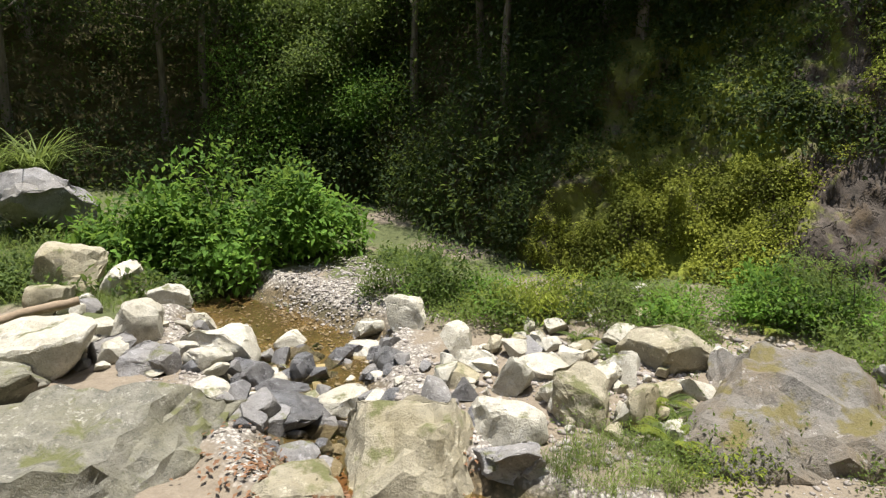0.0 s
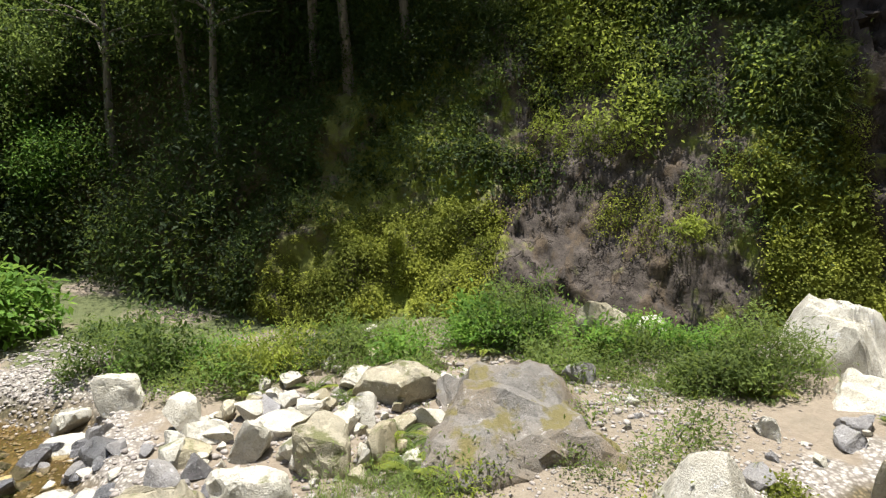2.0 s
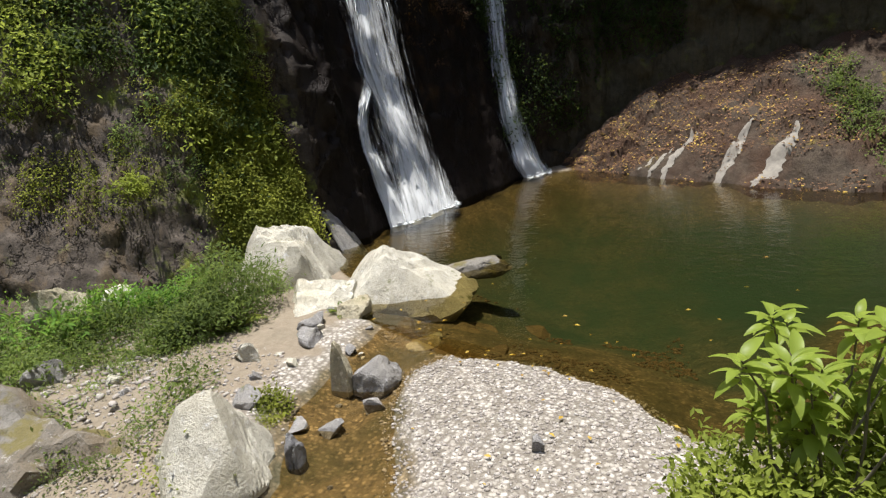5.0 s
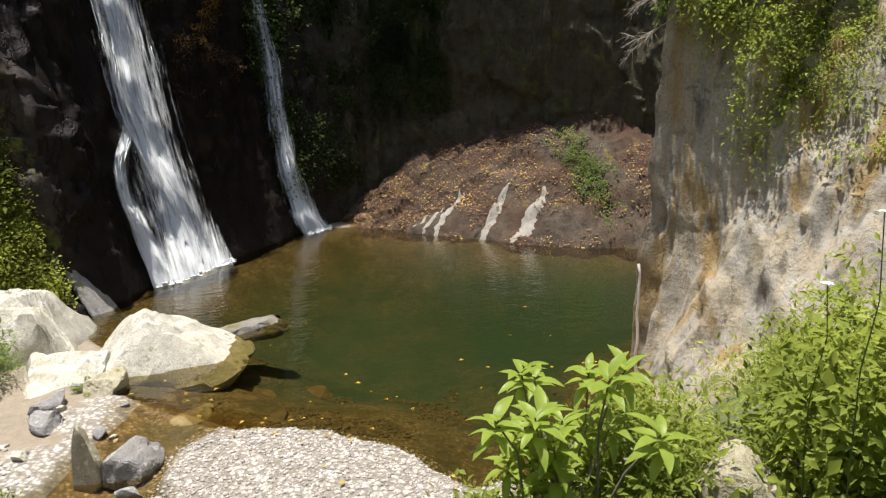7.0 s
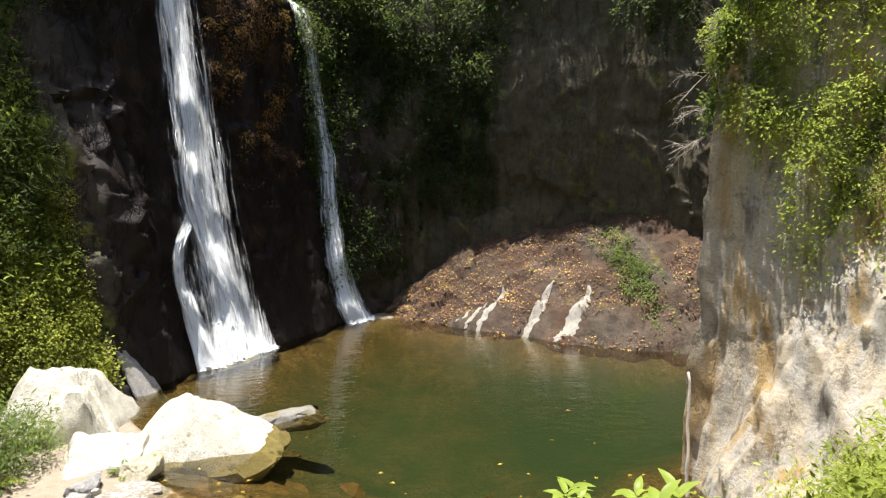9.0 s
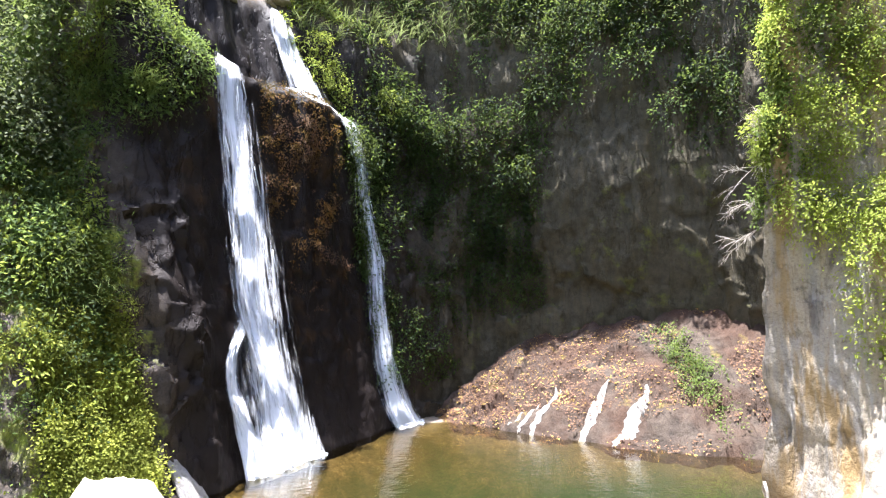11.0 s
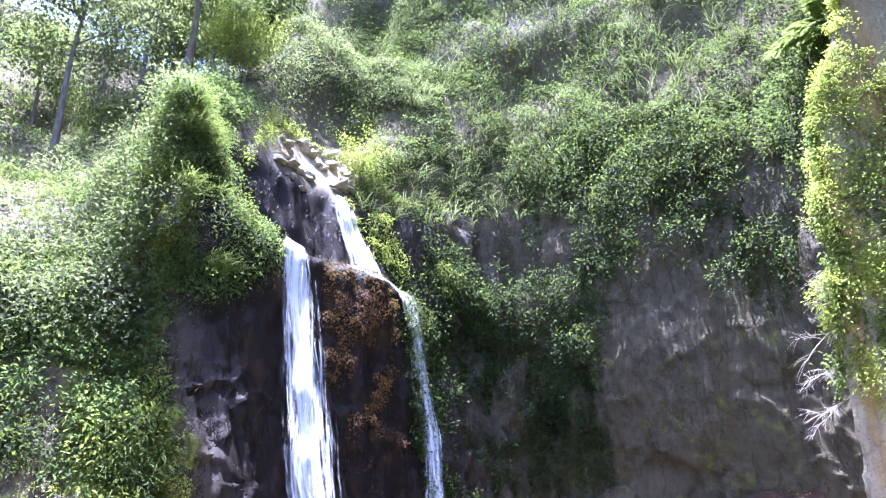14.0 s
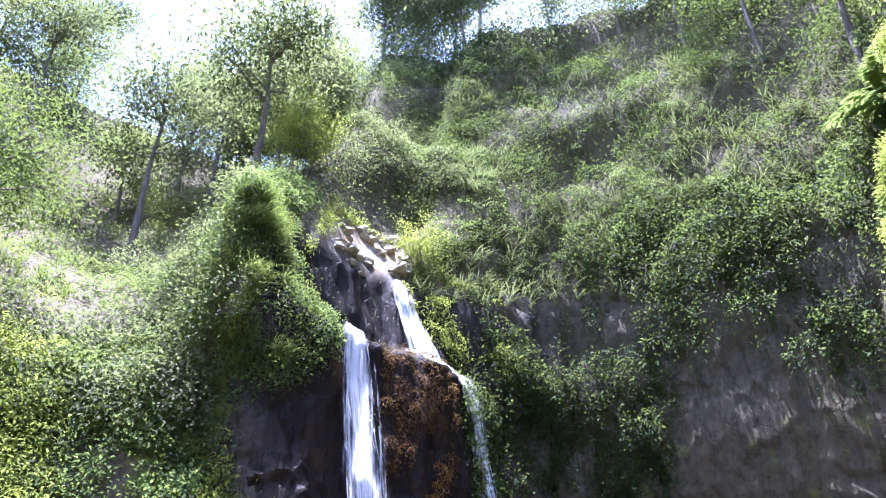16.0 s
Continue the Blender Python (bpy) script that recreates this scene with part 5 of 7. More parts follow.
# the tree shade over this bank is in the herbs' dark leaf colour
wall_plants("slope_herbs", "low green herbs covering the steep bank", 7.6, 11.2, 2.0, 12, 3000, 12, 0.28, 0.13, 0.48, LEAF_SHADED, 104, 0.35, -0.12, 0.9, 0.1, bulge=0.2, keep=lambda t, h: (t < 8.4) | (h > 3.6 + 1.6 * (t > 9.7)))
# light put into leaf colour: yellow on the spur's lit flank, dull beyond
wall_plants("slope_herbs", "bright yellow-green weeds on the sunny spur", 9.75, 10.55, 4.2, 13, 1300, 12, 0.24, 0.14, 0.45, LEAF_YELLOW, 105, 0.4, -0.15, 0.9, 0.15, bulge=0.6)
wall_plants("slope_herbs", "weeds on the far side of the spur, coloured dull as in shade", 10.5, 11.9, 3.6, 12, 1100, 12, 0.24, 0.14, 0.48, LEAF_BUSH, 133, 0.4, 0.05, 0.9, 0.12, bulge=0.4)
wall_plants("wall_creepers", "green creepers on the mossy wall beside the falls", 11.0, 13.75, 1.8, 19, 2200, 12, 0.26, 0.14, 0.48, LEAF_BUSH, 106, 0.4, 0.2, 0.9, 0.12, bulge=0.3, keep=dark_gap)
wall_plants("moss_cover", "thick golden moss on the bulging wall", 11.3, 12.3, 0.2, 4.4, 4200, 11, 0.12, 0.075, 0.6, MOSS_LEAF, 107, 0.5, -0.3, 1.0, 0.04)
wall_plants("hill_thicket", "sunlit thicket on the hillside above the gorge", 7.5, 13.0, 9, 50, 1500, 15, 0.40, 0.16, 0.45, LEAF_HILL, 108, 0.13, 0.12, 0.8, 0.3, bulge=2.2, keep=lambda t, h: (t < 11.4) | (h > 19))
wall_plants("hill_thicket", "dull green thicket on the hillside above the gorge", 7.5, 14.3, 9, 51, 1600, 15, 0.40, 0.16, 0.45, LEAF_HILL, 109, 0.16, 0.1, 0.8, 0.25, bulge=1.4, keep=lambda t, h: (t < 11.6) | (h > 18))
# back slope and back wall: dark leaves stand in for shade
wall_plants("hill_thicket", "thicket on the slope above the falls, darkened as in shade", 13.6, 21.5, 18.5, 51, 2000, 15, 0.40, 0.16, 0.45, LEAF_SHADED, 110, 0.15, -0.1, 0.8, 0.3, bulge=1.4, keep=lambda t, h: (t > 16.4) | (h > 21.5))
wall_plants("wall_creepers", "shaded creepers hanging on the back wall", 17.1, 21.3, 5.0, 24, 3200, 14, 0.30, 0.18, 0.45, LEAF_SHADED, 111, 0.3, -0.05, 0.6, 0.12, 0.9, bulge=0.6, keep=bare_back)
wall_plants("wall_creepers", "creepers on the upper back wall, darkened as in shade", 17.6, 21.5, 12, 34, 800, 15, 0.30, 0.17, 0.45, LEAF_SHADED, 112, 0.25, 0.08, 0.8, 0.5, 0.8, bulge=1.6)
wall_plants("wall_creepers", "yellow-green herbs hanging on the pale cliff", 24.2, 27.6, 2.6, 17, 2200, 12, 0.16, 0.08, 0.48, LEAF_YELLOW, 113, 0.5, -0.06, 0.9, 0.06, 0.6, bulge=0.25, keep=lambda t, h: h > 4.4 - 1.6 * (t - 25))
wall_plants("cliff_top_thicket", "green thicket spilling over the pale cliff's top", 22.2, 27.6, 19, 34, 1300, 16, 0.35, 0.15, 0.45, LEAF_BUSH, 114, 0.3, -0.1, 0.9, 0.15, 0.6, bulge=0.2)
wall_plants("forest_undergrowth", "dark bushes on the slope behind the look-out", 0.0, 2.8, 0.3, 40, 600, 14, 0.8, 0.4, 0.42, LEAF_BUSH, 115, 0.2, -0.4, 1.0, 0.4)
wall_plants("forest_undergrowth", "bushes on the slope behind the look-out", 27.2, 28.9, 0.3, 40, 500, 14, 0.8, 0.4, 0.42, LEAF_BUSH, 116, 0.2, -0.4, 1.0, 0.4)
wall_plants("ledge_weeds", "yellow-green weeds round the upper cascade", 14.2, 16.9, 13.2, 22, 800, 20, 0.25, 0.12, 0.5, LEAF_YELLOW, 117, 0.4, 0.02, 1.0, 0.12, 0.6, keep=lambda t, h: (t < 14.4) | (t > 16.4) | (h > 21))
wall_grass("hanging_grass", "long hanging grass on the steep hillside", 7.8, 12.6, 8, 34, 1900, 9, 0.8, 0.026, GRASS, 121, 0.2, -0.05)
wall_grass("hanging_grass", "pale hanging grass on the upper back slope", 15.2, 21.0, 17, 40, 1000, 9, 1.1, 0.035, LEAF_HILL, 122, 0.2, -0.1, keep=lambda t, h: (t > 16.5) | (h > 22))
wall_grass("hanging_grass", "hanging grass tufts beside the falls", 11.4, 13.6, 2.5, 17, 900, 12, 0.8, 0.02, GRASS, 123, 0.35, -0.05, keep=dark_gap)
wall_grass("hanging_grass", "grass tufts on the mossy bank", 8.4, 11.4, 5.0, 9, 160, 10, 0.45, 0.015, GRASS, 124, 0.35, 0.0)


wall_plants("rust_moss", "rust-brown moss and dead weeds on the wet rock between the falls", 14.9, 16.3, 4.5, 13.2, 900, 14, 0.12, 0.06, 0.5, DRY, 125, 0.6, 0.26, 0.7, 0.04, 1.2)
wall_plants("wall_creepers", "dark green creepers beside the thin fall", 16.6, 18.6, 1.5, 14, 1500, 14, 0.2, 0.13, 0.5, LEAF_SHADED, 126, 0.35, 0.0, 0.8, 0.08, 0.9)
wall_plants("wall_creepers", "dense yellow-green herbs over the pale cliff's upper half", 24.0, 25.25, 3.4, 16, 1000, 13, 0.13, 0.07, 0.48, LEAF_YELLOW, 127, 0.6, 0.08, 0.8, 0.05, 0.6, bulge=0.15, keep=lambda t, h: h > 4.2 + 3.0 * (24.5 - t))
wall_plants("wall_creepers", "leafy creepers over the top of the pale cliff", 23.2, 25.4, 15, 24, 900, 12, 0.2, 0.12, 0.48, LEAF_BUSH, 128, 0.5, -0.1, 0.9, 0.06, 0.6, bulge=0.1)
wall_plants("wall_creepers", "yellow-green herbs at the pale cliff's corner", 22.6, 24.1, 6.0, 19, 1300, 14, 0.14, 0.085, 0.48, LEAF_FRESH, 129, 0.6, 0.08, 0.9, 0.06, 0.7, bulge=0.15)
wall_plants("wall_creepers", "dark small-leaved creepers on the mossy wall beside the falls", 11.2, 14.0, 1.5, 19, 1500, 14, 0.25, 0.11, 0.48, LEAF_SHADED, 130, 0.4, -0.1, 0.9, 0.08, bulge=0.1, keep=dark_gap)
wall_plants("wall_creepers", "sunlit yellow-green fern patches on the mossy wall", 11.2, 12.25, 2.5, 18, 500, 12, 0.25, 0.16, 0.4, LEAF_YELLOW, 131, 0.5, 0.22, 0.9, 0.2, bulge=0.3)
# dark leaf colour paints the shade above the moss
wall_plants("slope_herbs", "green herbs over the upper part of the mossy bank, darkened as in shade", 8.2, 9.9, 3.0, 9, 1300, 10, 0.24, 0.14, 0.48, LEAF_SHADED, 132, 0.4, -0.35, 0.9, 0.08, bulge=0.15)
wall_plants("ridge_thicket", "trees and thicket along the ridge", 7.5, 20.5, 44, 51.9, 1500, 18, 0.8, 0.32, 0.45, LEAF_HILL, 118, 0.15, -0.6, 0.7, 0.6, bulge=1.5)

clear_saddle = lambda t, h: (t < 13.9) | (t > 16.6) | (h > 22)
wall_bushes("hill_bushes", "sunlit leafy bushes crowding the hillside beside the falls", 8.5, 12.1, 9, 50, 600, 0.5, 1.9, 480, 0.15, 0.48, LEAF_HILL, 141, 0.12, 0.08, 0.9)
wall_bushes("hill_bushes", "yellow-green bushes on the sunny hillside", 9.4, 12.0, 9, 34, 260, 0.4, 1.2, 240, 0.16, 0.42, LEAF_FRESH, 142, 0.2, 0.05, 0.8)
wall_bushes("buttress_bushes", "dark hanging bushes over the buttress beside the falls", 12.1, 13.85, 8.5, 22, 170, 0.25, 0.75, 220, 0.12, 0.48, LEAF_BUSH, 143, 0.3, -0.3, 0.8, 0.9, keep=lambda t, h: dark_gap(t, h - 1.0))
# bushes darkened by leaf colour, for the slope's shade
wall_bushes("slope_bushes", "bushes on the steep slope above the back wall, darkened as in shade", 16.6, 21.6, 14, 50, 520, 0.5, 1.9, 480, 0.15, 0.48, LEAF_SHADED, 145, 0.13, -0.15, 0.85, 0.9)
wall_bushes("slope_bushes", "fresh green bushes standing out of the back slope", 16.9, 21.4, 11, 34, 110, 0.4, 1.2, 300, 0.17, 0.45, LEAF_BUSH, 146, 0.2, 0.05, 0.9, 0.9, keep=bare_back)
wall_bushes("slope_bushes", "bushes on the slope over the saddle", 13.4, 17.2, 21, 50, 320, 0.5, 1.7, 420, 0.15, 0.48, LEAF_HILL, 147, 0.13, -0.05, 0.8, 0.8, keep=clear_saddle)
wall_bushes("saddle_bushes", "grassy yellow-green bushes beside the upper cascade", 16.2, 17.4, 13.5, 20, 36, 0.35, 0.9, 260, 0.16, 0.28, LEAF_YELLOW, 148, 0.3, -0.4, 1.0, 0.8)
wall_bushes("cliff_herbs", "yellow-green herb cushions on the pale cliff", 23.3, 27.0, 3.2, 17, 330, 0.18, 0.6, 800, 0.055, 0.45, LEAF_YELLOW, 149, 0.45, 0.0, 0.9, 0.9, keep=lambda t, h: h > 5.2 - 1.2 * (t - 24.4))
wall_bushes("cliff_herbs", "leafy bushes hanging over the pale cliff's crown", 22.4, 25.2, 15, 26, 190, 0.25, 0.75, 240, 0.1, 0.45, LEAF_FRESH, 150, 0.4, -0.2, 0.9, 1.0)
wall_bushes("cliff_herbs", "yellow-green moss and herbs on the pale cliff's edge", 22.35, 23.5, 6.5, 15.5, 130, 0.14, 0.42, 420, 0.06, 0.45, LEAF_YELLOW, 163, 0.4, -0.1, 0.9, 1.1)
# yellow leaves again brighten the spur's lit flank
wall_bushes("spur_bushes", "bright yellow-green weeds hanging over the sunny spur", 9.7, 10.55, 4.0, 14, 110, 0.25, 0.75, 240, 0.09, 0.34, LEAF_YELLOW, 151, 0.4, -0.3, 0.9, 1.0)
wall_bushes("ledge_herbs", "small ferns and herbs on the ledges of the bare rock", 10.1, 12.2, 1.2, 6.5, 120, 0.12, 0.45, 200, 0.07, 0.4, LEAF_FRESH, 155, 0.5, 0.05, 1.0, 1.0)
wall_bushes("ledge_moss", "yellow moss cushions on the ledges of the bare rock", 9.6, 12.3, 1.8, 6.5, 150, 0.12, 0.5, 260, 0.05, 0.6, MOSS_LEAF, 156, 0.45, 0.0, 1.0, 0.7)
wall_bushes("rust_moss", "orange-brown moss cushions hanging on the wet rock between the falls", 15.0, 16.25, 6.5, 12.8, 70, 0.12, 0.42, 240, 0.07, 0.45, RUSTY, 157, 0.45, 0.0, 1.0, 1.4)
wall_vines("hanging_vines", "dark leafy vines hanging down the shaded back wall", 16.9, 20.9, 7, 24, 420, 1.2, 4.5, 0.15, LEAF_SHADED, 152, 0.22, -0.1, keep=lambda t, h: bare_back(t, h - 2.0))
wall_vines("hanging_vines", "green vines trailing over the buttress beside the falls", 11.6, 13.9, 6, 20, 240, 0.8, 3.0, 0.12, LEAF_BUSH, 153, 0.3, -0.1, keep=lambda t, h: dark_gap(t, h - 2.0))
wall_vines("hanging_vines", "pale trailing vines on the upper back slope", 16.8, 21.2, 20, 44, 260, 1.5, 4.0, 0.17, LEAF_HILL, 154, 0.2, 0.0)


# ---- shrubs, ferns and trees ----
def branch_points(rng, start, end, sag=0.1, n=6):
    s = np.linspace(0, 1, n)[:, None]
    p = start + (end - start) * s + rng.normal(0, 0.04, (n, 3)) * np.linalg.norm(end - start) * s * (1 - s) * 3
    p[:, 2] += sag * np.linalg.norm(end - start) * (s * (1 - s))[:, 0] * 2
    return p


def shrub(x, y, w, d, h, material, leaf, ratio, clumps, per, seed, label, name="shrub", z=None, group=""):
    """A bush: stems from one foot, each ending in a spray of leaves; the outline is uneven."""
    rng = np.random.default_rng(seed)
    base = float(gz(x, y)[0]) if z is None else z
    ob = thing(name, label, "shrub" if name == "shrub" else name.replace("_", " "), (x, y, base), group)
    lobes = 7
    la, lr = rng.uniform(0, 2 * np.pi, lobes), np.sqrt(rng.uniform(0.02, 1, lobes))
    foot_l = np.column_stack([np.cos(la) * lr * w * 0.33, np.sin(la) * lr * d * 0.33])
    tall_l = h * rng.uniform(0.45, 1.0, lobes) * (1.05 - 0.4 * lr)
    tall_l[0] = h
    wide_l = rng.uniform(0.17, 0.3, lobes)
    li = rng.integers(lobes, size=clumps)
    th = rng.uniform(0, 2 * np.pi, clumps)
    el = np.arcsin(rng.uniform(-0.1, 1, clumps))
    rad = rng.uniform(0.5, 1.15, clumps) ** 0.7
    c = np.column_stack([foot_l[li, 0] + np.cos(th) * np.cos(el) * w * wide_l[li] * rad, foot_l[li, 1] + np.sin(th) * np.cos(el) * d * wide_l[li] * rad,
                         tall_l[li] * (0.35 + 0.65 * np.sin(el)) * rad])
    c[:, 2] = np.maximum(c[:, 2], 0.06)
    o = unit(c - np.array([0, 0, 0.15 * h]) + rng.normal(0, 0.2 * h, c.shape))
    v, f = clump_leaves(rng, c, 0.125 * (w * d * h) ** (1 / 3) / 1.6, per, leaf, ratio, o, 0.25, 0.3)
    child("foliage", mesh_of("foliage", v, f, material, False), ob)
    for i in rng.choice(clumps, min(clumps, 14), replace=False):
        foot = np.array([rng.normal(0, w * 0.06), rng.normal(0, d * 0.06), -0.05])
        v, f = tube_arrays(branch_points(rng, foot, c[i], 0.12), np.linspace(0.009, 0.003, 6) * (0.5 + h), 5)
        child("stem", mesh_of("stem", v, f, BARK), ob)
    return ob


def frond_mesh(length, pairs, seed, material, pinna=0.16):
    rng = np.random.default_rng(seed)
    s = np.linspace(0.12, 1, pairs)
    px = length * (s * 0.92)
    pz = length * (0.75 * s - 0.72 * s ** 2.1)
    mid = np.column_stack([px, np.zeros(pairs), pz])
    tang = unit(np.gradient(mid, axis=0))
    ln = length * pinna * np.sin(np.pi * np.clip(s * 0.93 + 0.07, 0, 1)) ** 0.8 + 0.01
    parts = []
    for sg in (-1, 1):
        along = tang * 0.35 + np.array([0, sg, -0.12]) + rng.normal(0, 0.06, (pairs, 3))
        parts.append(leaf_arrays(mid, along, np.tile([0, 0, 1.0], (pairs, 1)), ln, np.maximum(ln * 0.26, 0.012), 0.1, 0.15))
    parts2 = tube_arrays(np.vstack([[0, 0, 0], mid]), np.linspace(0.006, 0.001, pairs + 1), 3)
    q = parts2[1]
    parts.append((parts2[0], np.concatenate([q[:, :3], q[:, [0, 2, 3]]])))
    v, f = join(parts)
    return mesh_of("frond", v, f, material, False)


FRONDS = [frond_mesh(0.62, 22, 5, LEAF_FRESH), frond_mesh(0.5, 20, 6, LEAF_FRESH), frond_mesh(0.7, 24, 7, LEAF_YELLOW)]


def fern(x, y, size, seed, label="bright green fern with arching fronds", z=None, count=11):
    rng = np.random.default_rng(seed)
    base = float(gz(x, y)[0]) if z is None else z
    ob = thing("fern", label, "fern", (x, y, base - 0.02), "ferns on the bank")
    for i in range(count):
        fr = child("frond", FRONDS[int(rng.integers(3))], ob)
        k = size * rng.uniform(0.75, 1.2)
        fr.matrix_basis = pose(0, 0, 0, rng.uniform(-10, 10), rng.uniform(-22, 18), 360 * i / count + rng.uniform(-14, 14)) @ Matrix.Diagonal((k, k, k, 1))
    return ob


def tree(height, crown, seed, material, leaf, clumps, per, label, bare=0.45, lean=(0.0, 0.0)):
    """A tree: tapered trunk, limbs, and a ragged crown of leaf sprays."""
    rng = np.random.default_rng(seed)
    ob = thing("tree", label, "tree", (0, 0, 0), "trees on the slopes")
    s = np.linspace(0, 1, 9)
    trunk = np.column_stack([lean[0] * s * height + 0.15 * np.sin(s * 5 + seed), lean[1] * s * height + 0.12 * np.cos(s * 4 + seed), s * height * 0.9])
    trunk -= trunk[0]
    v, f = tube_arrays(trunk, np.linspace(0.035, 0.008, 9) * height * 0.55, 8)
    child("trunk", mesh_of("trunk", v, f, BARK), ob)
    limbs, cs, os_ = [], [], []
    for i in range(11):
        k = rng.uniform(bare, 0.98)
        a = np.array([np.interp(k, s, trunk[:, j]) for j in range(3)])
        th = rng.uniform(0, 2 * np.pi)
        reach = crown * rng.uniform(0.45, 1.0) * (1.15 - 0.5 * k)
        e = a + np.array([np.cos(th) * reach, np.sin(th) * reach, reach * rng.uniform(0.1, 0.75)])
        limbs.append(tube_arrays(branch_points(rng, a, e, 0.15), np.linspace(0.012, 0.003, 6) * height * 0.5, 5))
        m = clumps // 11
        w = rng.uniform(0.35, 1.05, m)[:, None]
        c = a + (e - a) * w + rng.normal(0, 0.22 * crown, (m, 3)) * (0.35 + 0.65 * w) * (1, 1, 0.6)
        cs.append(c)
        os_.append(unit(c - trunk[-1] * (0, 0, 0.75) - (trunk[-1] * (1, 1, 0))))
    for v, f in limbs:
        child("limb", mesh_of("limb", v, f, BARK), ob)
    v, f = clump_leaves(rng, np.concatenate(cs), 0.13 * crown, per, leaf, 0.45, np.concatenate(os_), 0.3, 0.2)
    child("crown", mesh_of("crown", v, f, material, False), ob)
    return ob


def plant_tree(ob, t, h, size, turn, sink=0.3):
    p, o = on_wall(np.array([t]), np.array([h]))
    x, y, z = p[0]
    m = pose(x, y, z - sink, 0, 0, turn)
    made = copy_thing(ob, m)
    made.scale = (size, size, size * 1.05)
    return made


def palm(x, y, z, height, seed):
    """A feather palm: ringed trunk and long arching fronds."""
    rng = np.random.default_rng(seed)
    ob = thing("palm", "feather palm with long arching fronds on the high slope", "palm", (x, y, z - height))
    pts = np.column_stack([0.1 * np.sin(np.linspace(0, 2, 9)), np.zeros(9), np.linspace(-0.3, height, 9)])
    v, f = tube_arrays(pts, np.linspace(0.14, 0.09, 9), 8)
    child("trunk", mesh_of("trunk", v, f, BARK), ob)
    leaf = frond_mesh(2.8, 34, seed, LEAF_FRESH, 0.24)
    for i in range(15):
        fr = child("frond", leaf, ob)
        k = rng.uniform(0.8, 1.15)
        fr.matrix_basis = pose(0.09, 0, height, rng.uniform(-10, 10), rng.uniform(-40, 30), 137.5 * i) @ Matrix.Diagonal((k, k, k, 1))
    return ob


# big bush and other shrubs on the stream bank
BB = "large leafy green bush at the edge of the forest"
shrub(-8.6, 16.8, 4.2, 3.0, 3.0, LEAF_LUSH, 0.24, 0.48, 260, 24, 201, BB)
shrub(-6.3, 16.9, 4.2, 3.0, 3.3, LEAF_LUSH, 0.24, 0.48, 280, 24, 202, BB)
shrub(-4.3, 17.5, 3.4, 2.8, 2.9, LEAF_LUSH, 0.24, 0.48, 220, 24, 203, BB)
shrub(-9.9, 18.4, 3.2, 2.8, 2.0, LEAF_FRESH, 0.15, 0.42, 120, 20, 204, "low leafy bush among long grass")
shrub(-6.9, 15.9, 2.6, 1.8, 1.3, LEAF_BUSH, 0.14, 0.42, 90, 18, 205, "low green bush leaning over the stones")
shrub(-0.7, 13.4, 2.6, 2.0, 1.7, LEAF_BUSH, 0.12, 0.45, 110, 18, 206, "dark green shrub beside the gravel bar")
shrub(0.7, 13.0, 2.1, 1.6, 1.25, LEAF_FRESH, 0.10, 0.42, 90, 18, 207, "fresh green shrub beside the white stone")
FB = "feathery olive-green bush on the rubble bank"
shrub(1.9, 12.4, 2.5, 1.7, 1.15, LEAF_YELLOW, 0.12, 0.26, 130, 20, 208, FB)
shrub(3.5, 12.3, 2.3, 1.6, 1.1, LEAF_FRESH, 0.12, 0.26, 120, 20, 209, FB)
shrub(7.4, 10.8, 2.4, 1.7, 1.5, LEAF_BUSH, 0.11, 0.28, 150, 22, 210, "rounded dark green bush before the bare rock")
shrub(7.7, 11.9, 2.0, 1.3, 1.2, LEAF_FRESH, 0.10, 0.28, 140, 22, 211, "rounded green bush before the bare rock")
shrub(10.2, 7.2, 2.7, 1.9, 1.35, LEAF_FRESH, 0.11, 0.26, 190, 22, 212, "wide feathery green bush beside the white boulder")
shrub(9.0, 7.0, 1.7, 1.3, 0.9, LEAF_FRESH, 0.11, 0.3, 100, 20, 213, "low green bush beside the footpath")
shrub(-10.5, 13.8, 2.2, 1.8, 0.9, LEAF_BUSH, 0.12, 0.5, 80, 18, 214, "broad-leaved dark weed on the stony bank")
shrub(10.75, 9.75, 0.9, 0.6, 0.8, LEAF_YELLOW, 0.14, 0.3, 40, 12, 215, "bright tuft of leaves growing on the rock wall", z=2.3)

for i, (x, y, s) in enumerate([(8.6, 7.3, 0.9), (8.2, 7.9, 0.8), (9.4, 6.6, 0.9), (7.7, 8.6, 0.7), (3.0, 10.2, 0.7), (1.3, 11.4, 0.8), (2.6, 11.0, 0.8), (5.0, 11.3, 0.8), (6.2, 10.6, 0.9), (8.0, 10.0, 0.8), (10.0, 8.9, 0.9),
                               (10.2, 4.9, 0.6), (3.15, 7.8, 1.1), (3.35, 8.35, 0.9), (3.05, 7.1, 1.0), (0.3, 12.2, 0.7), (11.2, 7.2, 0.8), (4.2, 5.0, 0.6)]):
    fern(x, y, s, 300 + i)

palm(22.6, -12.9, 22.0, 3.2, 12)

# the leafy bank at the look-out
shrub(2.75, -1.45, 1.0, 0.8, 0.5, LEAF_YELLOW, 0.04, 0.36, 230, 24, 221, "low yellow-green weeds with small leaves at the look-out")
shrub(2.25, -2.15, 0.9, 0.9, 0.9, LEAF_YELLOW, 0.055, 0.45, 280, 28, 222, "yellow-green bush crowding the edge of the look-out")
shrub(2.8, -2.35, 1.1, 0.9, 0.75, LEAF_YELLOW, 0.05, 0.36, 240, 24, 223, "yellow-green bush with thin twigs at the look-out")
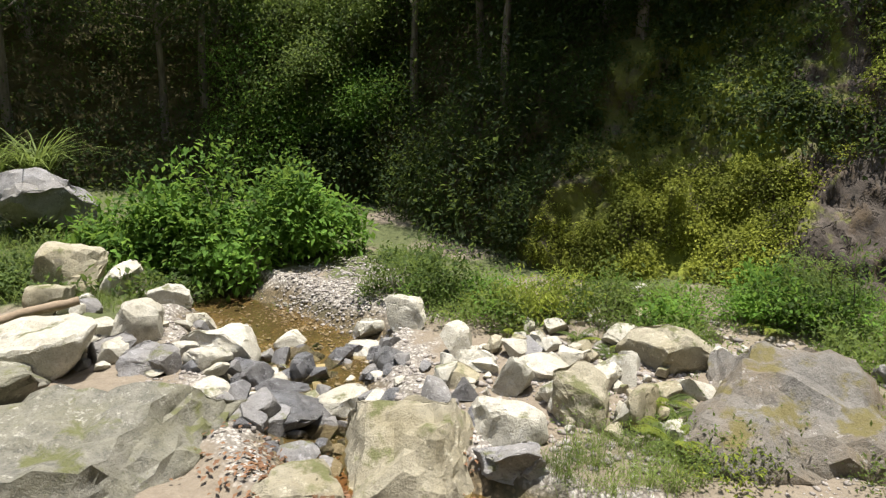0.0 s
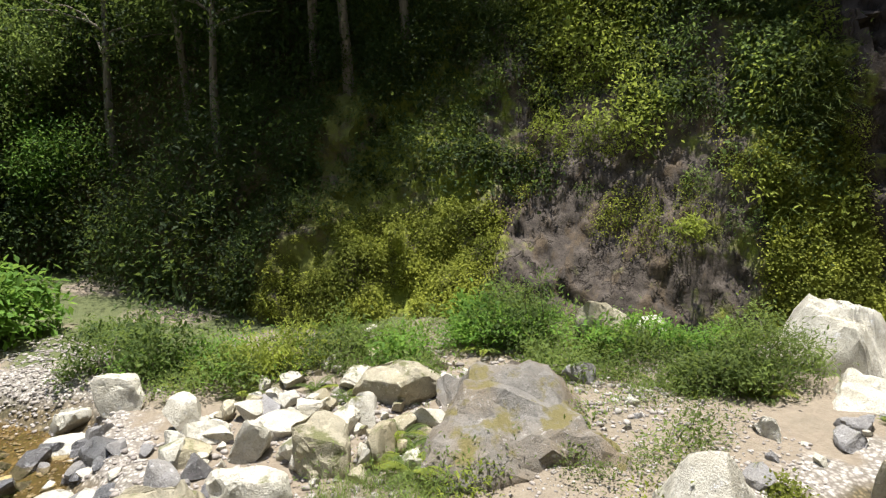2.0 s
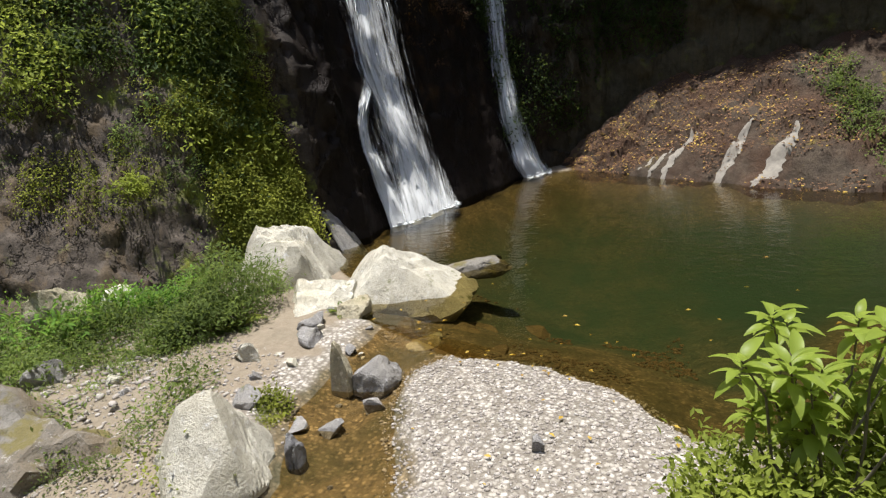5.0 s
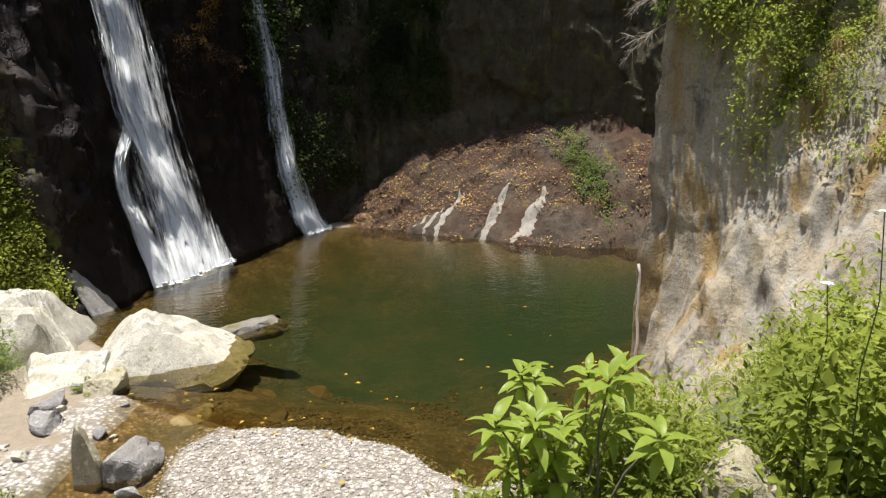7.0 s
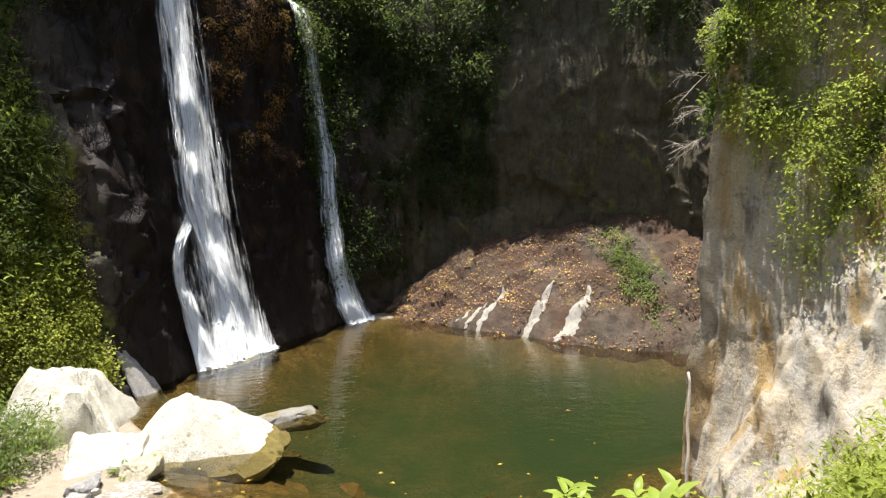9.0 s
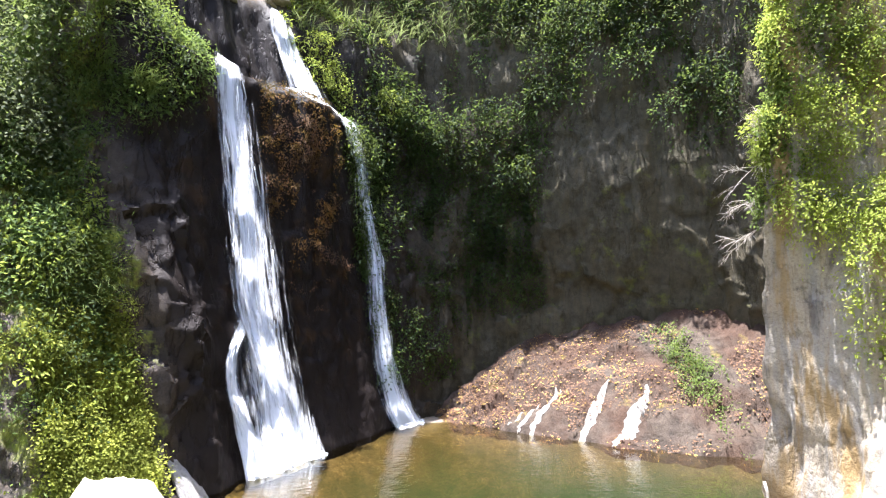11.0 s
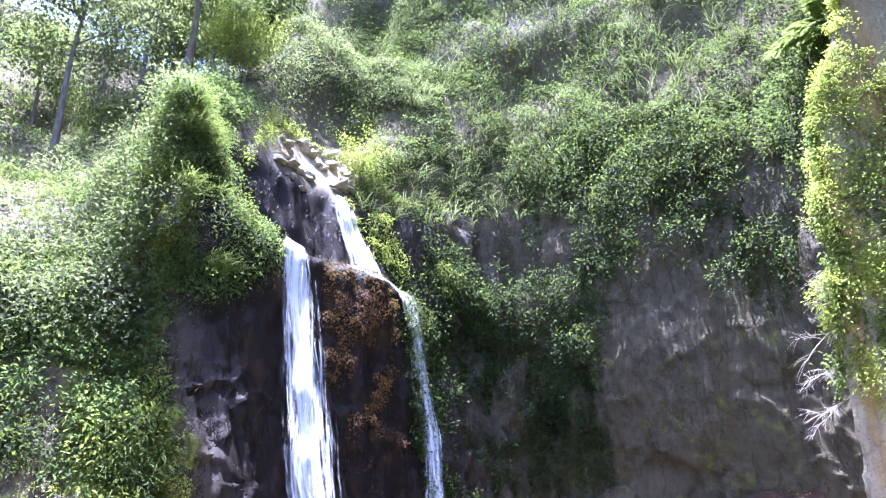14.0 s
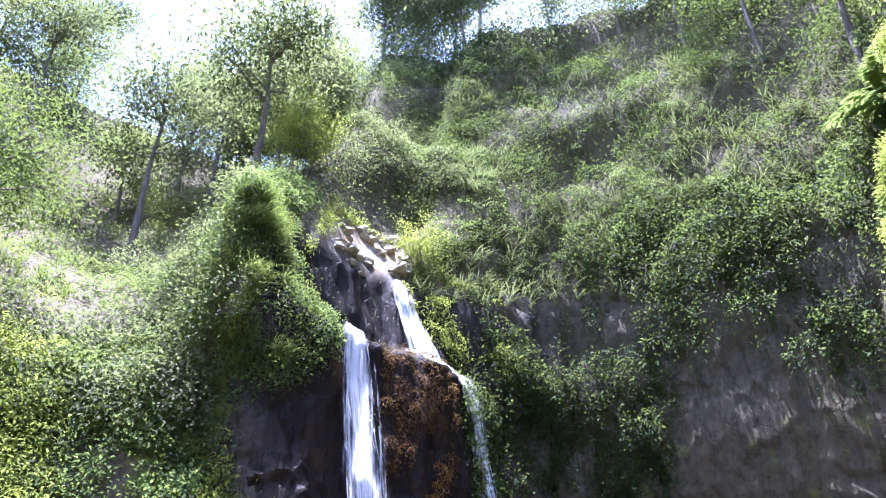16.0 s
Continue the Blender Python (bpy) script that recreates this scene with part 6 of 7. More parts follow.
shrub(3.5, -2.9, 1.2, 1.0, 0.6, LEAF_YELLOW, 0.05, 0.36, 220, 22, 224, "low yellow-green bush on the bank below the look-out")
shrub(1.75, -2.6, 1.0, 0.9, 1.25, LEAF_YELLOW, 0.062, 0.45, 260, 26, 225, "tall green bush at the edge of the look-out")
shrub(4.6, -3.9, 1.4, 1.1, 0.7, LEAF_YELLOW, 0.05, 0.36, 110, 18, 226, "yellow-green weeds at the foot of the pale cliff")
shrub(3.0, -0.75, 0.8, 0.6, 0.35, LEAF_YELLOW, 0.04, 0.36, 80, 20, 227, "small yellow-green weeds above the gravel")
shrub(6.4, -4.7, 1.4, 0.9, 0.6, LEAF_YELLOW, 0.05, 0.36, 90, 18, 228, "yellow-green weeds where the pale cliff meets the bank")


def long_leaf_mesh():
    """One lance-shaped leaf, arched, with a raised rib."""
    s = np.linspace(0, 1, 7)
    w = 0.034 * np.sin(np.pi * s ** 0.8) ** 0.8 + 0.001
    x = 0.2 * s
    z = 0.05 * s - 0.09 * s ** 2
    v = np.concatenate([np.column_stack([x, -w, z + 0.012 * np.sin(np.pi * s)]), np.column_stack([x, 0 * w, z]), np.column_stack([x, w, z + 0.012 * np.sin(np.pi * s)])])
    return mesh_of("leaf", v, grid_faces(3, 7), LEAF_GLOSSY, True)


def whorled_shrub(x, y, z, seed):
    rng = np.random.default_rng(seed)
    base = float(gz(x, y)[0])
    ob = thing("broad_leaved_shrub", "shrub with whorls of long glossy bright green leaves", "shrub", (x, y, base))
    leaf = long_leaf_mesh()
    for i in range(17):
        tip = np.array([rng.normal(0, 0.15), rng.normal(0, 0.17), (z - base) + rng.uniform(-0.2, 0.16)])
        v, f = tube_arrays(branch_points(rng, np.array([rng.normal(0, .05), rng.normal(0, .05), -0.05]), tip, 0.05), np.linspace(0.008, 0.003, 6), 6)
        child("stem", mesh_of("stem", v, f, BARK), ob)
        turn = rng.uniform(0, 360)
        for j in range(12):
            lf = child("leaf", leaf, ob)
            k = rng.uniform(0.42, 0.64)
            lf.matrix_basis = pose(*(tip - (0, 0, 0.006 * j)), rng.uniform(-15, 15), -42 + 7.0 * j + rng.uniform(-8, 8), turn + 137.5 * j) @ Matrix.Diagonal((k, k, k, 1))
    return ob


whorled_shrub(2.36, -0.92, 3.36, 41)
shrub(2.42, -1.0, 0.75, 0.7, 0.42, LEAF_YELLOW, 0.05, 0.4, 120, 22, 229, "low yellow-green weeds round the glossy shrub")
shrub(2.15, -0.85, 0.6, 0.5, 0.3, LEAF_YELLOW, 0.045, 0.4, 80, 20, 230, "low yellow-green weeds at the edge of the look-out")

for x, y, seed in [(1.95, -0.55, 231), (2.3, -0.78, 232), (1.7, -0.75, 233)]:
    shrub(x, y, 0.75, 0.55, max(0.3, 3.2 - float(gz(x, y)[0])), LEAF_YELLOW, 0.036, 0.42, 260, 28, seed, "small-leaved yellow-green weeds at the rim of the look-out")

# trees
T1 = tree(7.5, 3.0, 1, LEAF_FRESH, 0.2, 260, 24, "young leafy tree on the steep hillside")
T2 = tree(9.5, 3.8, 2, LEAF_HILL, 0.22, 300, 26, "tall dark leafy tree on the steep hillside")
T3 = tree(5.5, 2.2, 3, LEAF_YELLOW, 0.18, 130, 16, "small yellow-green tree on the rocky spur", lean=(-.15, .1))
T4 = tree(10, 3.4, 4, LEAF_SHADED, 0.17, 220, 24, "dark shaded forest tree with a slender trunk", bare=0.2)
rngt = np.random.default_rng(77)
for t, h, s in [(10.4, 44, 1.0), (11.2, 49, 1.1), (12.0, 50, .9), (12.7, 50.5, 1.0), (9.2, 40, 1.1), (9.8, 48, 1.1), (13.4, 50, 1.1), (8.6, 46, 1.2), (11.8, 36, .8), (10.8, 30, .9), (9.4, 28, .9), (12.3, 27, .7), (10.1, 38, 1.1), (11.5, 42, 1.0), (12.4, 40, 1.1), (10.9, 24, 1.1), (11.4, 31, 1.1), (11.9, 22, 1.1), (12.2, 33, 1.1), (10.3, 33, 1.1), (11.1, 37, 1.1), (12.6, 30, 1.06), (8.9, 34, 1.1), (12.9, 44, 1.0), (10.5, 50, 1.2), (9.0, 50, 1.2), (11.6, 51, 1.1), (13.0, 34, 1.0), (8.0, 44, 1.1), (8.2, 36, 1.0), (7.6, 50, 1.2)]:
    plant_tree(T1 if s < 1.05 else T2, t, h, s * 1.3, float(rngt.uniform(0, 360)))
for t, h, s in [(14.3, 50, 1.0), (14.7, 47, 1.1), (15.1, 51, 1.2), (15.5, 48, 1.1), (16.0, 50, 1.3), (16.5, 51, 1.3), (17.0, 51, 1.2), (18.0, 50, 1.0), (19.0, 51, 1.1), (20.0, 50, 1.1)]:
    plant_tree(T2, t, h, s, float(rngt.uniform(0, 360)))
for t, h, s in [(13.1, 23, 1.0), (13.5, 24, .9), (12.7, 23, .8), (16.7, 18.5, .6)]:
    plant_tree(T3, t, h, s, float(rngt.uniform(0, 360)))
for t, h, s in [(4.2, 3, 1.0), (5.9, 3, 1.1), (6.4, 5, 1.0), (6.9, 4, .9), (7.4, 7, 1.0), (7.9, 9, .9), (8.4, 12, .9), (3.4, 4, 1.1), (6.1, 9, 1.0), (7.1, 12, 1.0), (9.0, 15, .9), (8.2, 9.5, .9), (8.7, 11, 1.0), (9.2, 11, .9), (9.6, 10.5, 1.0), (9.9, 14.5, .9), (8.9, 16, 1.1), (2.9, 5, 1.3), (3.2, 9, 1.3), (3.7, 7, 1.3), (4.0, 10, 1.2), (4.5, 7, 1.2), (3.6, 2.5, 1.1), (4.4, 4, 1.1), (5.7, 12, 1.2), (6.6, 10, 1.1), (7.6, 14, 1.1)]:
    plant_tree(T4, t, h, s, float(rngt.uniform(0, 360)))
for t, h, s in [(5.0, 1.0, .8), (5.25, 3, .9), (4.85, 4, .8), (5.5, 7, .9), (4.7, 8, .9), (5.15, 11, .9), (4.9, 14, .9)]:
    plant_tree(T1, t, h, s, float(rngt.uniform(0, 360)))
for t, h, s in [(22.3, 30, .9), (21.6, 24, .9)]:
    plant_tree(T1, t, h, s, float(rngt.uniform(0, 360)))
for t, h, s in [(20.2, 25, 1.2), (20.7, 29, 1.3), (21.2, 25, 1.2), (21.0, 34, 1.3), (20.4, 37, 1.2), (21.6, 30, 1.2), (19.7, 33, 1.1), (19.2, 39, 1.2), (20.0, 43, 1.2), (18.6, 45, 1.1), (20.9, 21, 1.0), (21.5, 39, 1.3)]:
    plant_tree(T4, t, h, s, float(rngt.uniform(0, 360)))
for t, h, s in [(7.8, 6.5, 1.0), (8.8, 7.6, 0.9), (8.0, 11, 1.1)]:
    plant_tree(T4, t, h, s, float(rngt.uniform(0, 360)))
for made in (T1, T2, T3, T4):
    p, o = on_wall(np.array([rngt.uniform(0.5, 2.2)]), np.array([12.0]))
    made.location = tuple(p[0] - (0, 0, 0.4))


# ---- rubble, gravel and weeds on the ground ----
PALES = [rock_mesh("stone", 500 + i, 13, 3, 0.05, ROCK_PALE) for i in range(5)]
TANS = [rock_mesh("stone", 520 + i, 13, 3, 0.05, ROCK_TAN) for i in range(3)]
GREYS = [rock_mesh("stone", 540 + i, 11, 3, 0.05, ROCK_GREY) for i in range(4)]
WETS = [rock_mesh("stone", 560 + i, 11, 3, 0.05, ROCK_WET) for i in range(3)]
rngs = np.random.default_rng(9)


def rubble(count, cx, cy, rx, ry, lo, hi, meshes, label, flat=0.7, turn=0.0):
    """Loose stones over an oval patch of ground."""
    done = 0
    ca, sa = math.cos(radians(turn)), math.sin(radians(turn))
    while done < count:
        a, r = rngs.uniform(0, 2 * np.pi), math.sqrt(rngs.uniform(0, 1))
        u, v = rx * r * math.cos(a), ry * r * math.sin(a)
        x, y = cx + u * ca - v * sa, cy + u * sa + v * ca
        w = lo + (hi - lo) * rngs.random() ** 2.2
        boulder(x, y, w * rngs.uniform(.8, 1.3), w * rngs.uniform(.7, 1.1), w * rngs.uniform(.5, 1.0) * flat, rngs.uniform(0, 360), None, label, 0, sink=0.25,
                tilt=(rngs.uniform(-14, 14), rngs.uniform(-14, 14)), name="stone", group="loose stones on the bank", mesh=meshes[int(rngs.integers(len(meshes)))])
        done += 1


rubble(72, 2.2, 9.1, 2.6, 1.8, 0.16, 0.7, PALES + TANS, "pale angular stone in the rubble", 0.85, -15)
rubble(85, -2.5, 9.9, 1.8, 2.5, 0.2, 0.8, GREYS + WETS + PALES[:1], "grey rounded stone in the stream bed", 0.6, 20)
rubble(45, -6.0, 11.4, 3.0, 2.4, 0.15, 0.7, PALES + GREYS, "weathered stone on the stony bank", 0.75)
rubble(24, 3.2, 11.2, 2.8, 1.3, 0.14, 0.5, PALES + TANS, "pale stone among the weeds", 0.8, -12)
rubble(38, -0.5, 8.9, 1.5, 1.6, 0.14, 0.6, GREYS + WETS, "dark wet stone beside the stream", 0.6)
rubble(14, 6.8, 8.6, 3.0, 1.9, 0.12, 0.34, PALES + GREYS, "small stone among the weeds", 0.7)
rubble(10, 7.9, 4.3, 1.5, 0.9, 0.08, 0.26, GREYS + PALES, "small stone beside the outflow", 0.6)
rubble(5, 5.9, 3.2, 1.4, 0.8, 0.08, 0.24, GREYS + WETS, "small wet stone in the outflow", 0.5)
rubble(6, 10.2, 4.6, 1.3, 1.0, 0.12, 0.35, PALES + GREYS, "small stone at the pool's edge", 0.6)

boulder(2.42, -1.68, 0.42, 0.36, 0.34, 20, ROCK_TAN, "rough brown rock among the bushes of the look-out", 90)


# pale boulders in the saddle above the falls
rngb = np.random.default_rng(61)
SADDLE = [rock_mesh("boulder", 600 + i, 16, 4, 0.07, ROCK_TAN) for i in range(6)]
for i in range(48):
    bt, bh = rngb.uniform(14.3, 16.35), rngb.uniform(17.2, 21.4)
    bw = 0.2 + 0.6 * rngb.random() ** 2.2
    bp, bo = on_wall(np.array([bt]), np.array([bh]))
    bp = bp[0] + bo[0] * 0.05
    boulder(bp[0], bp[1], bw * rngb.uniform(1.3, 2.3), bw * 1.2, bw * rngb.uniform(0.35, 0.6), rngb.uniform(0, 360), None, "pale sunlit boulder in the saddle above the falls", 0, sink=0.7, z=bp[2],
            tilt=(rngb.uniform(-15, 15), rngb.uniform(-15, 15)), group="boulders above the falls", mesh=SADDLE[i % 6])


def pebbles(name, label, count, where, lo, hi, material, seed):
    """Gravel: small worn stones, each with its own shape."""
    rng = np.random.default_rng(seed)
    x, y = where(rng, count)
    z = gz(x, y)
    g = (1 + 5 ** 0.5) / 2
    ico = unit(np.array([(-1, g, 0), (1, g, 0), (-1, -g, 0), (1, -g, 0), (0, -1, g), (0, 1, g), (0, -1, -g), (0, 1, -g), (g, 0, -1), (g, 0, 1), (-g, 0, -1), (-g, 0, 1)], float))
    tri = np.array([(0, 11, 5), (0, 5, 1), (0, 1, 7), (0, 7, 10), (0, 10, 11), (1, 5, 9), (5, 11, 4), (11, 10, 2), (10, 7, 6), (7, 1, 8),
                    (3, 9, 4), (3, 4, 2), (3, 2, 6), (3, 6, 8), (3, 8, 9), (4, 9, 5), (2, 4, 11), (6, 2, 10), (8, 6, 7), (9, 8, 1)])
    n = len(x)
    s = (lo + (hi - lo) * rng.random(n) ** 2.5) / 2
    k = ico[None] * rng.uniform(0.75, 1.2, (n, 12, 1)) * np.column_stack([s * rng.uniform(.9, 1.5, n), s, s * rng.uniform(.45, .8, n)])[:, None]
    a = rng.uniform(0, 2 * np.pi, n)[:, None]
    kx = k[..., 0] * np.cos(a) - k[..., 1] * np.sin(a)
    ky = k[..., 0] * np.sin(a) + k[..., 1] * np.cos(a)
    v = np.stack([kx + x[:, None], ky + y[:, None], k[..., 2] + (z + s * 0.2)[:, None]], -1)
    f = (np.arange(n)[:, None, None] * 12 + tri[None]).reshape(-1, 3)
    tagged(new(name, mesh_of(name, v.reshape(-1, 3), f, material, True)), label, "gravel", kind="stuff")


def oval(cx, cy, rx, ry, turn=0.0):
    def pick(rng, n):
        a, r = rng.uniform(0, 2 * np.pi, n), np.sqrt(rng.random(n)) * rng.uniform(0.85, 1.08, n)
        u, v = rx * r * np.cos(a), ry * r * np.sin(a)
        c, s = math.cos(radians(turn)), math.sin(radians(turn))
        return cx + u * c - v * s, cy + u * s + v * c
    return pick


def beach_spots(rng, n):
    x, y = rng.uniform(4.6, 9.0, n * 4), rng.uniform(-2.4, 2.9, n * 4)
    d, _ = seg_dist(x, y, POOL, True)
    sd, sw = seg_dist(x, y, STREAM)
    ok = (~inside(x, y, POOL) | (d < 0.25)) & (sd > 0.45)
    return x[ok][:n], y[ok][:n]


def shallows(rng, n):
    x, y = rng.uniform(8.5, 14.5, n * 5), rng.uniform(-3.5, 6.5, n * 5)
    d, _ = seg_dist(x, y, POOL, True)
    ok = inside(x, y, POOL) & (d > 0.15) & (d < 4.5) & (y > -1.5) & (fbm(np.column_stack([x, y, 0 * x]) * 0.8, 3, 5) > -0.05)
    return x[ok][:n], y[ok][:n]


def pebble_material():
    n = Nodes("mixed_river_pebbles")
    rnd = n.node("ShaderNodeNewGeometry", 8)
    fine = n.noise(60, 4, 0.7)
    col = n.ramp(rnd, (0.0, (0.19, 0.17, 0.155)), (0.35, (0.29, 0.26, 0.235)), (0.75, (0.34, 0.31, 0.285)), (1.0, (0.41, 0.385, 0.36)))
    col = n.mix(n.ramp(fine, (0.35, 0.5), (0.55, 0.0)), col, (0.2, 0.17, 0.14))
    return n.set(Base_Color=col, Roughness=0.85, Normal=n.bump(fine, 0.4, 0.01))


PEBBLES = pebble_material()
pebbles("beach_gravel", "pale grey and pinkish gravel of the small beach", 7000, beach_spots, 0.018, 0.06, PEBBLES, 1)
pebbles("bank_gravel", "loose gravel and chips between the boulders", 1500, oval(2.2, 8.8, 3.0, 2.2, -12), 0.04, 0.14, PEBBLES, 2)
pebbles("bank_gravel", "wet gravel along the stream", 2000, oval(-3.2, 11.2, 2.6, 4.2, 25), 0.03, 0.12, PEBBLES, 3)
pebbles("bank_gravel", "gravel of the footpath beside the outflow", 1800, oval(6.3, 5.8, 2.4, 1.9, 25), 0.02, 0.08, PEBBLES, 4)
pebbles("bank_gravel", "scattered stones among the weeds", 1500, oval(5.6, 9.4, 4.2, 2.6, -20), 0.03, 0.16, PEBBLES, 6)
pebbles("pool_stones", "drowned stones in the clear shallows", 1600, shallows, 0.03, 0.10, ROCK_DROWNED, 7)
pebbles("bank_gravel", "gravel bar below the forest path", 1200, oval(-2.6, 15.0, 1.7, 2.2, 0), 0.04, 0.12, PEBBLES, 5)


def weeds(name, label, count, per, where, leaf, ratio, material, seed, spread=0.10, lift=0.06):
    rng = np.random.default_rng(seed)
    x, y = where(rng, count)
    p = np.column_stack([x, y, np.zeros(len(x))])
    ok = fbm(p * 0.9, 3, seed) + rng.normal(0, 0.1, len(x)) > 0.06
    sd, _ = seg_dist(x, y, STREAM)
    ok &= sd > 0.8
    x, y = x[ok], y[ok]
    c = np.column_stack([x, y, gz(x, y) + lift * rng.uniform(0.5, 1.8, len(x))])
    big = np.clip(1 + 1.0 * fbm(c * 1.7, 2, seed + 4), 0.6, 1.5)
    c[:, 2] += lift * (big - 0.6)
    v, f = clump_leaves(rng, c, spread * big, per, leaf * big, ratio, np.tile([0, 0, 1.0], (len(x), 1)), 0.0, 0.3)
    tagged(new(name, mesh_of(name, v, f, material, False)), label, "weeds", kind="stuff")


def grass(name, label, count, where, length, width, material, seed, bend=(0.2, 0.7), tuft=10):
    rng = np.random.default_rng(seed)
    x, y = where(rng, count // tuft)
    p = np.column_stack([x, y, np.zeros(len(x))])
    sd, _ = seg_dist(x, y, STREAM)
    ok = (fbm(p * 0.8, 3, seed) > -0.15) & (sd > 0.8)
    x, y = np.repeat(x[ok], tuft), np.repeat(y[ok], tuft)
    n = len(x)
    x, y = x + rng.normal(0, 0.07, n), y + rng.normal(0, 0.07, n)
    lean = unit(np.column_stack([rng.normal(size=n), rng.normal(size=n), np.zeros(n)]))
    ln = length * rng.uniform(0.5, 1.3, n)
    v, f = blade_arrays(np.column_stack([x, y, gz(x, y) - 0.01]), lean, ln, np.full(n, width), rng.uniform(*bend, n))
    tagged(new(name, mesh_of(name, v, f, material, False)), label, "grass", kind="stuff")


weeds("bank_weeds", "leafy weeds at the foot of the bare rock", 1500, 12, oval(7.6, 10.6, 2.6, 1.0, -35), 0.1, 0.42, LEAF_LUSH, 24, 0.16, 0.16)
weeds("bank_weeds", "leafy weeds between rubble and mossy bank", 1500, 12, oval(2.6, 12.2, 3.4, 1.1, -12), 0.1, 0.4, LEAF_LUSH, 25, 0.16, 0.16)
weeds("bank_weeds", "bright weeds in the trodden bank", 1100, 12, oval(8.2, 8.4, 2.2, 1.1, -20), 0.07, 0.42, LEAF_FRESH, 28, 0.12, 0.08)
weeds("bank_weeds", "fresh weeds before the tan wedge boulder", 700, 12, oval(9.6, 8.9, 1.3, 0.6, -25), 0.09, 0.4, LEAF_LUSH, 29, 0.14, 0.1)
weeds("bank_weeds", "fresh weeds round the feathery bushes", 900, 12, oval(9.4, 7.4, 1.8, 1.0, -25), 0.08, 0.42, LEAF_FRESH, 26, 0.13, 0.12)
weeds("bank_weeds", "low green weeds between the stones", 2500, 12, oval(7.0, 10.2, 4.4, 2.0, -28), 0.08, 0.45, LEAF_FRESH, 11, 0.13, 0.12)
weeds("bank_weeds", "low green weeds over the rubble bank", 1000, 12, oval(2.2, 12.0, 3.0, 1.2, -10), 0.08, 0.4, LEAF_FRESH, 12, 0.13, 0.12)
weeds("bank_weeds", "yellow-green weeds beside the low boulder", 520, 12, oval(3.2, 7.3, 1.6, 1.1, 0), 0.045, 0.4, LEAF_FRESH, 13)
weeds("bank_weeds", "leafy weeds on the grassy bank", 2200, 12, oval(-9.5, 16.0, 4.2, 3.2, 0), 0.12, 0.45, LEAF_BUSH, 14, 0.16, 0.1)
weeds("bank_weeds", "small weeds round the white boulder", 260, 12, oval(5.1, 5.0, 1.0, 0.9, 0), 0.05, 0.5, LEAF_YELLOW, 15)
weeds("bank_weeds", "weeds beside the footpath", 700, 12, oval(8.4, 7.2, 1.8, 1.1, 20), 0.06, 0.5, LEAF_FRESH, 16)
weeds("bank_weeds", "weeds at the edge of the forest path", 900, 12, oval(-1.2, 16.0, 1.3, 3.0, 0), 0.09, 0.5, LEAF_BUSH, 17)
weeds("bank_weeds", "small yellow-green weeds on the look-out bank", 1300, 12, oval(3.2, -2.6, 2.4, 1.1, -40), 0.035, 0.4, LEAF_YELLOW, 18)
weeds("bank_weeds", "low weeds on the trodden soil", 420, 10, oval(6.6, 6.4, 2.0, 1.1, 20), 0.06, 0.45, LEAF_FRESH, 19)
weeds("bank_weeds", "weeds round the foot of the low boulder", 320, 10, oval(4.6, 6.0, 2.0, 0.8, -20), 0.06, 0.4, LEAF_YELLOW, 20)
grass("bank_grass", "long pale grass on the bank", 5200, oval(-10.0, 16.0, 4.0, 3.2, 0), 0.55, 0.014, GRASS, 21)
grass("bank_grass", "short pale grass behind the driftwood", 6000, oval(-7.5, 14.2, 3.6, 1.6, 0), 0.3, 0.01, GRASS, 27)
grass("bank_grass", "short grass between the stones", 3800, oval(6.5, 10.0, 4.2, 2.0, -25), 0.22, 0.008, GRASS, 22)
grass("bank_grass", "feathery grass before the low boulder", 1900, oval(2.7, 6.8, 1.5, 0.7, 0), 0.32, 0.008, GRASS, 23)


def litter(name, label, count, spots, size, seed, material=DRY):
    rng = np.random.default_rng(seed)
    p, o = spots(rng, count)
    n = len(p)
    along = unit(np.cross(o, rng.normal(size=(n, 3))))
    ln = size * rng.uniform(0.6, 1.4, n)
    v, f = leaf_arrays(p + o * 0.05, along, unit(o + rng.normal(0, 0.2, (n, 3))), ln, ln * 0.5, 0.15, 0.1)
    tagged(new(name, mesh_of(name, v, f, material, False)), label, "fallen leaves", kind="stuff")


def apron_spots(rng, n):
    i, j = rng.integers(4, 66, n * 2), rng.integers(4, 146, n * 2)
    p = APRON_P[i, j] + rng.normal(0, 0.05, (n * 2, 3)) * (1, 1, 0)
    ok = fbm(p * 0.5, 3, 71) > -0.12
    p = p[ok][:n]
    return p, np.tile(unit(np.array([[-0.45, 0.1, 0.9]])), (len(p), 1))


def bank_spots(rng, n):
    x, y = rng.normal(-1.3, 0.7, n), rng.normal(6.9, 0.55, n)
    return np.column_stack([x, y, gz(x, y) + 0.02]), np.tile([0, 0, 1.0], (n, 1))


litter("leaf_litter", "yellow and brown fallen leaves on the bedrock", 11000, apron_spots, 0.085, 5)
litter("leaf_litter", "bright yellow fallen leaves scattered on the bedrock", 1500, apron_spots, 0.10, 8, YELLOWED)
litter("leaf_litter", "brown leaf litter between the boulders", 1500, bank_spots, 0.09, 6)


def pool_spots(rng, n):
    x, y = rng.uniform(8.0, 16.0, n * 6), rng.uniform(-4.0, 5.5, n * 6)
    d, _ = seg_dist(x, y, POOL, True)
    ok = inside(x, y, POOL) & (rng.random(n * 6) < np.exp(-d / 1.1))
    x, y = x[ok][:n], y[ok][:n]
    return np.column_stack([x, y, np.full(len(x), -0.05)]), np.tile([0, 0, 1.0], (len(x), 1))


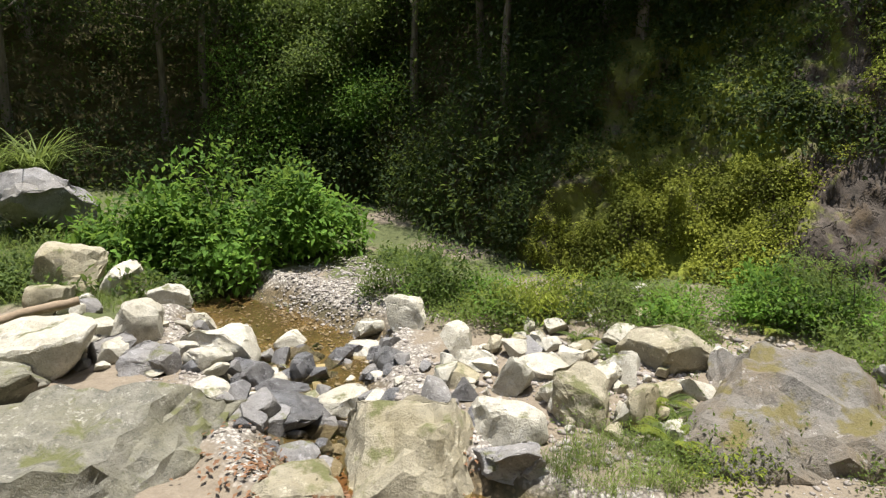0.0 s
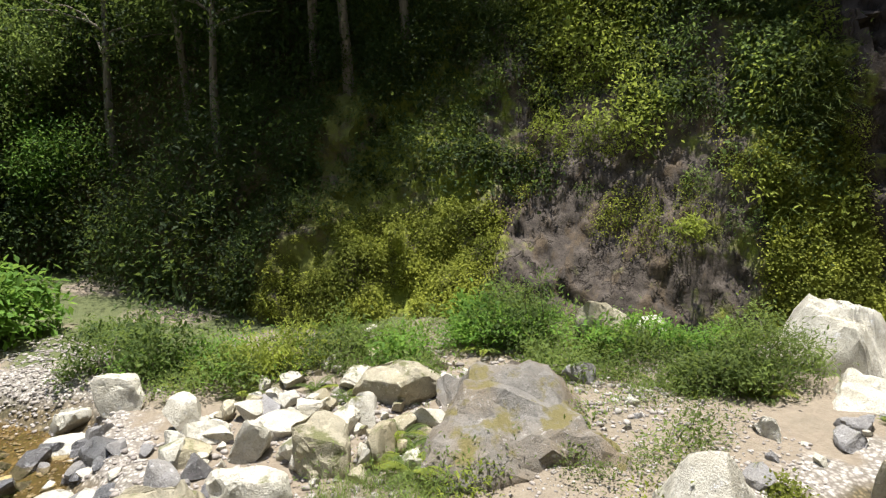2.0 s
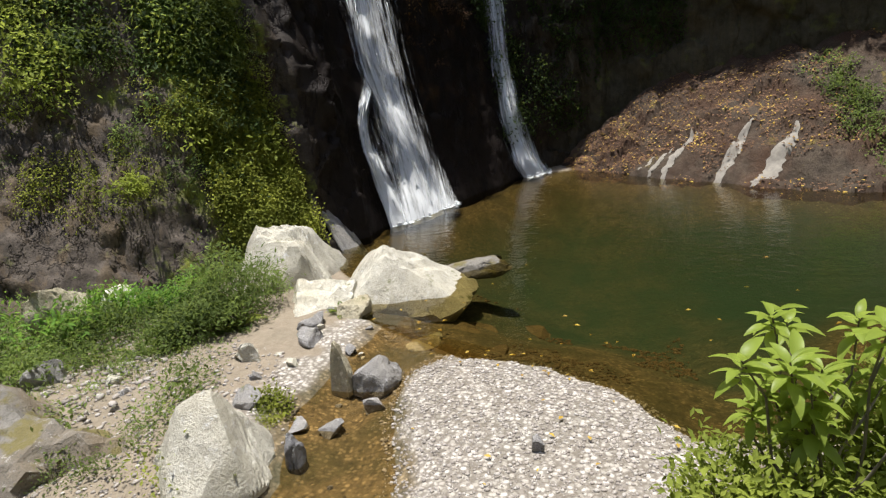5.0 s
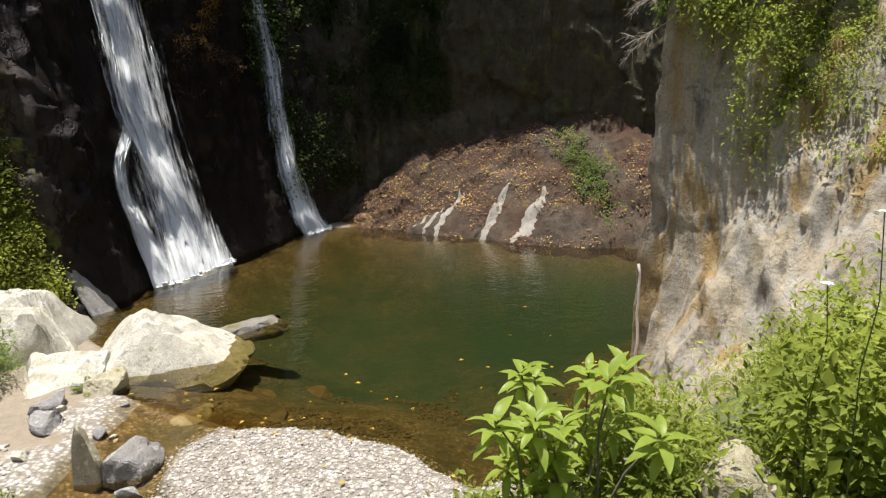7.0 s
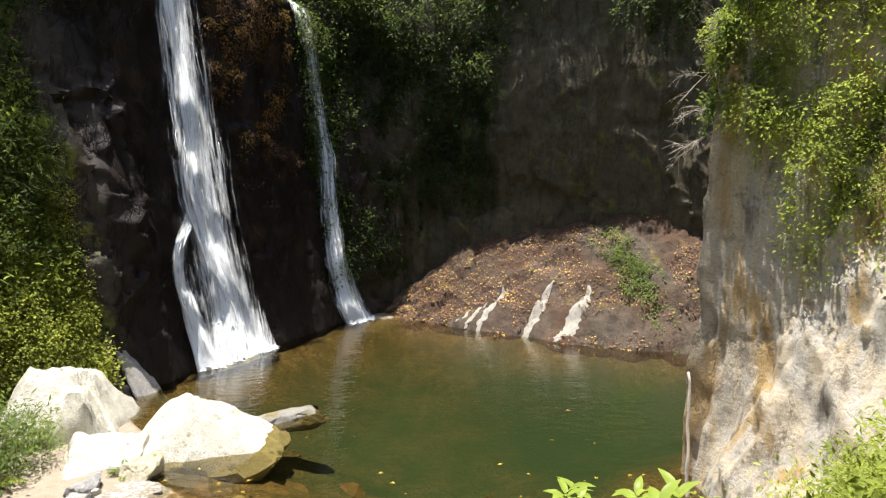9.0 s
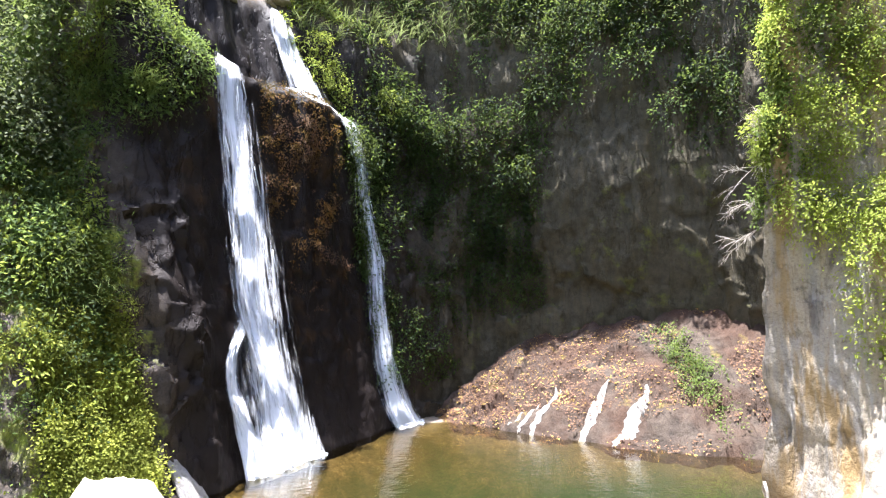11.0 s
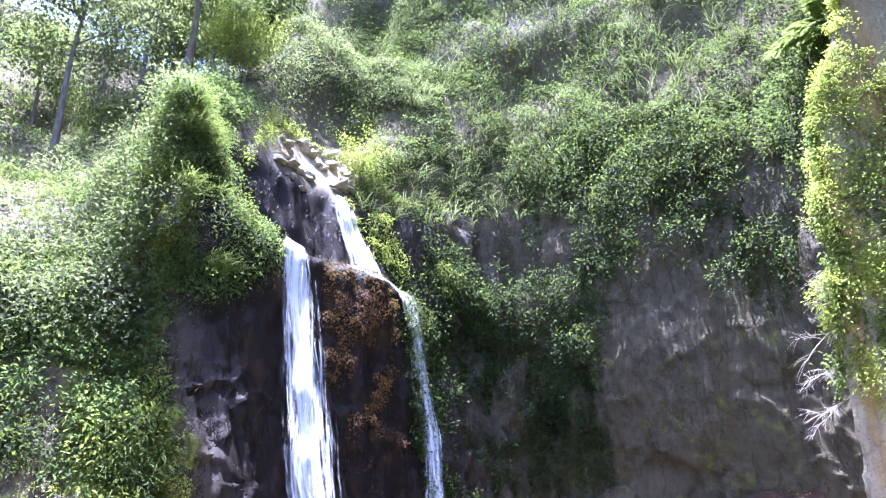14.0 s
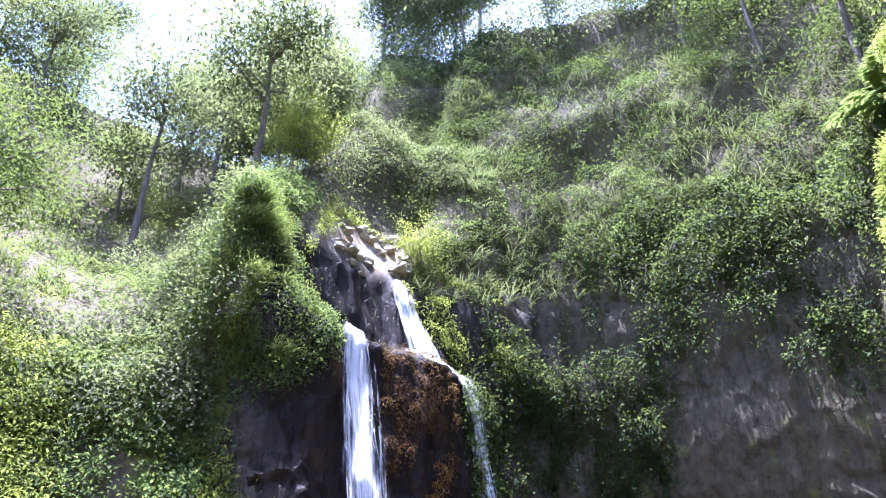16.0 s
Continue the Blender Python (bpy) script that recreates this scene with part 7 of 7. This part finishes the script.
def shore_spots(rng, n):
    x, y = beach_spots(rng, n * 3)
    d, _ = seg_dist(x, y, POOL, True)
    ok = (d < 0.35) | (rng.random(len(x)) < 0.12)
    x, y = x[ok][:n], y[ok][:n]
    return np.column_stack([x, y, np.maximum(gz(x, y), 0.0)]), np.tile([0, 0, 1.0], (len(x), 1))


litter("floating_leaves", "yellow fallen leaves floating on the pool", 60, pool_spots, 0.10, 9, YELLOWED)
litter("leaf_litter", "yellow fallen leaves along the gravel beach", 50, shore_spots, 0.08, 10, YELLOWED)
weeds("moss_patch", "wet yellow-green moss beside the outflow", 260, 10, oval(7.0, 4.35, 0.75, 0.22, 15), 0.045, 0.6, MOSS_LEAF, 33, 0.06, 0.015)


# ---- mineral streaks, dead branches, driftwood ----
def apron_streak(u0, v0, v1, width, lean, seed):
    """A pale strip of bare mineral crust running down the apron."""
    rng = np.random.default_rng(seed)
    n = 26
    v = np.linspace(v0, v1, n)
    u = u0 + lean * (v - v0) + rng.normal(0, 0.0015, n).cumsum()
    w = width * np.sin(np.pi * np.linspace(0.12, 0.95, n)) * rng.uniform(0.75, 1.2, n)
    pts = []
    for k in np.linspace(-1, 1, 7):
        uu, vv = np.clip((u + w * k) * 149, 0, 148.9), np.clip(v * 69, 0, 68.9)
        i, j = vv.astype(int), uu.astype(int)
        a, b = (vv - i)[:, None], (uu - j)[:, None]
        q = APRON_P[i, j] * (1 - a) * (1 - b) + APRON_P[i + 1, j] * a * (1 - b) + APRON_P[i, j + 1] * (1 - a) * b + APRON_P[i + 1, j + 1] * a * b
        pts.append(q + (-0.012, 0, 0.02 + 0.02 * (1 - k * k)))
    ob = new("mineral_streak", mesh_of("mineral_streak", np.concatenate(pts), grid_faces(7, n)[:, ::-1], STREAK))
    return tagged(ob, "pale worn mineral streak down the bedrock slope", "rock streak", "streaks on the bedrock")


for u0, v0, v1, w, lean, sd_ in [(0.26, 0.16, 0.34, 0.005, 0.2, 1), (0.285, 0.12, 0.36, 0.007, 0.22, 2), (0.31, 0.08, 0.36, 0.007, 0.2, 3), (0.345, 0.24, 0.46, 0.007, 0.24, 4), (0.43, 0.07, 0.42, 0.012, 0.24, 5), (0.51, 0.07, 0.36, 0.014, 0.22, 6)]:
    apron_streak(u0, v0, v1, w, lean, sd_)


def apron_plants():
    rng = np.random.default_rng(44)
    i, j = np.clip(rng.normal(34, 9, 260), 3, 66).astype(int), np.clip(rng.normal(100, 3.2, 260) + 0, 3, 146).astype(int)
    c = APRON_P[i, np.clip(j - (i - 34) // 3, 3, 146)] + rng.normal(0, 0.12, (260, 3)) * (1, 1, 0.2)
    v, f = clump_leaves(rng, c + (0, 0, 0.06), 0.1, 12, 0.1, 0.5, np.tile([-0.4, 0, 0.9], (260, 1)), 0.1)
    tagged(new("slope_weeds", mesh_of("slope_weeds", v, f, LEAF_FRESH, False)), "bright green weeds in a gully of the bedrock", "weeds", kind="stuff")


apron_plants()


def dead_branch(p, facing, reach, seed, label="bleached dead branches hanging from the cliff"):
    """A bare branch that forks again and again."""
    rng = np.random.default_rng(seed)
    ob = thing("dead_branch", label, "branch", p, "dead branches on the cliff")
    d0 = unit(np.array([facing], float))[0]
    level = [(np.zeros(3), d0, reach * 0.7, 0.010)]
    for depth, nm in enumerate(("bough", "twig", "twig")):
        nxt = []
        for a, d, ln, r in level:
            n = 7
            s = np.linspace(0, 1, n)[:, None]
            bend = rng.normal(0, 0.35, 3)
            pts = a + d * ln * s + bend * ln * 0.3 * s * s - np.array([0, 0, 0.3]) * ln * s * s
            v, f = tube_arrays(pts, np.linspace(r, r * 0.4, n), 5)
            child(nm, mesh_of(nm, v, f, DEADWOOD), ob)
            for i in range(7 if depth < 2 else 0):
                k = rng.uniform(0.3, 1.0)
                nxt.append((pts[int(k * (n - 1))], unit((d + rng.normal(0, 0.75, 3))[None])[0], ln * rng.uniform(0.4, 0.7), r * 0.55))
        level = nxt
    return ob


for bt, bh, face, ln, sd_ in [(23.0, 6.4, (-0.15, 1.0, -0.1), 0.9, 1), (23.05, 5.9, (0.1, 1.0, -0.4), 0.9, 2), (22.95, 7.6, (-0.2, 1.0, 0.15), 1.0, 3), (23.05, 7.2, (0.1, 0.9, -0.6), 1.0, 4), (23.0, 8.2, (0, 0.9, -0.4), 1.0, 5)]:
    bp, bo = on_wall(np.array([bt]), np.array([bh]))
    dead_branch(tuple(bp[0]), face, ln, sd_)


def log_piece(a, b, r, seed, label, name="driftwood_log", material=None):
    rng = np.random.default_rng(seed)
    a, b = np.array(a, float), np.array(b, float)
    s = np.linspace(0, 1, 14)[:, None]
    pts = a + (b - a) * s + rng.normal(0, 0.012, (14, 3)) + np.array([0, 0, 0.08]) * np.sin(s * 3)
    v, f = tube_arrays(pts, r * (1 - 0.3 * s[:, 0]) * rng.uniform(0.88, 1.1, 14), 10)
    bm = bmesh.new()
    vs = [bm.verts.new(q) for q in v]
    for q in f:
        bm.faces.new([vs[k] for k in q])
    bm.faces.new(vs[:10][::-1])
    bm.faces.new(vs[-10:])
    me = bpy.data.meshes.new(name)
    bm.to_mesh(me)
    bm.free()
    for q in me.polygons:
        q.use_smooth = True
    me.materials.append(material or DRIFTWOOD)
    return tagged(new(name, me), label, "log" if "log" in name else "root")


log_piece((-9.6, 10.2, -0.05), (-7.3, 11.6, 0.42), 0.13, 3, "weathered brown driftwood log lying on the stones")
log_piece((9.75, -4.25, -0.3), (10.1, -4.35, 1.9), 0.03, 5, "pale bare root hanging against the cliff's foot", "hanging_root", DEADWOOD)


def reed_clump(x, y, z, seed):
    rng = np.random.default_rng(seed)
    ob = thing("reed_clump", "tall clump of arching yellow-green reeds", "reeds", (x, y, z))
    n = 130
    lean = unit(np.column_stack([rng.normal(size=n), rng.normal(size=n), np.zeros(n)]))
    ln = 2.6 * rng.uniform(0.5, 1.2, n)
    v, f = blade_arrays(rng.normal(0, 0.18, (n, 3)) * (1, 1, 0), lean, ln, np.full(n, 0.06), rng.uniform(0.35, 0.9, n))
    child("foliage", mesh_of("foliage", v, f, GRASS, False), ob)


reed_clump(-14.6, 19.6, 1.6, 8)
reed_clump(-13.6, 20.4, 1.8, 9)


def daisy(x, y, z, seed):
    """A small white flower on a thin stalk."""
    rng = np.random.default_rng(seed)
    ob = thing("flower", "small white flower on a thin green stalk", "flower", (x, y, float(gz(x, y)[0])))
    top = np.array([0.0, 0.0, z - float(gz(x, y)[0])])
    v, f = tube_arrays(branch_points(rng, np.zeros(3), top, 0.05), np.linspace(0.003, 0.0015, 6), 4)
    child("stalk", mesh_of("stalk", v, f, LEAF_BUSH), ob)
    for i in range(7):
        a = i * 0.9
        along = np.array([[math.cos(a), math.sin(a), 0.25]])
        v, f = leaf_arrays(top[None], along, np.array([[0, 0, 1.0]]), np.array([0.022]), np.array([0.014]), 0.1, 0.1)
        child("petal", mesh_of("petal", v, f, FLOWER, False), ob)


daisy(1.95, -1.7, 4.07, 1)
daisy(2.2, -1.75, 3.8, 2)
